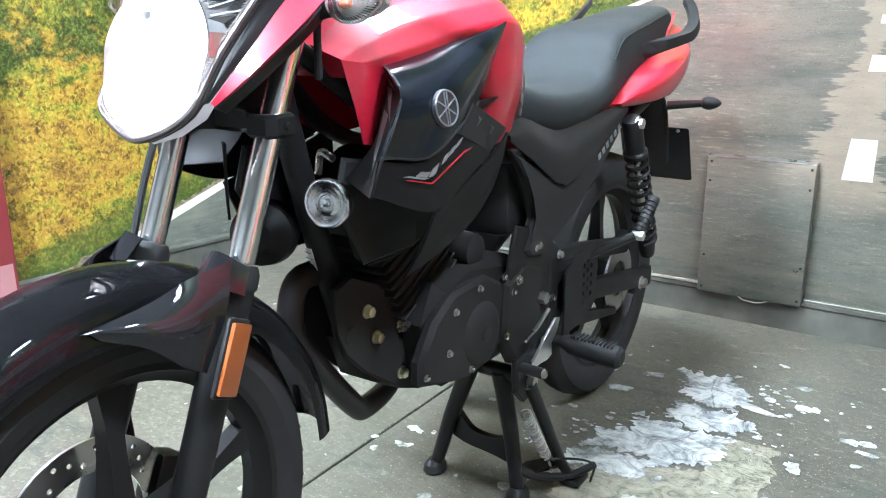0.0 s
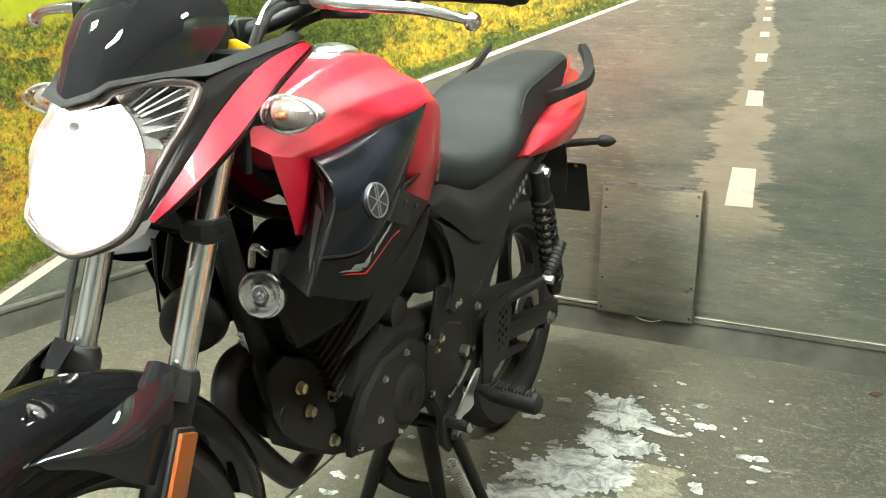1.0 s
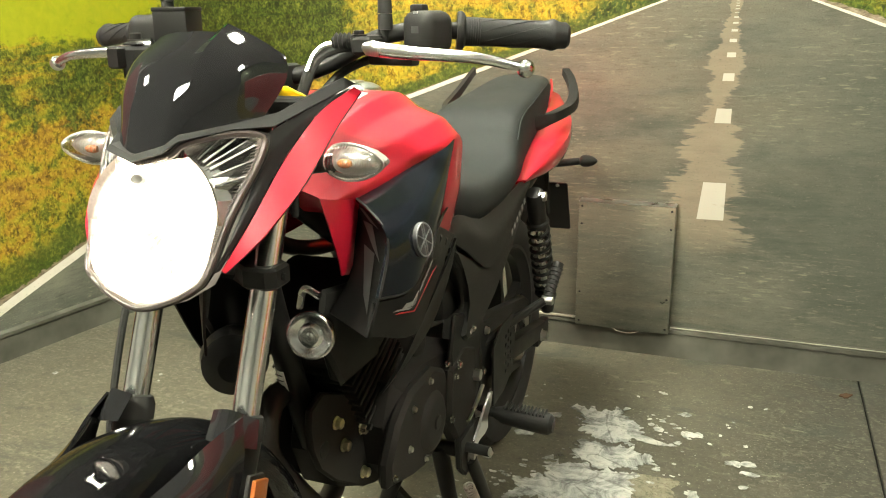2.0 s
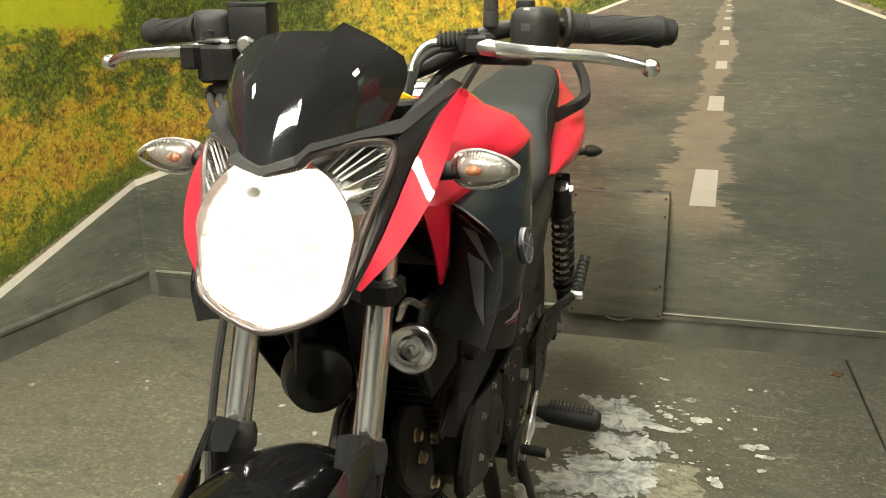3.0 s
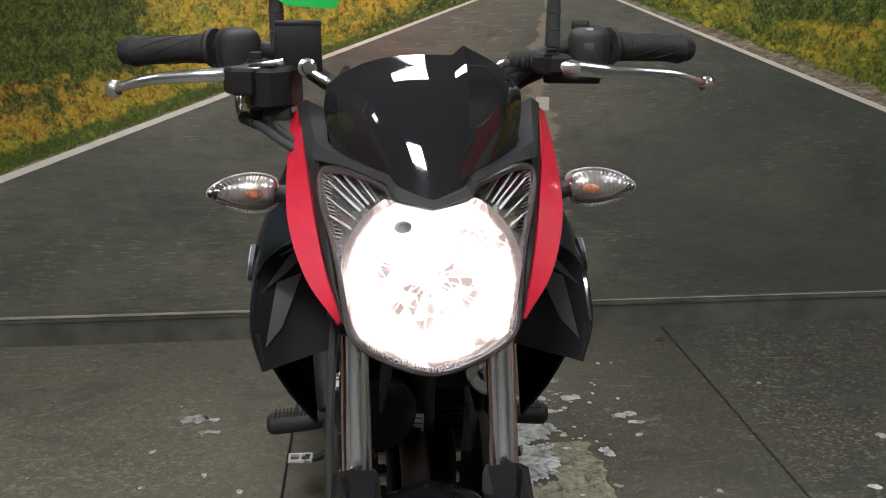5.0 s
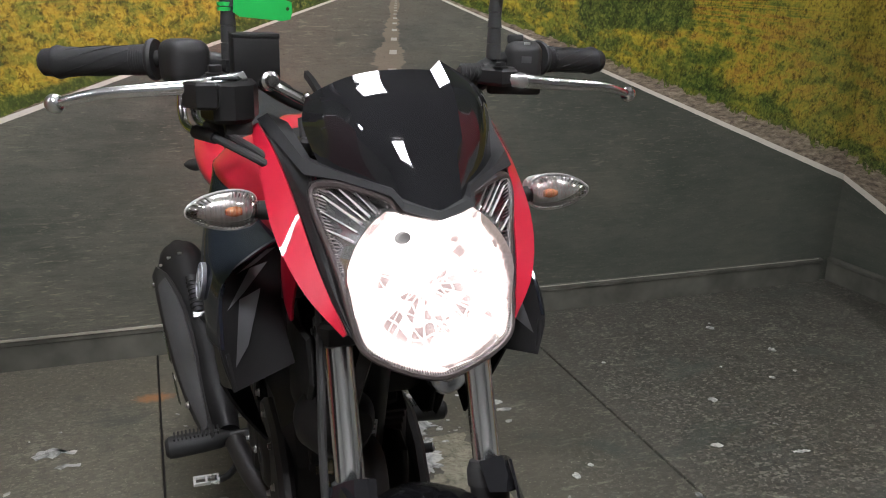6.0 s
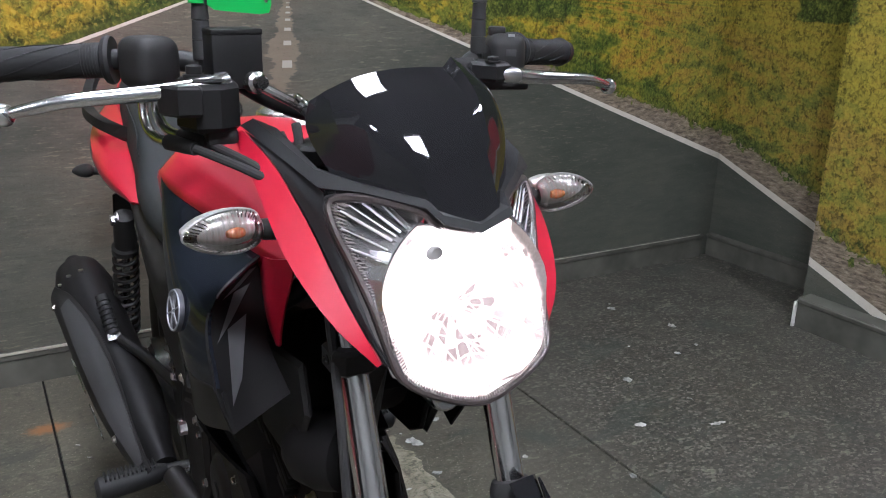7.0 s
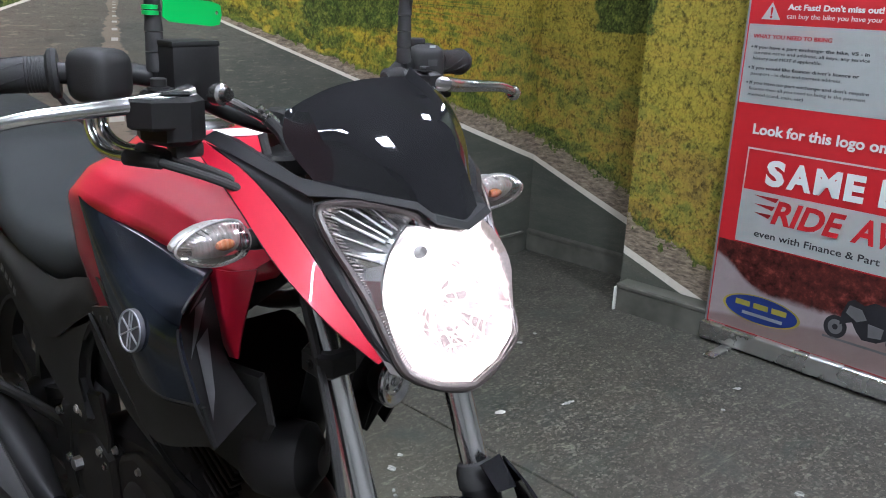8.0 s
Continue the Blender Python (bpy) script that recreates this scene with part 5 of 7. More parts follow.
# brake reservoir and hose on the right bar
res = part("brake_reservoir", box((-0.1425, -1.727, 1.118), (0.054, 0.040, 0.056), 0.0025, pose(0, 0, 0, 0, 0, 4)), BLACK_METAL, bike, "square black brake fluid reservoir")
part("reservoir_cap", box((-0.1425, -1.727, 1.1475), (0.055, 0.041, 0.006), 0.0015, pose(0, 0, 0, 0, 0, 4)), BLACK_METAL, res)
mc = part("master_cylinder", slab([(-0.208, -1.752), (-0.196, -1.784), (-0.172, -1.788), (-0.150, -1.775), (-0.140, -1.735), (-0.165, -1.722), (-0.200, -1.726)], 1.052, 1.100, 0.005, axis="z"), BLACK_METAL, bike, "black brake master cylinder")
part("master_cap", slab([(-0.206, -1.752), (-0.196, -1.780), (-0.168, -1.784), (-0.154, -1.760), (-0.167, -1.732), (-0.196, -1.734)], 1.100, 1.105, 0.003, axis="z"), BLACK_METAL, mc)
part("lever_holder", slab([(-0.228, -1.768), (-0.214, -1.792), (-0.192, -1.797), (-0.185, -1.770), (-0.208, -1.752)], 1.070, 1.100, 0.003, axis="z"), BLACK_METAL, mc)
part("cap_bolt", turned([(0, 0), (0.011, 0), (0.011, 0.003), (0.008, 0.0035), (0.0078, 0.011), (0.006, 0.012), (0, 0.012)], (-0.190, -1.760, 1.105), (0, 0, 1), 20), BLACK_METAL, mc)
part("brake_switch", box((-0.168, -1.765, 1.046), (0.032, 0.022, 0.016), 0.004), BLACK_PLASTIC, mc)
part("banjo_bolt", turned([(0, 0), (0.0105, 0), (0.0115, 0.004), (0.0115, 0.012), (0.008, 0.014), (0.007, 0.021), (0, 0.021)], (-0.133, -1.764, 1.098), (0.25, -0.95, 0.1), 12), STEEL, mc)
part("banjo_hose", tube([(-0.130, -1.777, 1.097), (-0.110, -1.783, 1.086), (-0.088, -1.786, 1.074)], 0.0052, 10), STEEL, mc)
for k in range(3):
    part("hose_collar", turned([(0.005, 0), (0.0078, 0.001), (0.0078, 0.006), (0.005, 0.007)], (-0.096 + 0.008 * k, -1.783 - 0.001 * k, 1.083 - 0.0065 * k), (0.75, -0.15, -0.65), 12), STEEL, mc)
part("brake_line", tube([(-0.086, -1.786, 1.074), (-0.072, -1.80, 1.05), (-0.07, -1.83, 1.0), (-0.08, -1.86, 0.93)], 0.006, 10), RUBBER, bike)
for d in (0.0, 0.014):
    part("throttle_cable", tube([(-0.222 + d, -1.668, 1.094), (-0.226 + d, -1.671, 1.064), (-0.225 + d, -1.686, 1.044 + d * 0.4), (-0.220 + d, -1.708, 1.037 + d * 0.4), (-0.213 + d, -1.728, 1.036 + d * 0.4)], 0.0056, 12), ALU, bike, "bright bent throttle cable end")
    part("throttle_sleeve", tube([(-0.213 + d, -1.727, 1.036 + d * 0.4), (-0.194 + d, -1.764, 1.034 + d * 0.3)], (0.0085, 0.0070), 12, 1), RUBBER, bike)
    part("throttle_line", tube([(-0.194 + d, -1.764, 1.034 + d * 0.3), (-0.162 + d, -1.810, 1.022), (-0.12, -1.84, 1.0), (-0.07, -1.85, 0.97)], 0.0048, 10), RUBBER, bike)

# clutch cable on the left bar
boot = part("clutch_boot", tube([(0.152, -1.738, 1.106), (0.110, -1.744, 1.103)], 0.0075, 12, 1), RUBBER, bike, "ribbed rubber boot of the clutch cable")
for k in range(6):
    part("boot_fold", turned([(0.007, -0.003), (0.011, 0), (0.007, 0.003), (0.007, -0.003)], (0.142 - 0.0055 * k, -1.738 - 0.001 * k, 1.105), (1, 0.2, 0), 18), RUBBER, boot)
part("clutch_cable", tube([(0.113, -1.744, 1.102), (0.099, -1.748, 1.099), (0.088, -1.755, 1.088), (0.083, -1.768, 1.066)], 0.0048, 10), CHROME, bike)
part("clutch_line", tube([(0.0832, -1.767, 1.068), (0.079, -1.777, 1.045), (0.073, -1.790, 1.015), (0.06, -1.78, 0.88)], 0.0052, 10), RUBBER, bike)
part("wire_loom", tube([(0.20, -1.69, 1.090), (0.165, -1.705, 1.086), (0.125, -1.725, 1.072), (0.104, -1.745, 1.052), (0.09, -1.77, 1.02), (0.06, -1.80, 0.95)], 0.0058, 10), RUBBER, bike)
part("wire_loom", tube([(0.14, -1.735, 1.10), (0.095, -1.75, 1.085), (0.08, -1.775, 1.04), (0.06, -1.79, 0.96)], 0.006, 10), RUBBER, bike)

part("clutch_switch", box((0.190, -1.735, 1.082), (0.070, 0.018, 0.014), 0.004, pose(0, 0, 0, 0, 0, -12)), BLACK_PLASTIC, bike)

# tag on the mirror stem and the yellow key tag
tag = part("price_tag", pierced([[(0.0, -0.008), (0.008, -0.0125), (0.058, -0.0125), (0.068, -0.010), (0.070, 0.0), (0.068, 0.010), (0.058, 0.0125), (0.008, 0.0125), (0.0, 0.008)], circle(0.064, 0.002, 0.0022, 10)], 0.0016, pose(-0.163, -1.722, 1.181, 90, 5, 6)), GREEN_TAG, bike, "green plastic tag tied to the mirror stem")
for k in range(2):
    part("tag_strap", turned([(0.0065, -0.0022), (0.0085, -0.002), (0.0085, 0.002), (0.0065, 0.0022), (0.0065, -0.0022)], (-0.1725, -1.714, 1.182 - 0.0055 * k), (0, 0, 1), 16), GREEN_TAG, tag)
part("key_tag", slab([(0.040, 1.022), (0.100, 1.022), (0.098, 1.042), (0.072, 1.053), (0.044, 1.049)], -1.802, -1.798, 0.001, axis="y"), YELLOW, bike, "yellow plastic key tag")

# tank
def tank():
    """Sections from the front to the seat: top, ridge, hollow, shoulder, side and foot."""
    half = [[(0, -1.770, 0.925), (0.040, -1.770, 0.922), (0.060, -1.768, 0.914), (0.085, -1.765, 0.905), (0.100, -1.762, 0.896), (0.102, -1.758, 0.888), (0.096, -1.750, 0.880)],
            [(0, -1.715, 0.962), (0.052, -1.715, 0.960), (0.075, -1.715, 0.946), (0.104, -1.715, 0.928), (0.122, -1.715, 0.907), (0.122, -1.712, 0.885), (0.112, -1.705, 0.865)],
            [(0, -1.63, 0.998), (0.064, -1.63, 0.996), (0.090, -1.63, 0.976), (0.128, -1.63, 0.955), (0.150, -1.63, 0.926), (0.146, -1.63, 0.870), (0.130, -1.63, 0.80)],
            [(0, -1.55, 1.018), (0.072, -1.55, 1.016), (0.100, -1.55, 0.993), (0.150, -1.55, 0.972), (0.180, -1.55, 0.945), (0.172, -1.55, 0.860), (0.150, -1.55, 0.765)],
            [(0, -1.475, 1.020), (0.074, -1.475, 1.017), (0.102, -1.475, 0.996), (0.153, -1.475, 0.978), (0.183, -1.475, 0.948), (0.176, -1.475, 0.865), (0.150, -1.475, 0.762)],
            [(0, -1.41, 0.998), (0.068, -1.41, 0.994), (0.094, -1.41, 0.976), (0.134, -1.41, 0.955), (0.162, -1.41, 0.918), (0.158, -1.41, 0.850), (0.138, -1.41, 0.772)],
            [(0, -1.362, 0.950), (0.058, -1.362, 0.945), (0.080, -1.362, 0.932), (0.108, -1.362, 0.912), (0.132, -1.362, 0.875), (0.134, -1.362, 0.835), (0.118, -1.362, 0.782)],
            [(0, -1.335, 0.87), (0.05, -1.335, 0.868), (0.065, -1.335, 0.86), (0.082, -1.335, 0.85), (0.098, -1.335, 0.835), (0.102, -1.335, 0.815), (0.095, -1.335, 0.79)]]
    full = []
    for r in half:
        line = [Vector((-x, y, z)) for x, y, z in reversed(r[1:])] + [Vector(q) for q in r]
        soft = [line[0]]
        for a, b, c in zip(line, line[1:], line[2:]):
            soft += [b.lerp(a, 0.20), b.lerp(a, 0.07), b.lerp(c, 0.07), b.lerp(c, 0.20)]
        full.append(soft + [line[-1]])
    return sheet(full, 5, 1, caps=True)


part("fuel_tank", tank(), RED, bike, "glossy red fuel tank with creased shoulders", sharp=50)
for s in (1, -1):
    part("tank_tongue", sheet([flip([(0.096, -1.776, 0.905), (0.106, -1.770, 0.86), (0.112, -1.762, 0.82), (0.113, -1.757, 0.795)], s), flip([(0.116, -1.750, 0.900), (0.121, -1.746, 0.86), (0.120, -1.746, 0.82), (0.115, -1.752, 0.795)], s), flip([(0.118, -1.715, 0.895), (0.118, -1.712, 0.86), (0.116, -1.715, 0.82), (0.112, -1.735, 0.79)], s)], 3, 4, 0.004), RED, bike, "red tongue of the tank cover beside the fork")
cap = part("fuel_cap", turned([(0, 0.011), (0.030, 0.011), (0.036, 0.009), (0.0445, 0.004), (0.046, 0.0), (0.046, -0.02)], (0, -1.484, 1.019), (0, 0.02, 0.99), 40), ALU, bike, "round brushed filler cap")
part("cap_flap", box((0, -1.484, 1.031), (0.026, 0.036, 0.004), 0.002), STEEL, cap)
part("tank_label", box((0.020, -1.553, 1.0178), (0.066, 0.032, 0.002), 0.0006, pose(0, 0, 0, 7, 2, 0)), WHITE_PRINT, bike, "white warning label on the tank")


EMBLEM = surface("brushed_badge_metal", (0.24, 0.25, 0.26), 0.36, 0.5, 300, 0.08, 0.0)


# tank shrouds
def shroud(s):
    def P(*pts):
        return [(x * s, y, z) for x, y, z in pts]
    top = P((0.115, -1.716, 0.896), (0.137, -1.650, 0.912), (0.160, -1.580, 0.933), (0.181, -1.502, 0.953))
    lip = P((0.150, -1.745, 0.888), (0.172, -1.665, 0.903), (0.180, -1.585, 0.927), (0.1825, -1.503, 0.951))
    crest = P((0.185, -1.772, 0.872), (0.203, -1.690, 0.885), (0.200, -1.605, 0.908), (0.1845, -1.510, 0.944))
    mid = P((0.203, -1.800, 0.850), (0.217, -1.715, 0.850), (0.212, -1.640, 0.866), (0.188, -1.530, 0.925))
    bot = P((0.206, -1.836, 0.800), (0.217, -1.755, 0.790), (0.209, -1.672, 0.818), (0.194, -1.600, 0.843))
    tip, corner, rear, nose = (0.195, -1.846, 0.752), (0.204, -1.726, 0.710), (0.175, -1.488, 0.784), (0.178, -1.540, 0.758)
    strip0 = P((0.201, -1.838, 0.794), (0.212, -1.757, 0.783), (0.205, -1.672, 0.813), (0.186, -1.555, 0.800))
    strip1 = P(tip, corner, (0.192, -1.630, 0.734), nose)
    edge1 = P((0.201, -1.726, 0.706), (0.189, -1.630, 0.730), (0.177, -1.537, 0.755), rear)
    fold = P((0.176, -1.722, 0.655), (0.178, -1.637, 0.682), (0.174, -1.555, 0.705), (0.171, -1.498, 0.742))
    foot = P((0.143, -1.717, 0.607), (0.152, -1.640, 0.628), (0.160, -1.560, 0.662), (0.162, -1.508, 0.702))
    up = part("tank_shroud", sheet([top, lip, crest, mid, bot], 4, 5, 0.004), BLUE_BLACK, bike, "glossy blue-black tank shroud", sharp=40)
    part("shroud_strip", sheet([strip0, strip1], 2, 5, 0.004), FAIRING, up, sharp=30)
    part("shroud_foot", sheet([edge1, fold, foot], 2, 4, 0.004), FAIRING, up, sharp=30)
    part("shroud_gap", sheet([bot, P((0.150, -1.78, 0.78), (0.17, -1.70, 0.79), (0.17, -1.62, 0.81), (0.168, -1.50, 0.84))], 2, 4, 0.003), BLACK_PLASTIC, up)
    # the air scoop in front; its blades are greyed to stand for reflections on them
    front = [top[0], lip[0], crest[0], mid[0], bot[0], P((0.194, -1.848, 0.750))[0]]
    inner = P((0.113, -1.705, 0.888), (0.116, -1.708, 0.878), (0.118, -1.715, 0.862), (0.121, -1.730, 0.838), (0.122, -1.750, 0.795), (0.116, -1.800, 0.757))
    part("scoop", sheet([front, inner], 3, 4, 0.003), FAIRING, up)
    rim, back = curve_points(front, 6), curve_points(inner, 6)
    for k0, k1, f0, f1 in ((5, 13, 0.72, 0.16), (11, 20, 0.70, 0.14), (18, 27, 0.66, 0.14)):
        lift = Vector((0.001 * s, -0.005, 0.002))
        quad = [rim[k0].lerp(back[k0], f0), rim[k0 + 1].lerp(back[k0 + 1], f0 - 0.34), rim[k1].lerp(back[k1], f1), rim[k1 - 2].lerp(back[k1 - 2], f1 + 0.26)]
        bm = bmesh.new()
        bmesh.ops.solidify(bm, geom=[bm.faces.new([bm.verts.new(q + lift) for q in quad])], thickness=0.002)
        part("scoop_blade", bm, BLADE, up)
    # emblem: plain ring and bars
    c, ax = Vector((0.2185 * s, -1.720, 0.846)), Vector((s * 0.98, -0.06, 0.17)).normalized()
    side = ax.cross(Vector((0, 0, 1))).normalized()
    tall = side.cross(ax)
    em = part("emblem", turned([(0, 0.002), (0.0235, 0.002), (0.024, 0.001), (0.024, -0.003), (0, -0.003)], c, ax, 36), TEXT_BLACK, up, "round dark badge with silver bars")
    part("emblem_ring", turned([(0.0212, 0.0018), (0.0215, 0.0034), (0.0232, 0.0034), (0.0235, 0.0018), (0.0212, 0.0018)], c, ax, 40), EMBLEM, em)
    for k in range(3):
        a = radians(90 + 60 * k)
        d = side * math.cos(a) + tall * math.sin(a)
        for o in (-0.0026, 0.0026) if k == 0 else (0.0,):
            e = side * math.cos(a + 1.5708) + tall * math.sin(a + 1.5708)
            part("emblem_bar", tube([c + ax * 0.0026 - d * 0.0205 + e * o, c + ax * 0.0026 + d * 0.0205 + e * o], 0.0010, 6, 1), EMBLEM, em)
    # printed marks: plain slanted bars over a thin red line
    def on(t, h):
        i, f = min(2, int(t)), t - min(2, int(t))
        return Vector(strip0[i]).lerp(Vector(strip0[i + 1]), f).lerp(Vector(strip1[i]).lerp(Vector(strip1[i + 1]), f), h) + Vector((0.0056 * s, 0, 0.0008))

    for t0, t1, h0, h1, mat in ((0.55, 0.95, 0.34, 0.38, LABEL_GREY), (0.80, 1.02, 0.22, 0.33, LABEL_GREY), (1.06, 1.26, 0.20, 0.32, LABEL_GREY), (1.42, 1.58, 0.18, 0.27, LABEL_GREY), (1.64, 1.80, 0.17, 0.25, LABEL_GREY), (1.86, 2.02, 0.16, 0.23, LABEL_GREY), (0.60, 2.25, 0.42, 0.45, RED_PRINT)) if s > 0 else ():
        n = max(2, int((t1 - t0) * 8))
        rows = [[on(t0 + (t1 - t0) * k / n - d, h) for k in range(n + 1)] for h, d in ((h0, 0.0), (h1, 0.12))]
        part("printed_mark", sheet(rows, 1, 1, 0.0006), mat, up)
    vent = part("rear_vent", sheet([P((0.200, -1.632, 0.843), (0.164, -1.478, 0.789)), P((0.206, -1.675, 0.808), (0.172, -1.542, 0.762))], 1, 1, 0.006), BLACK_PLASTIC, up)
    for t in (0.15, 0.55):
        a0, a1 = Vector(P((0.200, -1.632, 0.843))[0]).lerp(Vector(P((0.164, -1.478, 0.789))[0]), t), Vector(P((0.206, -1.675, 0.808))[0]).lerp(Vector(P((0.172, -1.542, 0.762))[0]), t + 0.32)
        b0 = Vector(P((0.200, -1.632, 0.843))[0]).lerp(Vector(P((0.164, -1.478, 0.789))[0]), t + 0.36)
        out = Vector((0.010 * s, -0.004, 0.004))
        bm = bmesh.new()
        v = [bm.verts.new(q) for q in (a0, b0, a1, a0.lerp(b0, 0.15).lerp(a1, 0.4) + out)]
        for f in ((0, 1, 3), (1, 2, 3), (2, 0, 3), (0, 2, 1)):
            bm.faces.new([v[n] for n in f])
        part("vent_tooth", bm, GREY_PLASTIC, vent)


both(shroud)

# seat
def seat():
    half = [[(0, -1.335, 0.872), (0.05, -1.335, 0.868), (0.085, -1.335, 0.845), (0.095, -1.335, 0.80), (0.085, -1.335, 0.775)],
            [(0, -1.25, 0.835), (0.07, -1.25, 0.832), (0.115, -1.25, 0.815), (0.125, -1.25, 0.775), (0.112, -1.25, 0.745)],
            [(0, -1.12, 0.822), (0.08, -1.12, 0.82), (0.125, -1.12, 0.808), (0.138, -1.12, 0.77), (0.122, -1.12, 0.738)],
            [(0, -1.00, 0.835), (0.085, -1.00, 0.834), (0.125, -1.00, 0.822), (0.136, -1.00, 0.785), (0.122, -1.00, 0.760)],
            [(0, -0.93, 0.88), (0.08, -0.93, 0.878), (0.115, -0.93, 0.855), (0.128, -0.93, 0.80), (0.118, -0.93, 0.78)],
            [(0, -0.87, 0.922), (0.075, -0.87, 0.919), (0.108, -0.87, 0.898), (0.120, -0.87, 0.83), (0.112, -0.87, 0.80)],
            [(0, -0.70, 0.945), (0.066, -0.70, 0.943), (0.096, -0.70, 0.925), (0.106, -0.70, 0.87), (0.098, -0.70, 0.84)],
            [(0, -0.52, 0.970), (0.055, -0.52, 0.967), (0.080, -0.52, 0.950), (0.086, -0.52, 0.905), (0.078, -0.52, 0.885)],
            [(0, -0.46, 0.968), (0.045, -0.46, 0.964), (0.064, -0.46, 0.95), (0.068, -0.46, 0.915), (0.060, -0.46, 0.90)]]
    return sheet([[(-x, y, z) for x, y, z in reversed(r[1:])] + r for r in half], 4, 4, caps=True)


part("seat", seat(), SEAT, bike, "stepped black vinyl dual seat", sharp=50)
for s in (1, -1):
    part("seat_seam", tube(flip([(0.118, -0.93, 0.862), (0.108, -0.86, 0.902), (0.097, -0.70, 0.928), (0.081, -0.52, 0.953)], s), 0.0016, 6), SEAT, bike)
    part("seat_base", sheet([flip([(0.082, -1.33, 0.778), (0.112, -1.25, 0.748), (0.122, -1.12, 0.741), (0.122, -1.0, 0.762), (0.112, -0.87, 0.802), (0.078, -0.52, 0.886)], s), flip([(0.075, -1.33, 0.77), (0.105, -1.25, 0.735), (0.114, -1.12, 0.728), (0.114, -1.0, 0.75), (0.104, -0.87, 0.79), (0.07, -0.52, 0.875)], s)], 1, 4, 0.006), BLACK_PLASTIC, bike)
    part("tank_trim", tube(flip([(0.118, -1.338, 0.88), (0.125, -1.345, 0.84), (0.114, -1.335, 0.79)], s), 0.0035, 8), STEEL, bike)


SIDE_GREY = surface("matt_side_panel", (0.021, 0.0205, 0.020), 0.50, 0.0, 1100, 0.12, 0.3, 0.0, 0.1, 0.16)


# tail and side panels
def tail(s):
    a = flip([(0.123, -0.955, 0.772), (0.116, -0.84, 0.822), (0.104, -0.71, 0.853), (0.088, -0.57, 0.892), (0.066, -0.462, 0.930)], s)
    b = flip([(0.142, -0.945, 0.774), (0.170, -0.80, 0.812), (0.174, -0.67, 0.840), (0.148, -0.54, 0.870), (0.095, -0.43, 0.905)], s)
    c = flip([(0.134, -0.935, 0.764), (0.156, -0.80, 0.766), (0.154, -0.66, 0.774), (0.128, -0.53, 0.803), (0.082, -0.415, 0.85)], s)
    d = flip([(0.10, -0.92, 0.757), (0.09, -0.78, 0.752), (0.08, -0.64, 0.758), (0.06, -0.50, 0.785), (0.03, -0.41, 0.83)], s)
    tl = part("tail_panel", sheet([a, b, c, d], 4, 4, 0.004), RED, bike, "glossy red tail panel", sharp=40)
    part("tail_fin", sheet([flip([(0.088, -0.565, 0.892), (0.078, -0.50, 0.915), (0.064, -0.45, 0.93)], s), flip([(0.091, -0.55, 0.915), (0.079, -0.49, 0.936), (0.062, -0.43, 0.955)], s)], 2, 3, 0.006), RED, tl)
    rail = [(0.100, -0.760, 0.868), (0.126, -0.735, 0.880), (0.152, -0.690, 0.892), (0.164, -0.620, 0.904), (0.158, -0.560, 0.930), (0.143, -0.530, 0.960), (0.127, -0.522, 0.982)]
    rows = []
    for k, (x, y, z) in enumerate(rail):
        w, h = 0.026 - 0.0020 * k, 0.012 - 0.0006 * k
        tilt = min(1.0, k / 4)
        rows.append([(x * s + w * 0.5 * s, y + w * 0.5, z + h), (x * s + w * 0.6 * s, y + w, z - h), (x * s - w * 0.6 * s, y - w * (1 - tilt) - h * tilt, z - h), (x * s - w * 0.5 * s, y - w * 0.6, z + h)])
    part("grab_rail", sheet(rows, 5, 1, loop=True, caps=True), BLACK_PLASTIC, bike, "black pillion grab handle", sharp=40)
    upper = flip([(0.132, -1.418, 0.770), (0.132, -1.361, 0.790), (0.132, -1.230, 0.752), (0.132, -1.107, 0.756), (0.128, -0.915, 0.773)], s)
    crown = flip([(0.142, -1.414, 0.765), (0.144, -1.345, 0.758), (0.150, -1.222, 0.705), (0.148, -1.080, 0.730), (0.137, -0.898, 0.764)], s)
    crease = flip([(0.138, -1.408, 0.756), (0.141, -1.326, 0.711), (0.145, -1.200, 0.646), (0.144, -1.050, 0.696), (0.134, -0.884, 0.752)], s)
    sp = part("side_panel", sheet([upper, crown, crease], 4, 3, 0.006), SIDE_GREY, bike, "matt dark grey side panel under the seat", sharp=40)
    low = [(-1.395, 0.738), (-1.326, 0.702), (-1.200, 0.640), (-1.050, 0.690), (-0.900, 0.742), (-0.946, 0.706), (-1.040, 0.640), (-1.154, 0.575), (-1.250, 0.532), (-1.279, 0.527), (-1.318, 0.532), (-1.336, 0.548), (-1.316, 0.570), (-1.300, 0.604), (-1.312, 0.645), (-1.340, 0.684)]
    part("side_panel_lower", slab(low, 0.118 * s, 0.137 * s, 0.005), SIDE_GREY, sp, sharp=30)
    part("side_panel_bolt", bolt((0.137 * s, -1.288, 0.548), (s, 0, 0), 0.005, 0.004), STEEL, sp)
    for k in range(6):
        p = Vector((0.1375 * s, -1.035 + 0.019 * k, 0.676 + 0.0095 * k))
        part("printed_mark", box(p, (0.0014, 0.012, 0.013), 0.0004, pose(0, 0, 0, 27, 0, 0)), LABEL_GREY, sp)


both(tail)
part("tail_lamp", turned([(0, 0), (0.05, 0), (0.055, 0.012), (0.045, 0.03), (0, 0.038)], (0, -0.43, 0.865), (0, 1, 0.1), 24, None, 0.6), TAIL_RED, bike, "lit red tail lamp lens")
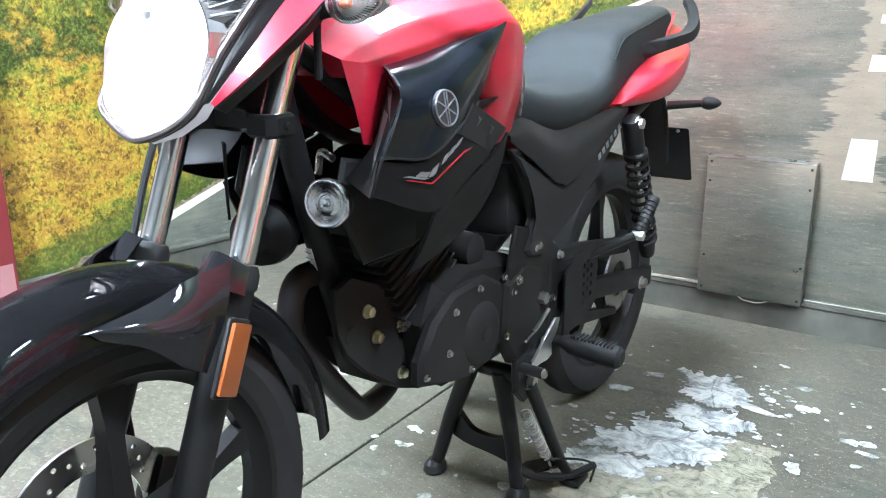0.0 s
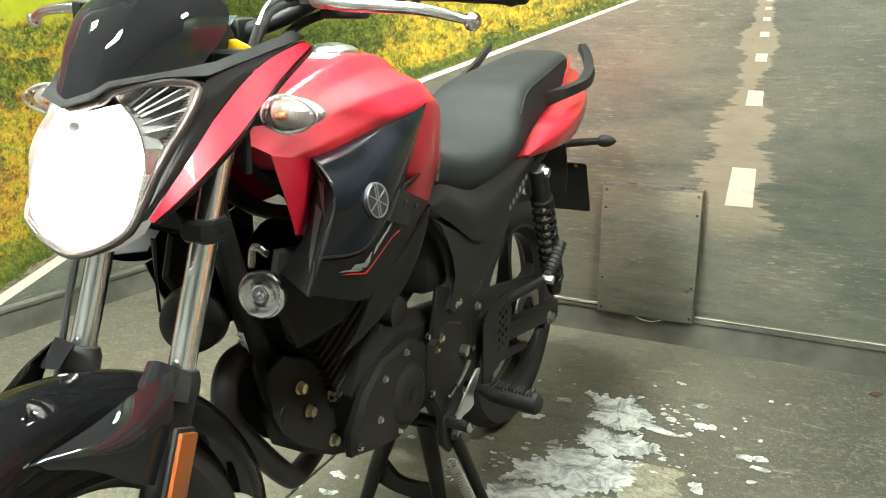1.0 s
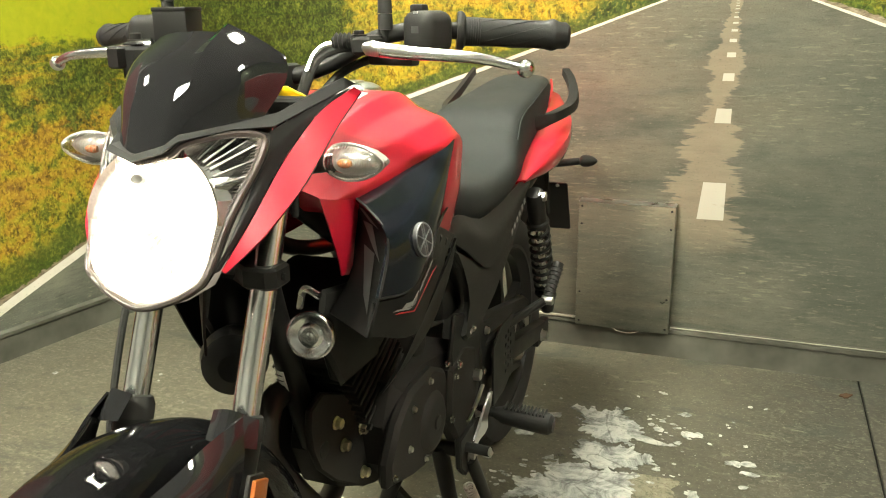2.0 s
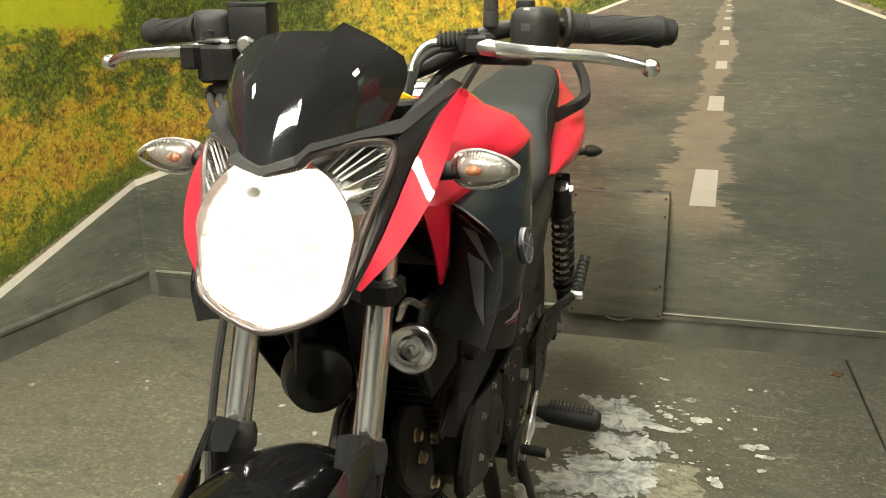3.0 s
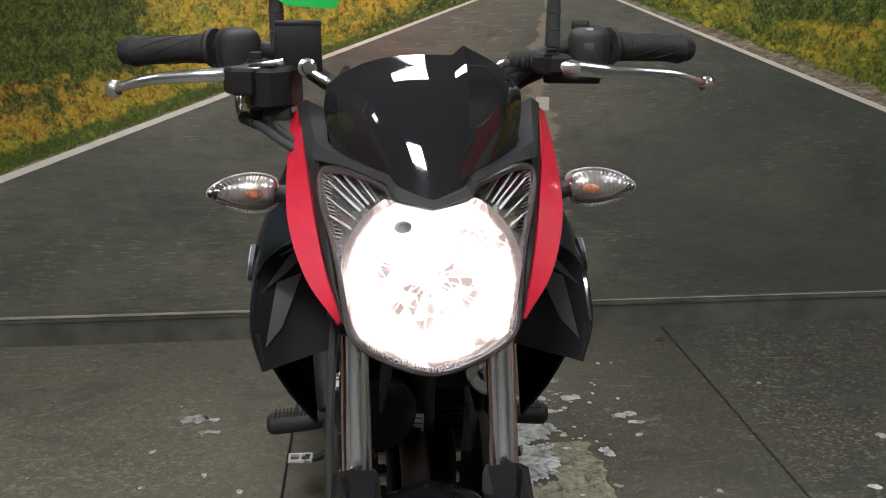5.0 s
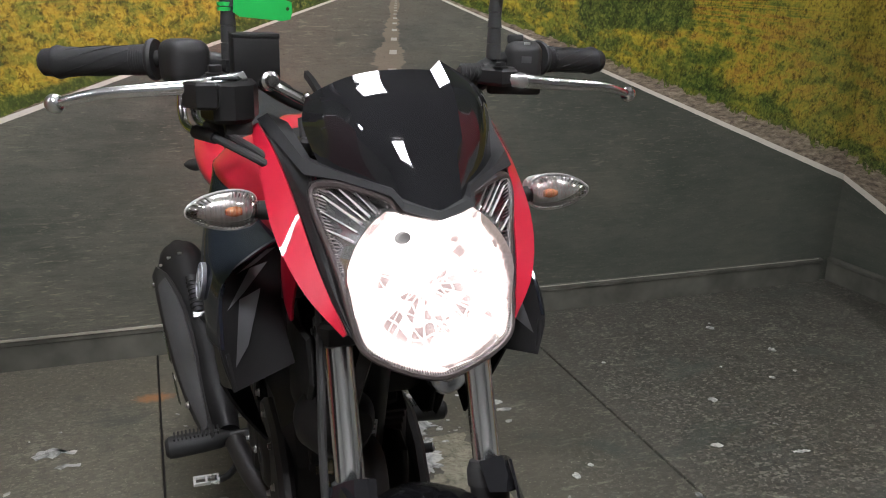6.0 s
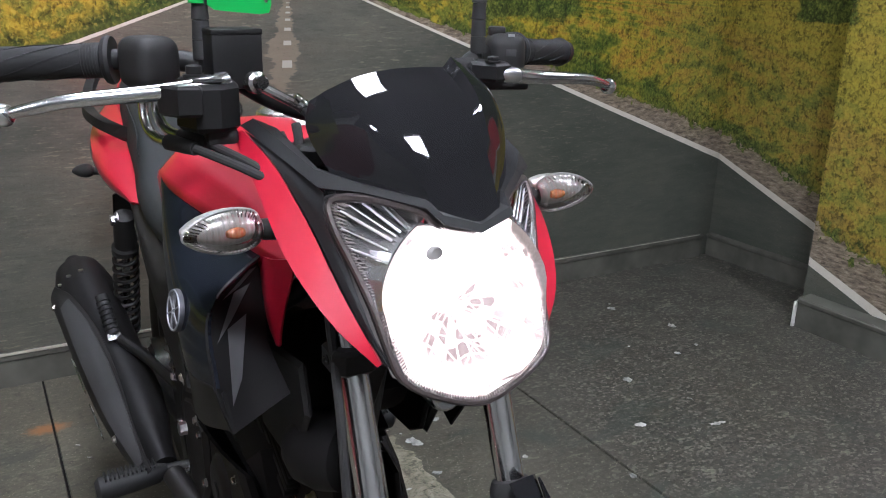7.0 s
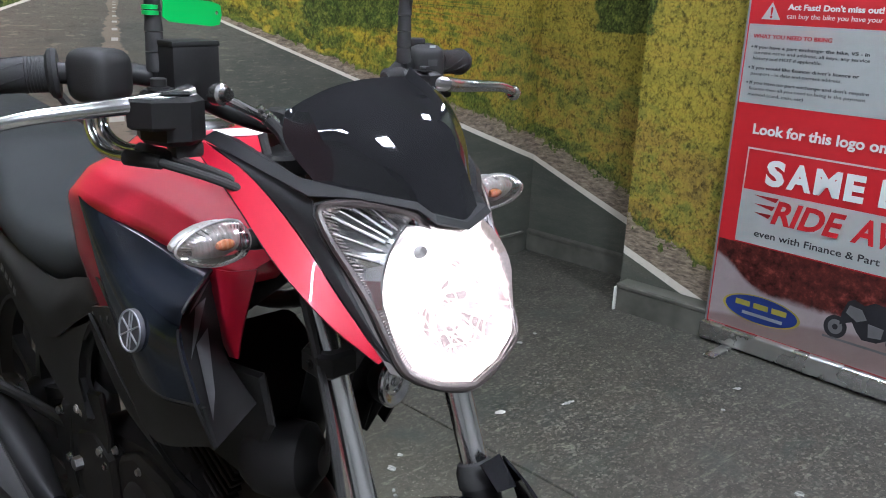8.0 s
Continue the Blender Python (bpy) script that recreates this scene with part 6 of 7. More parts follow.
part("rear_mudguard", sheet([[(-0.075, -0.95, 0.70), (-0.075, -0.72, 0.735), (-0.07, -0.52, 0.76), (-0.055, -0.40, 0.70), (-0.05, -0.345, 0.55)], [(-0.03, -0.95, 0.735), (-0.03, -0.72, 0.765), (-0.03, -0.50, 0.785), (-0.03, -0.375, 0.71), (-0.03, -0.32, 0.55)], [(0.03, -0.95, 0.735), (0.03, -0.72, 0.765), (0.03, -0.50, 0.785), (0.03, -0.375, 0.71), (0.03, -0.32, 0.55)], [(0.075, -0.95, 0.70), (0.075, -0.72, 0.735), (0.07, -0.52, 0.76), (0.055, -0.40, 0.70), (0.05, -0.345, 0.55)]], 3, 3, 0.004), BLACK_PLASTIC, bike)
plate = part("number_plate", slab([(-0.095, 0.0), (0.095, 0.0), (0.10, 0.005), (0.10, 0.162), (0.095, 0.167), (-0.095, 0.167), (-0.10, 0.162), (-0.10, 0.005)], -0.002, 0.002, 0.001, axis="y"), BLACK_PLASTIC, bike, "black back of the number plate")
plate.matrix_basis = pose(0, -0.285 - BIKE_Y, 0.493, 22, 0, 0) @ pose(0, BIKE_Y, 0)
part("plate_bolt", bolt((0.07, -0.345, 0.64), (0, -1, 0.2), 0.004, 0.004), STEEL, bike)

# frame, swing arm, shocks
for s in (1, -1):
    part("frame_rail", tube(flip([(0.03, -1.79, 0.92), (0.08, -1.6, 0.78), (0.10, -1.35, 0.72), (0.11, -1.05, 0.71), (0.10, -0.75, 0.74), (0.08, -0.5, 0.80)], s), 0.014, 12), BLACK_METAL, bike)
    part("frame_post", tube(flip([(0.10, -1.33, 0.72), (0.11, -1.24, 0.55), (0.115, -1.22, 0.42), (0.11, -1.25, 0.33)], s), 0.016, 12), BLACK_METAL, bike)
    arm = part("swing_arm", box((0.112 * s, -0.945, 0.366), (0.03, 0.58, 0.046), 0.006, pose(0, 0, 0, -10.5, 0, 0)), BLACK_METAL, bike)
    part("axle_plate", box((0.115 * s, -0.695, 0.314), (0.022, 0.105, 0.05), 0.004), BLACK_METAL, arm)
    part("axle_nut", bolt((0.126 * s, -0.718, 0.314), (s, 0, 0), 0.011, 0.014), STEEL, arm)
    part("chain_adjuster", bolt((0.115 * s, -0.642, 0.314), (0, 1, 0), 0.006, 0.02), STEEL, arm)
    a, b = Vector((0.152 * s, -0.905, 0.730)), Vector((0.145 * s, -0.735, 0.395))
    sh = part("shock_absorber", tube([a, b], 0.008, 12, 1), STEEL, bike, "rear shock absorber with a black coil spring")
    part("shock_top", turned([(0, -0.01), (0.02, -0.01), (0.022, 0.0), (0.022, 0.07), (0.027, 0.075), (0.027, 0.085), (0, 0.085)], a, b - a, 20), BLACK_METAL, sh)
    part("shock_foot", turned([(0, 0), (0.016, 0), (0.02, 0.02), (0.02, 0.06), (0, 0.06)], b, a - b, 18), BLACK_METAL, sh)
    part("spring", coil(a.lerp(b, 0.22), a.lerp(b, 0.88), 0.0235, 0.0048, 10), BLACK_METAL, sh)
    part("shock_nut", bolt(a + Vector((0.012 * s, 0, 0)), (s, 0, 0), 0.010, 0.014), STEEL, sh)
    # pillion peg folded up
    p, q = Vector((0.20 * s, -0.952, 0.506)), Vector((0.21 * s, -0.897, 0.572))
    peg = part("pillion_peg", tube([p, q], 0.0125, 12, 1), GRIP, bike, "folded pillion footpeg")
    for k in range(7):
        part("peg_rib", turned([(0.012, -0.0015), (0.0145, 0), (0.012, 0.0015), (0.012, -0.0015)], p.lerp(q, 0.12 + 0.12 * k), q - p, 14), GRIP, peg)
    part("peg_end", box(p + Vector((0, -0.004, -0.006)), (0.028, 0.018, 0.018), 0.004, pose(0, 0, 0, -50, 0, 0)), ALU, peg)
    part("peg_bracket", tube(flip([(0.115, -1.20, 0.47), (0.15, -1.05, 0.48), (0.19, -0.96, 0.497)], s), 0.010, 10), BLACK_METAL, bike)
    # rider's peg
    pg = part("footpeg", turned([(0, 0), (0.012, 0), (0.016, 0.012), (0.0195, 0.018), (0.0215, 0.06), (0.0225, 0.105), (0.0215, 0.116), (0.015, 0.123), (0, 0.124)], (0.165 * s, -1.236, 0.346), (s, 0, -0.06), 20), GRIP, bike, "black rubber footpeg")
    part("peg_stem", tube(flip([(0.12, -1.24, 0.350), (0.170, -1.236, 0.346)], s), 0.011, 12, 1), BLACK_METAL, pg)
    for k in range(12):
        part("peg_rib", box(((0.188 + 0.0075 * k) * s, -1.235, 0.3655 - 0.0004 * k), (0.0035, 0.030, 0.006), 0.001, None, None, 1), GRIP, pg)

# engine
part("downtube", tube([(0, -1.80, 0.88), (0, -1.765, 0.75), (0, -1.705, 0.56), (0, -1.675, 0.48)], 0.020, 16), BLACK_METAL, bike)
part("tube_label", sheet([[(-0.0205, -1.737, 0.632), (-0.010, -1.7475, 0.632), (0.003, -1.7505, 0.632)], [(-0.0205, -1.721, 0.580), (-0.010, -1.7315, 0.580), (0.003, -1.7345, 0.580)]], 2, 3, 0.001), WHITE_PRINT, bike, "white paper label on the frame tube")
for k in range(5):
    part("label_line", box((-0.007, -1.7478 + 0.0029 * k, 0.625 - 0.0095 * k), (0.015, 0.0012, 0.0012), 0, pose(0, 0, 0, -18, 0, -14)), TEXT_BLACK, bike)
cyl = part("cylinder", box((0, -1.565, 0.585), (0.128, 0.16, 0.15), 0.02, pose(0, 0, 0, 28, 0, 0)), ENGINE, bike, "finned black engine cylinder")
for k in range(9):
    c = Vector((0, -1.535, 0.515)) + Vector((0, -0.47, 0.88)) * 0.017 * k
    part("cooling_fin", box(c, (0.140, 0.165, 0.005), 0.002, pose(0, 0, 0, 28, 0, 0), None, 1), ENGINE, cyl)
part("cylinder_head", box((0, -1.635, 0.70), (0.17, 0.17, 0.06), 0.02, pose(0, 0, 0, 28, 0, 0)), ENGINE, bike)
case = part("crankcase", slab([(-1.565, 0.545), (-1.60, 0.48), (-1.585, 0.40), (-1.54, 0.352), (-1.36, 0.342), (-1.27, 0.36), (-1.235, 0.42), (-1.25, 0.50), (-1.33, 0.535), (-1.48, 0.545)], -0.105, 0.105, 0.018), ENGINE, bike, "black engine crankcase")
part("crankcase_nose", slab([(-1.55, 0.55), (-1.67, 0.545), (-1.69, 0.47), (-1.66, 0.395), (-1.59, 0.355), (-1.52, 0.352)], -0.040, 0.040, 0.008), ENGINE, case)
for s in (1, -1):
    part("clutch_cover" if s < 0 else "stator_cover", slab([(-1.645, 0.398), (-1.557, 0.377), (-1.505, 0.367), (-1.429, 0.365), (-1.392, 0.395), (-1.382, 0.457), (-1.393, 0.503), (-1.450, 0.532), (-1.550, 0.528), (-1.605, 0.495), (-1.645, 0.440)], 0.095 * s, 0.121 * s, 0.008), ENGINE, case)
    part("cover_disc", turned([(0, 0.010), (0.036, 0.010), (0.044, 0.009), (0.053, 0.004), (0.056, 0)], (0.121 * s, -1.466, 0.432), (s, 0, 0), 40), ENGINE, case)
    part("cover_plug", turned([(0, 0.003), (0.012, 0.003), (0.014, 0.0015), (0.014, 0)], (0.131 * s, -1.466, 0.432), (s, 0, 0), 24), BLACK_METAL, case)
    part("sprocket_cover", slab([(-1.395, 0.500), (-1.405, 0.400), (-1.36, 0.335), (-1.28, 0.345), (-1.245, 0.42), (-1.26, 0.50), (-1.33, 0.525)], 0.10 * s, 0.132 * s, 0.008), ENGINE, case)
    for x, y, z, r in ((0.120, -1.391, 0.513, 0.0048), (0.120, -1.473, 0.514, 0.0045), (0.120, -1.547, 0.495, 0.0045), (0.120, -1.567, 0.430, 0.0045), (0.131, -1.357, 0.499, 0.0060), (0.131, -1.376, 0.482, 0.0045), (0.131, -1.398, 0.405, 0.0050), (0.120, -1.500, 0.377, 0.0042), (0.120, -1.632, 0.412, 0.0040)):
        part("case_bolt", bolt((x * s, y, z), (s, 0, 0), r, 0.006), STEEL, case)
    # front engine brackets with yellow-passivated bolts
    br = part("engine_bracket", slab([(-1.715, 0.590), (-1.752, 0.578), (-1.758, 0.548), (-1.750, 0.510), (-1.735, 0.470), (-1.690, 0.425), (-1.600, 0.362), (-1.550, 0.342), (-1.460, 0.332), (-1.420, 0.360), (-1.555, 0.400), (-1.60, 0.50), (-1.65, 0.56)], 0.036 * s, 0.048 * s, 0.003), ENGINE, bike)
    part("bracket_hole", turned([(0, 0.001), (0.013, 0.001), (0.014, 0)], (0.0485 * s, -1.722, 0.498), (s, 0, 0), 20), BLACK_METAL, br)
    for y, z in ((-1.684, 0.525), (-1.664, 0.476), (-1.603, 0.475), (-1.602, 0.393)):
        part("bracket_bolt", bolt((0.049 * s, y, z), (s, 0, 0), 0.0074, 0.011), ZINC, br)
    frame_plate = part("pivot_plate", slab([(-1.36, 0.60), (-1.27, 0.575), (-1.19, 0.525), (-1.140, 0.456), (-1.165, 0.38), (-1.195, 0.33), (-1.26, 0.32), (-1.33, 0.345), (-1.355, 0.385), (-1.37, 0.46), (-1.385, 0.53)], 0.118 * s, 0.128 * s, 0.004), BLACK_METAL, bike)
    part("pivot_nut", bolt((0.129 * s, -1.268, 0.440), (s, 0, 0), 0.0105, 0.016), STEEL, frame_plate)
    for y, z in ((-1.30, 0.545), (-1.217, 0.425), (-1.25, 0.345), (-1.190, 0.505)):
        part("plate_bolt", bolt((0.129 * s, y, z), (s, 0, 0), 0.0060, 0.008), STEEL, frame_plate)
    part("radiator_side", slab([(-1.78, 0.78), (-1.80, 0.72), (-1.74, 0.62), (-1.62, 0.62), (-1.60, 0.75)], 0.088 * s, 0.098 * s, 0.006), BLACK_PLASTIC, bike)
# dark plates added to hide the fins, in place of shade there
for s in (1, -1):
    part("fin_cover", slab([(-1.765, 0.680), (-1.748, 0.632), (-1.715, 0.612), (-1.655, 0.610), (-1.590, 0.622), (-1.555, 0.640), (-1.57, 0.680)], 0.078 * s, 0.086 * s, 0.003), FAIRING, bike)
part("carburettor", turned([(0, -0.05), (0.03, -0.05), (0.035, -0.02), (0.03, 0.02), (0.036, 0.05), (0, 0.05)], (0.03, -1.42, 0.64), (0, 1, 0.1), 20), ENGINE, bike)
part("air_box", box((0, -1.24, 0.64), (0.20, 0.20, 0.16), 0.03), BLACK_PLASTIC, bike)
part("starter_motor", turned([(0, -0.08), (0.025, -0.08), (0.03, -0.06), (0.03, 0.06), (0, 0.07)], (0.02, -1.42, 0.56), (1, 0, 0), 20), ENGINE, bike)
# perforated sprocket guard on the left
hol = [circle(-1.115 + 0.018 * i, 0.385 + 0.020 * j + 0.006 * i, 0.006, 10) for i in range(3) for j in range(5)]
m = Matrix(((0, 0, 1, 0.148), (1, 0, 0, 0), (0, 1, 0, 0), (0, 0, 0, 1)))
part("chain_guard", pierced([[(-1.20, 0.34), (-1.12, 0.345), (-1.06, 0.37), (-1.045, 0.45), (-1.06, 0.50), (-1.15, 0.50), (-1.20, 0.47)]] + hol, 0.004, m), BLACK_METAL, bike, "perforated black heel guard")
part("chain_cover", slab([(-1.17, 0.48), (-1.00, 0.475), (-0.75, 0.43), (-0.70, 0.40), (-0.72, 0.385), (-0.98, 0.43), (-1.17, 0.43)], 0.068, 0.088, 0.004), BLACK_PLASTIC, bike)
part("chain_cover", slab([(-1.17, 0.36), (-0.98, 0.31), (-0.76, 0.255), (-0.76, 0.235), (-0.99, 0.28), (-1.18, 0.335)], 0.068, 0.084, 0.004), BLACK_PLASTIC, bike)
part("rear_sprocket", turned([(0.045, 0), (0.085, 0), (0.085, 0.006), (0.045, 0.006), (0.045, 0)], (0.062, REAR.y, REAR.z), (1, 0, 0), 48), STEEL, bike)
part("rear_drum", turned([(0, 0), (0.055, 0), (0.065, 0.01), (0.065, 0.04), (0, 0.045)], (-0.055, REAR.y, REAR.z), (-1, 0, 0), 36), ALU, bike)
# gear lever
lev = part("gear_lever", slab([(-1.268, 0.405), (-1.250, 0.400), (-1.262, 0.375), (-1.285, 0.360), (-1.280, 0.335), (-1.300, 0.330), (-1.330, 0.335), (-1.372, 0.325), (-1.385, 0.337), (-1.345, 0.352), (-1.315, 0.375)], 0.160, 0.165, 0.001), ALU, bike, "bright gear lever")
part("gear_peg", tube([(0.158, -1.385, 0.345), (0.206, -1.394, 0.349)], 0.010, 12, 1), GRIP, lev)
part("gear_peg_end", turned([(0, 0), (0.0085, 0), (0.009, 0.002), (0.007, 0.004), (0, 0.0045)], (0.206, -1.394, 0.349), (0.98, -0.19, 0.09), 16), STEEL, lev)
part("gear_link", tube([(0.15, -1.27, 0.42), (0.152, -1.32, 0.40), (0.15, -1.36, 0.385)], 0.004, 8), STEEL, lev)
bp = part("brake_pedal", tube([(-0.140, -1.240, 0.330), (-0.150, -1.265, 0.310), (-0.175, -1.295, 0.297), (-0.200, -1.308, 0.296)], 0.007, 10), BLACK_METAL, bike, "black rear brake pedal")
part("pedal_tread", pierced([[(-0.024, -0.011), (0.024, -0.011), (0.024, 0.011), (-0.024, 0.011)], [(-0.019, -0.007), (-0.002, -0.007), (-0.002, 0.007), (-0.019, 0.007)], [(0.002, -0.007), (0.019, -0.007), (0.019, 0.007), (0.002, 0.007)]], 0.006, pose(-0.218, -1.308, 0.301, 12, 0, 0)), ALU, bp, "bright slotted tread plate")

# exhaust
part("exhaust_header", tube([(-0.02, -1.66, 0.565), (-0.016, -1.715, 0.585), (-0.012, -1.765, 0.585), (-0.010, -1.787, 0.548), (-0.010, -1.780, 0.500), (-0.010, -1.730, 0.430), (-0.012, -1.655, 0.340), (-0.03, -1.60, 0.308), (-0.07, -1.48, 0.295), (-0.13, -1.36, 0.315), (-0.158, -1.25, 0.342)], 0.0195, 18), surface("heat_dulled_black_pipe", (0.02, 0.018, 0.017), 0.5, 0.3, 200, 0.3, 0.15), bike, "dull black exhaust header pipe")
ma, mb = Vector((-0.168, -1.225, 0.347)), Vector((-0.228, -0.625, 0.545))
muf = part("silencer", turned([(0, 0), (0.024, 0), (0.028, 0.04), (0.044, 0.11), (0.053, 0.18), (0.058, 0.52), (0.061, 0.53), (0.061, 0.555), (0.057, 0.560), (0.057, 0.585), (0.050, 0.615), (0.036, 0.628), (0, 0.628)], ma, mb - ma, 36), FAIRING, bike, "black exhaust silencer with a heat shield")
part("silencer_tip", turned([(0.016, 0), (0.020, 0), (0.020, 0.03), (0.016, 0.03), (0.016, 0)], mb, mb - ma, 20), BLACK_METAL, muf)
axis = (mb - ma).normalized()
sd = axis.cross(Vector((0, 0, 1))).normalized() * -1
if sd.x > 0:
    sd = -sd
tp = sd.cross(axis)
if tp.z < 0:
    tp = -tp
rows = []
for t, wa, wb, r in ((-0.02, -0.5, 0.65, 0.040), (0.08, -0.9, 0.95, 0.060), (0.20, -1.1, 1.15, 0.072), (0.34, -1.15, 1.15, 0.076), (0.46, -1.1, 0.90, 0.077), (0.535, -0.9, 0.5, 0.077)):
    rows.append([ma + axis * t + r * (sd * math.cos(a) + tp * math.sin(a)) for a in (wa, wa * 0.5, 0, wb * 0.5, wb)])
part("heat_shield", sheet(rows, 4, 4, 0.003), BLACK_PLASTIC, muf, "satin black heat shield")
rows = [[ma + axis * t + r * (sd * math.cos(a) + tp * math.sin(a)) for a in (lo, (lo + hi) / 2, hi)] for t, r, lo, hi in ((0.00, 0.050, 0.30, 0.62), (0.12, 0.070, 0.32, 1.0), (0.24, 0.0785, 0.36, 1.08), (0.36, 0.0815, 0.40, 1.02), (0.46, 0.0815, 0.46, 0.80))]
part("shield_insert", sheet(rows, 3, 3, 0.003), GREY_PLASTIC, muf, "grey face of the heat shield")
for t0, t1 in ((0.13, 0.22), (0.26, 0.36)):
    slot = [[ma + axis * t + 0.0795 * (sd * math.cos(a) + tp * math.sin(a)) for a in (-0.40, -0.26)] for t in (t0, (t0 + t1) / 2, t1)]
    part("shield_slot", sheet(slot, 3, 3, 0.002), ALU, muf, "bright slot in the shield")
for t in (0.09, 0.50):
    part("shield_bolt", bolt(ma + axis * t + (sd * 0.98 + tp * 0.1) * (0.063 if t < 0.2 else 0.078), sd, 0.005, 0.005), STEEL, muf)

# small steel blocks added for the highlights in the end ring's groove
for a in (0.5, 0.95, 1.4):
    part("end_glint", box(ma + axis * 0.5475 + 0.0612 * (sd * math.cos(a) + tp * math.sin(a)), (0.010, 0.008, 0.005), 0.001), STEEL, muf)

# horn and canister below the headlamp
hd = Vector((0.22, -0.97, 0.08)).normalized()
horn = part("horn", turned([(0, -0.03), (0.018, -0.03), (0.030, -0.016), (0.034, 0.0), (0, 0.002)], (0.086, -1.802, 0.722), hd, 32), BLACK_METAL, bike, "round horn with a chrome rim")
part("horn_face", turned([(0.034, 0.0), (0.0336, 0.004), (0.0315, 0.006), (0.028, 0.006), (0.023, 0.003), (0.018, 0.0015), (0.015, 0.004), (0.012, 0.0045), (0.0105, 0.002), (0.006, 0.002), (0.005, 0.006), (0, 0.007)], (0.086, -1.802, 0.722), hd, 40), surface("dulled_chrome", (0.62, 0.62, 0.63), 0.16, 1.0, 200, 0.15, 0.05), horn)
part("horn_bracket", tube([(0.07, -1.80, 0.76), (0.085, -1.81, 0.79), (0.11, -1.815, 0.785)], 0.005, 8), STEEL, horn)
part("canister", turned([(0, -0.05), (0.03, -0.05), (0.045, -0.03), (0.05, 0.0), (0.045, 0.03), (0.02, 0.05), (0, 0.052)], (-0.062, -1.775, 0.655), (0.5, -0.8, 0.1), 28), FAIRING, bike)
part("lower_fin", sheet([[(-0.03, -1.87, 0.80), (-0.045, -1.86, 0.80)], [(-0.045, -1.86, 0.74), (-0.055, -1.85, 0.745)], [(-0.055, -1.85, 0.69), (-0.057, -1.848, 0.69)]], 3, 2, 0.004), BLACK_PLASTIC, bike)


# stands
pv = part("centre_stand", tube([(-0.11, -1.30, 0.285), (0.12, -1.30, 0.285)], 0.016, 14, 1), BLACK_METAL, bike, "black centre stand, lowered")
for s in (1, -1):
    top = Vector((0.068, -1.305, 0.285)) if s > 0 else Vector((0.010, -1.325, 0.290))
    part("stand_leg", tube([top, top.lerp(Vector((0.100 * s, -1.285, 0.02)), 0.5) + Vector((0.004 * s, 0, 0)), (0.100 * s, -1.285, 0.02)], (0.019, 0.014), 12, 1), BLACK_METAL, pv)
    part("stand_foot", turned([(0, 0), (0.020, 0), (0.024, 0.006), (0.022, 0.020), (0.014, 0.030), (0, 0.032)], (0.102 * s, -1.288, 0.0), (0, 0.1, 1), 18, None, 1.3), BLACK_METAL, pv)
part("stand_brace", sheet([[(-0.062, -1.288, 0.105), (-0.02, -1.288, 0.092), (0.04, -1.287, 0.085), (0.090, -1.287, 0.075)], [(-0.038, -1.296, 0.165), (-0.005, -1.292, 0.130), (0.04, -1.290, 0.125), (0.084, -1.292, 0.135)]], 3, 4, 0.014), BLACK_METAL, pv)
part("stand_tread", tube([(0.10, -1.285, 0.07), (0.13, -1.25, 0.045), (0.17, -1.19, 0.03), (0.20, -1.13, 0.035)], (0.011, 0.008), 10), BLACK_METAL, pv)
part("tread_tang", slab([(0.09, -1.30), (0.13, -1.26), (0.16, -1.21), (0.12, -1.20), (0.09, -1.24)], 0.055, 0.062, 0.002, axis="z"), BLACK_METAL, pv)
ss = part("side_stand", tube([(0.142, -1.325, 0.285), (0.150, -1.28, 0.20), (0.160, -1.215, 0.075), (0.165, -1.175, 0.022)], (0.014, 0.011), 12, 2), BLACK_METAL, bike, "black side stand, lowered beside the centre stand")
part("side_stand_foot", box((0.170, -1.165, 0.011), (0.045, 0.055, 0.012), 0.004), BLACK_METAL, ss)
part("side_stand_bracket", slab([(-1.37, 0.345), (-1.29, 0.35), (-1.295, 0.265), (-1.335, 0.25), (-1.365, 0.28)], 0.125, 0.139, 0.003), BLACK_METAL, ss)
part("stand_spring", coil((0.146, -1.345, 0.235), (0.150, -1.262, 0.105), 0.0095, 0.0024, 15), STEEL, ss)
part("spring_hook", tube([(0.150, -1.262, 0.105), (0.152, -1.240, 0.07), (0.150, -1.235, 0.055)], 0.0026, 6, 1), STEEL, ss)
part("side_stand_bolt", bolt((0.140, -1.320, 0.290), (1, 0, 0), 0.010, 0.012), STEEL, ss)
part("stand_cable", tube([(0.15, -1.27, 0.10), (0.19, -1.21, 0.085), (0.215, -1.17, 0.06), (0.205, -1.16, 0.012)], 0.0025, 6), RUBBER, ss)


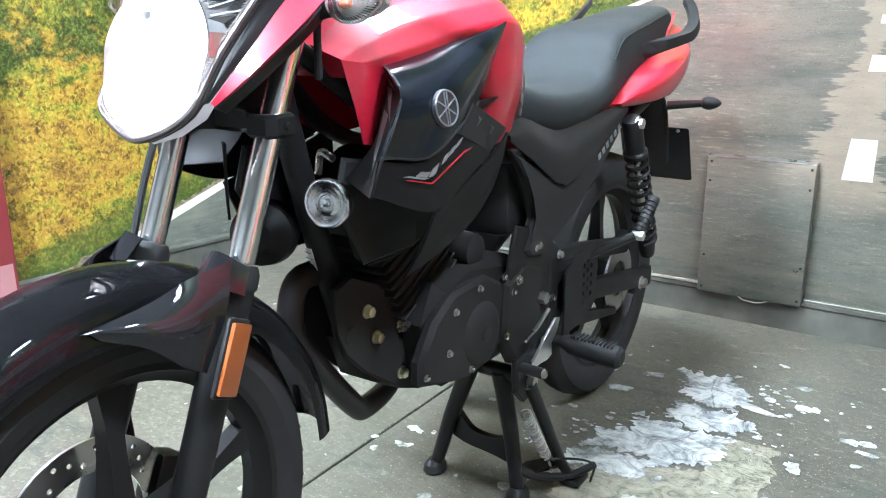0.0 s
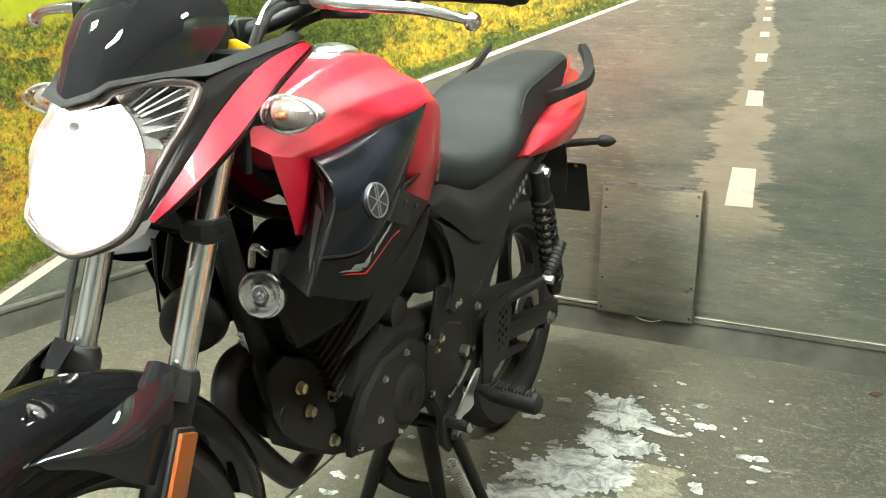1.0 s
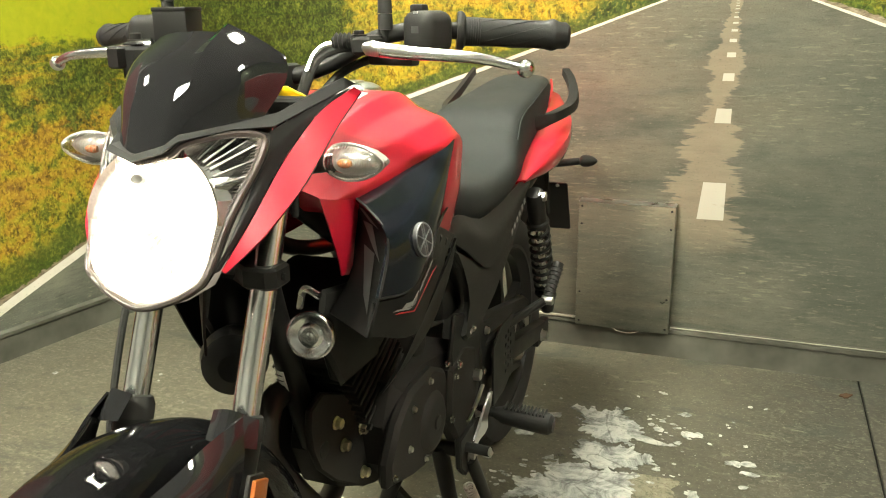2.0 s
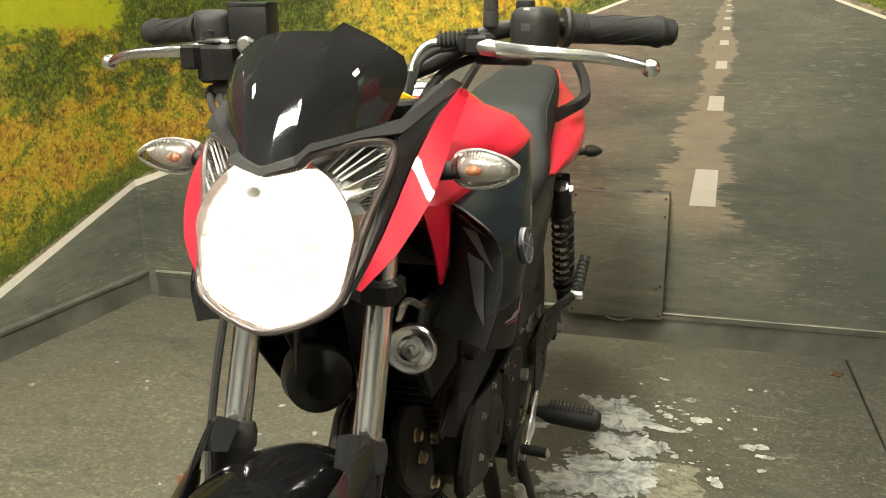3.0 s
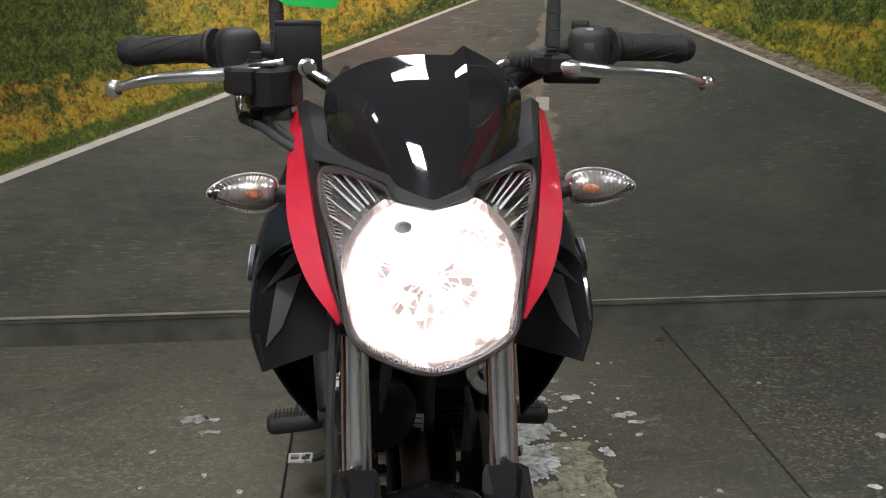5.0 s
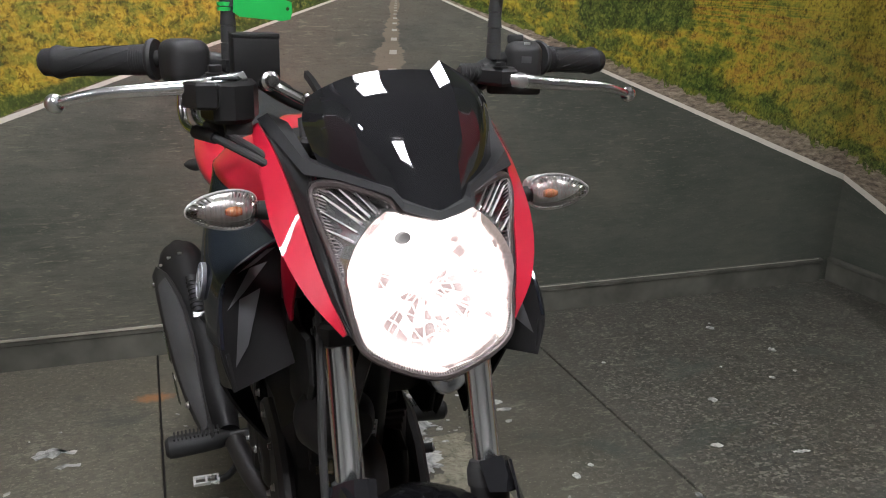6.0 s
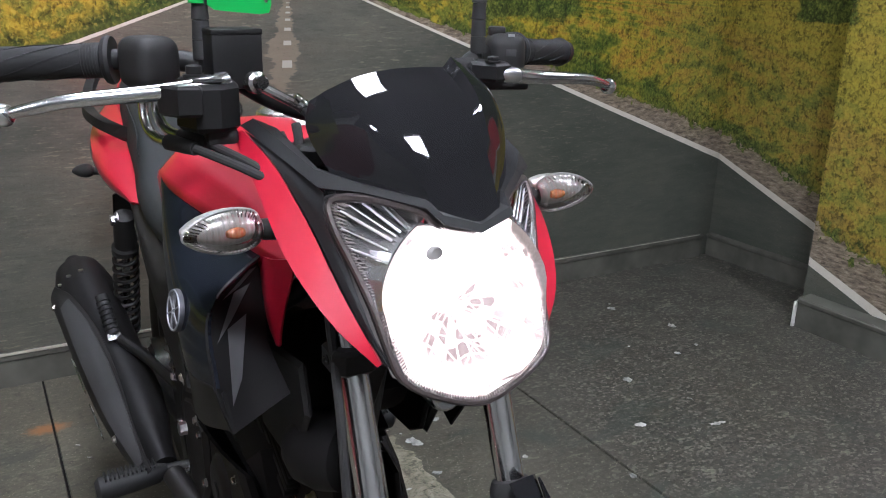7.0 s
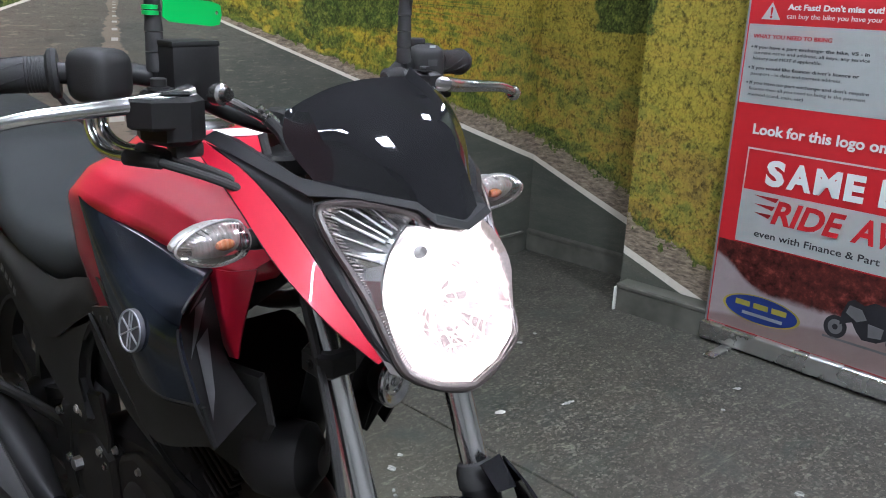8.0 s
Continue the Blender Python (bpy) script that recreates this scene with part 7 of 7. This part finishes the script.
# ---- roller banners ----
def banner(name, m, label, wide=0.85, tall=2.0, printed=True):
    """m: base at the floor; the face looks along -y, and x runs from the viewer's left to right."""
    root = new(name)
    root.matrix_world = m
    tagged(root, label, "roller banner")

    def P(nm, bm, mat, parent=root, lab="", **k):
        return part(nm, bm, mat, parent, lab, shift=False, **k)

    P("base", box((wide / 2, 0.03, 0.045), (wide + 0.03, 0.10, 0.075), 0.014, None, None, 3), ALU, lab="brushed aluminium roller case")
    for x in (0.11, wide - 0.11):
        P("foot", box((x, -0.02, 0.006), (0.042, 0.26, 0.012), 0.004), ALU)
    P("pole", tube([(wide / 2, 0.05, 0.08), (wide / 2, 0.05, tall)], 0.009, 12, 1), ALU)
    P("top_rail", box((wide / 2, 0.005, tall + 0.01), (wide + 0.01, 0.016, 0.03), 0.004), ALU)
    sheet_p = P("banner_sheet", box((wide / 2, 0.0, (tall + 0.08) / 2), (wide, 0.003, tall - 0.08), 0), RED_PRINT if printed else surface("dark_red_print", (0.12, 0.012, 0.014), 0.5), lab="red printed banner sheet")
    P("sheet_edge", box((0.003, -0.0, (tall + 0.08) / 2), (0.008, 0.005, tall - 0.08), 0.001), LABEL_GREY, sheet_p)
    if not printed:
        P("white_band", box((wide / 2, -0.0022, 0.14), (wide - 0.02, 0.0014, 0.10), 0), surface("pale_red_print", (0.30, 0.14, 0.14), 0.5), sheet_p)
        return root
    face = pose(0, 0, 0, 90, 0, 0)

    def flat(nm, pts, mat, lift=0.0024, lab=""):
        bm = bmesh.new()
        bm.faces.new([bm.verts.new((x, -lift, z)) for x, z in pts])
        bmesh.ops.solidify(bm, geom=bm.faces[:], thickness=0.0006)
        return P(nm, bm, mat, sheet_p, lab)

    def rect(nm, x0, z0, x1, z1, mat, lift=0.0024, lab=""):
        return flat(nm, [(x0, z0), (x1, z0), (x1, z1), (x0, z1)], mat, lift, lab)

    rect("white_band", 0.012, 0.894, wide, 1.156, PAPER_WHITE, lab="white text block")
    flat("warning_sign", [(0.050, 1.172), (0.116, 1.172), (0.083, 1.228)], PAPER_WHITE)
    lettering("!", 0.055, (0.080, -0.0032, 1.178), face, RED_PRINT, sheet_p, bold=0.002, width=0.008, cap=0.032)

    def words(text, x, z, width, cap, mat, bold=0.0, shear=0.0):
        lettering(text, 0.1, (x, -0.0036, z), face, mat, sheet_p, bold=bold, shear=shear, width=width, cap=cap)

    words("Act Fast! Don't miss out!", 0.137, 1.205, 0.300, 0.0175, PAPER_WHITE, 0.003)
    words("can buy the bike you have your e", 0.138, 1.178, 0.318, 0.0155, PAPER_WHITE)
    words("WHAT YOU NEED TO BRING", 0.032, 1.111, 0.265, 0.0125, RED_PRINT, 0.003)
    rows = [("If you have a part exchange: the bike, V5 - in", 1.077, 0.376, 1), ("current name and address, all keys, any service", 1.059, 0.380, 0), ("history and MOT if applicable.", 1.040, 0.234, 0), ("If you would like finance: driver's licence or", 1.009, 0.356, 1), ("passport - in date and current address.", 0.990, 0.306, 0),
            ("If you have no part exchange and don't require", 0.959, 0.395, 1), ("finance then all you need to bring is the payment", 0.940, 0.388, 0), ("method (card, cash, etc)", 0.920, 0.193, 0)]
    for text, z, width, first in rows:
        words(text, 0.042, z, width, 0.0105, TEXT_BLACK, 0.0015 * first)
        if first:
            P("bullet", turned([(0, 0), (0.0032, 0), (0.0032, 0.0008), (0, 0.0008)], (0.033, -0.003, z + 0.005), (0, -1, 0), 10), TEXT_BLACK, sheet_p)
    words("Look for this logo on", 0.080, 0.794, 0.440, 0.034, PAPER_WHITE, 0.0025)
    for a, b, c, d in ((0.0715, 0.740, wide - 0.04, 0.746), (0.0715, 0.41, 0.0765, 0.746)):
        rect("outline", a, b, c, d, PAPER_WHITE)
    rect("offer_box", 0.0715, 0.410, wide - 0.04, 0.600, PAPER_WHITE, lab="white box of the offer")
    words("S", 0.150, 0.630, 0.066, 0.080, PAPER_WHITE, 0.0045)
    words("A", 0.226, 0.630, 0.084, 0.080, PAPER_WHITE, 0.0045)
    words("M", 0.319, 0.630, 0.084, 0.080, PAPER_WHITE, 0.0040)
    words("E", 0.417, 0.630, 0.061, 0.080, PAPER_WHITE, 0.0045)
    words("D", 0.525, 0.630, 0.075, 0.080, PAPER_WHITE, 0.0045)
    words("RIDE", 0.191, 0.500, 0.248, 0.078, RED_PRINT, 0.0030, 0.25)
    words("AW", 0.462, 0.500, 0.190, 0.078, RED_PRINT, 0.0030, 0.25)
    for k in range(3):
        flat("speed_bar", [(0.118 + 0.004 * k, 0.585 - 0.030 * k), (0.208 - 0.009 * k, 0.586 - 0.030 * k), (0.200 - 0.009 * k, 0.570 - 0.030 * k)], RED_PRINT, 0.0034)
    words("even with Finance & Part", 0.140, 0.440, 0.424, 0.024, TEXT_BLACK, 0.001)
    g = Graph("printed_track_photo")
    co = g.coords()
    s = g.node("ShaderNodeSeparateXYZ", Vector=co)
    n = g.noise(co, 9.0, 5, 0.65, 0.5)
    hill = g.sub(s.outputs[2], g.add(0.238, g.mul(g.smooth(s.outputs[0], 0.22, 0.0), 0.11)))
    wood = g.ramp(g.noise(co, 26.0, 5, 0.7), (0.35, (0.030, 0.006, 0.006)), (0.55, (0.13, 0.025, 0.02)), (0.7, (0.30, 0.07, 0.055)))
    road = g.mix(n, (0.33, 0.27, 0.28), (0.52, 0.46, 0.46))
    col = g.mix(g.smooth(g.add(hill, g.mul(g.sub(n, 0.5), 0.05)), -0.01, 0.015), road, wood)
    gravel = g.smooth(g.add(s.outputs[2], g.mul(g.sub(0.2, s.outputs[0]), 0.15)), 0.155, 0.135)
    col = g.mix(g.mul(gravel, 0.6), col, (0.22, 0.13, 0.10))
    g.set(Base_Color=col, Roughness=0.45)
    rect("photo", 0.012, 0.085, wide, 0.405, g.mat, lab="printed photograph of a winding road")
    # blank oval badge
    for r, mat, lift in ((1.0, surface("yellow_print", (0.45, 0.38, 0.06), 0.5), 0.0030), (0.93, surface("blue_print", (0.03, 0.06, 0.28), 0.4), 0.0034)):
        flat("oval_badge", [(0.206 + 0.145 * r * math.cos(a), 0.177 + 0.052 * r * math.sin(a)) for a in (math.tau * k / 36 for k in range(36))], mat, lift)
    for k in range(3):
        rect("badge_bar", 0.110 + 0.068 * k, 0.180, 0.165 + 0.068 * k, 0.200, bpy.data.materials["yellow_print"], 0.0042)
    rect("badge_bar", 0.140, 0.150, 0.290, 0.162, SILVER, 0.0042)
    # the small printed motorcycle
    for x in (0.466, 0.665):
        flat("printed_tyre", [(x + 0.038 * math.cos(a), 0.203 + 0.040 * math.sin(a)) for a in (math.tau * k / 24 for k in range(24))], TEXT_BLACK, 0.0030)
        flat("printed_rim", [(x + 0.024 * math.cos(a), 0.203 + 0.026 * math.sin(a)) for a in (math.tau * k / 20 for k in range(20))], LABEL_GREY, 0.0034)
        flat("printed_hub", [(x + 0.009 * math.cos(a), 0.203 + 0.010 * math.sin(a)) for a in (math.tau * k / 16 for k in range(16))], TEXT_BLACK, 0.0037)
    flat("printed_bike", [(0.478, 0.215), (0.480, 0.262), (0.492, 0.300), (0.512, 0.312), (0.545, 0.300), (0.575, 0.318), (0.640, 0.312), (0.702, 0.335), (0.680, 0.285), (0.650, 0.255), (0.628, 0.205), (0.60, 0.188), (0.555, 0.185), (0.535, 0.205), (0.515, 0.235)], TEXT_BLACK, 0.0038)
    flat("printed_fairing", [(0.492, 0.262), (0.500, 0.290), (0.540, 0.285), (0.560, 0.255), (0.530, 0.240)], LABEL_GREY, 0.0042)
    flat("printed_engine", [(0.565, 0.245), (0.615, 0.240), (0.612, 0.205), (0.572, 0.200)], LABEL_GREY, 0.0042)
    rect("printed_shadow", 0.43, 0.158, 0.72, 0.166, LABEL_GREY, 0.0030)
    return root


banner("roller_banner", pose(2.2144, -1.181, 0, 0, 0, -92), "red and white roller banner on an aluminium base")
banner("roller_banner", pose(-1.819, -2.095, 0, 0, 0, 84), "dark red roller banner standing beside the printed side wall", printed=False)
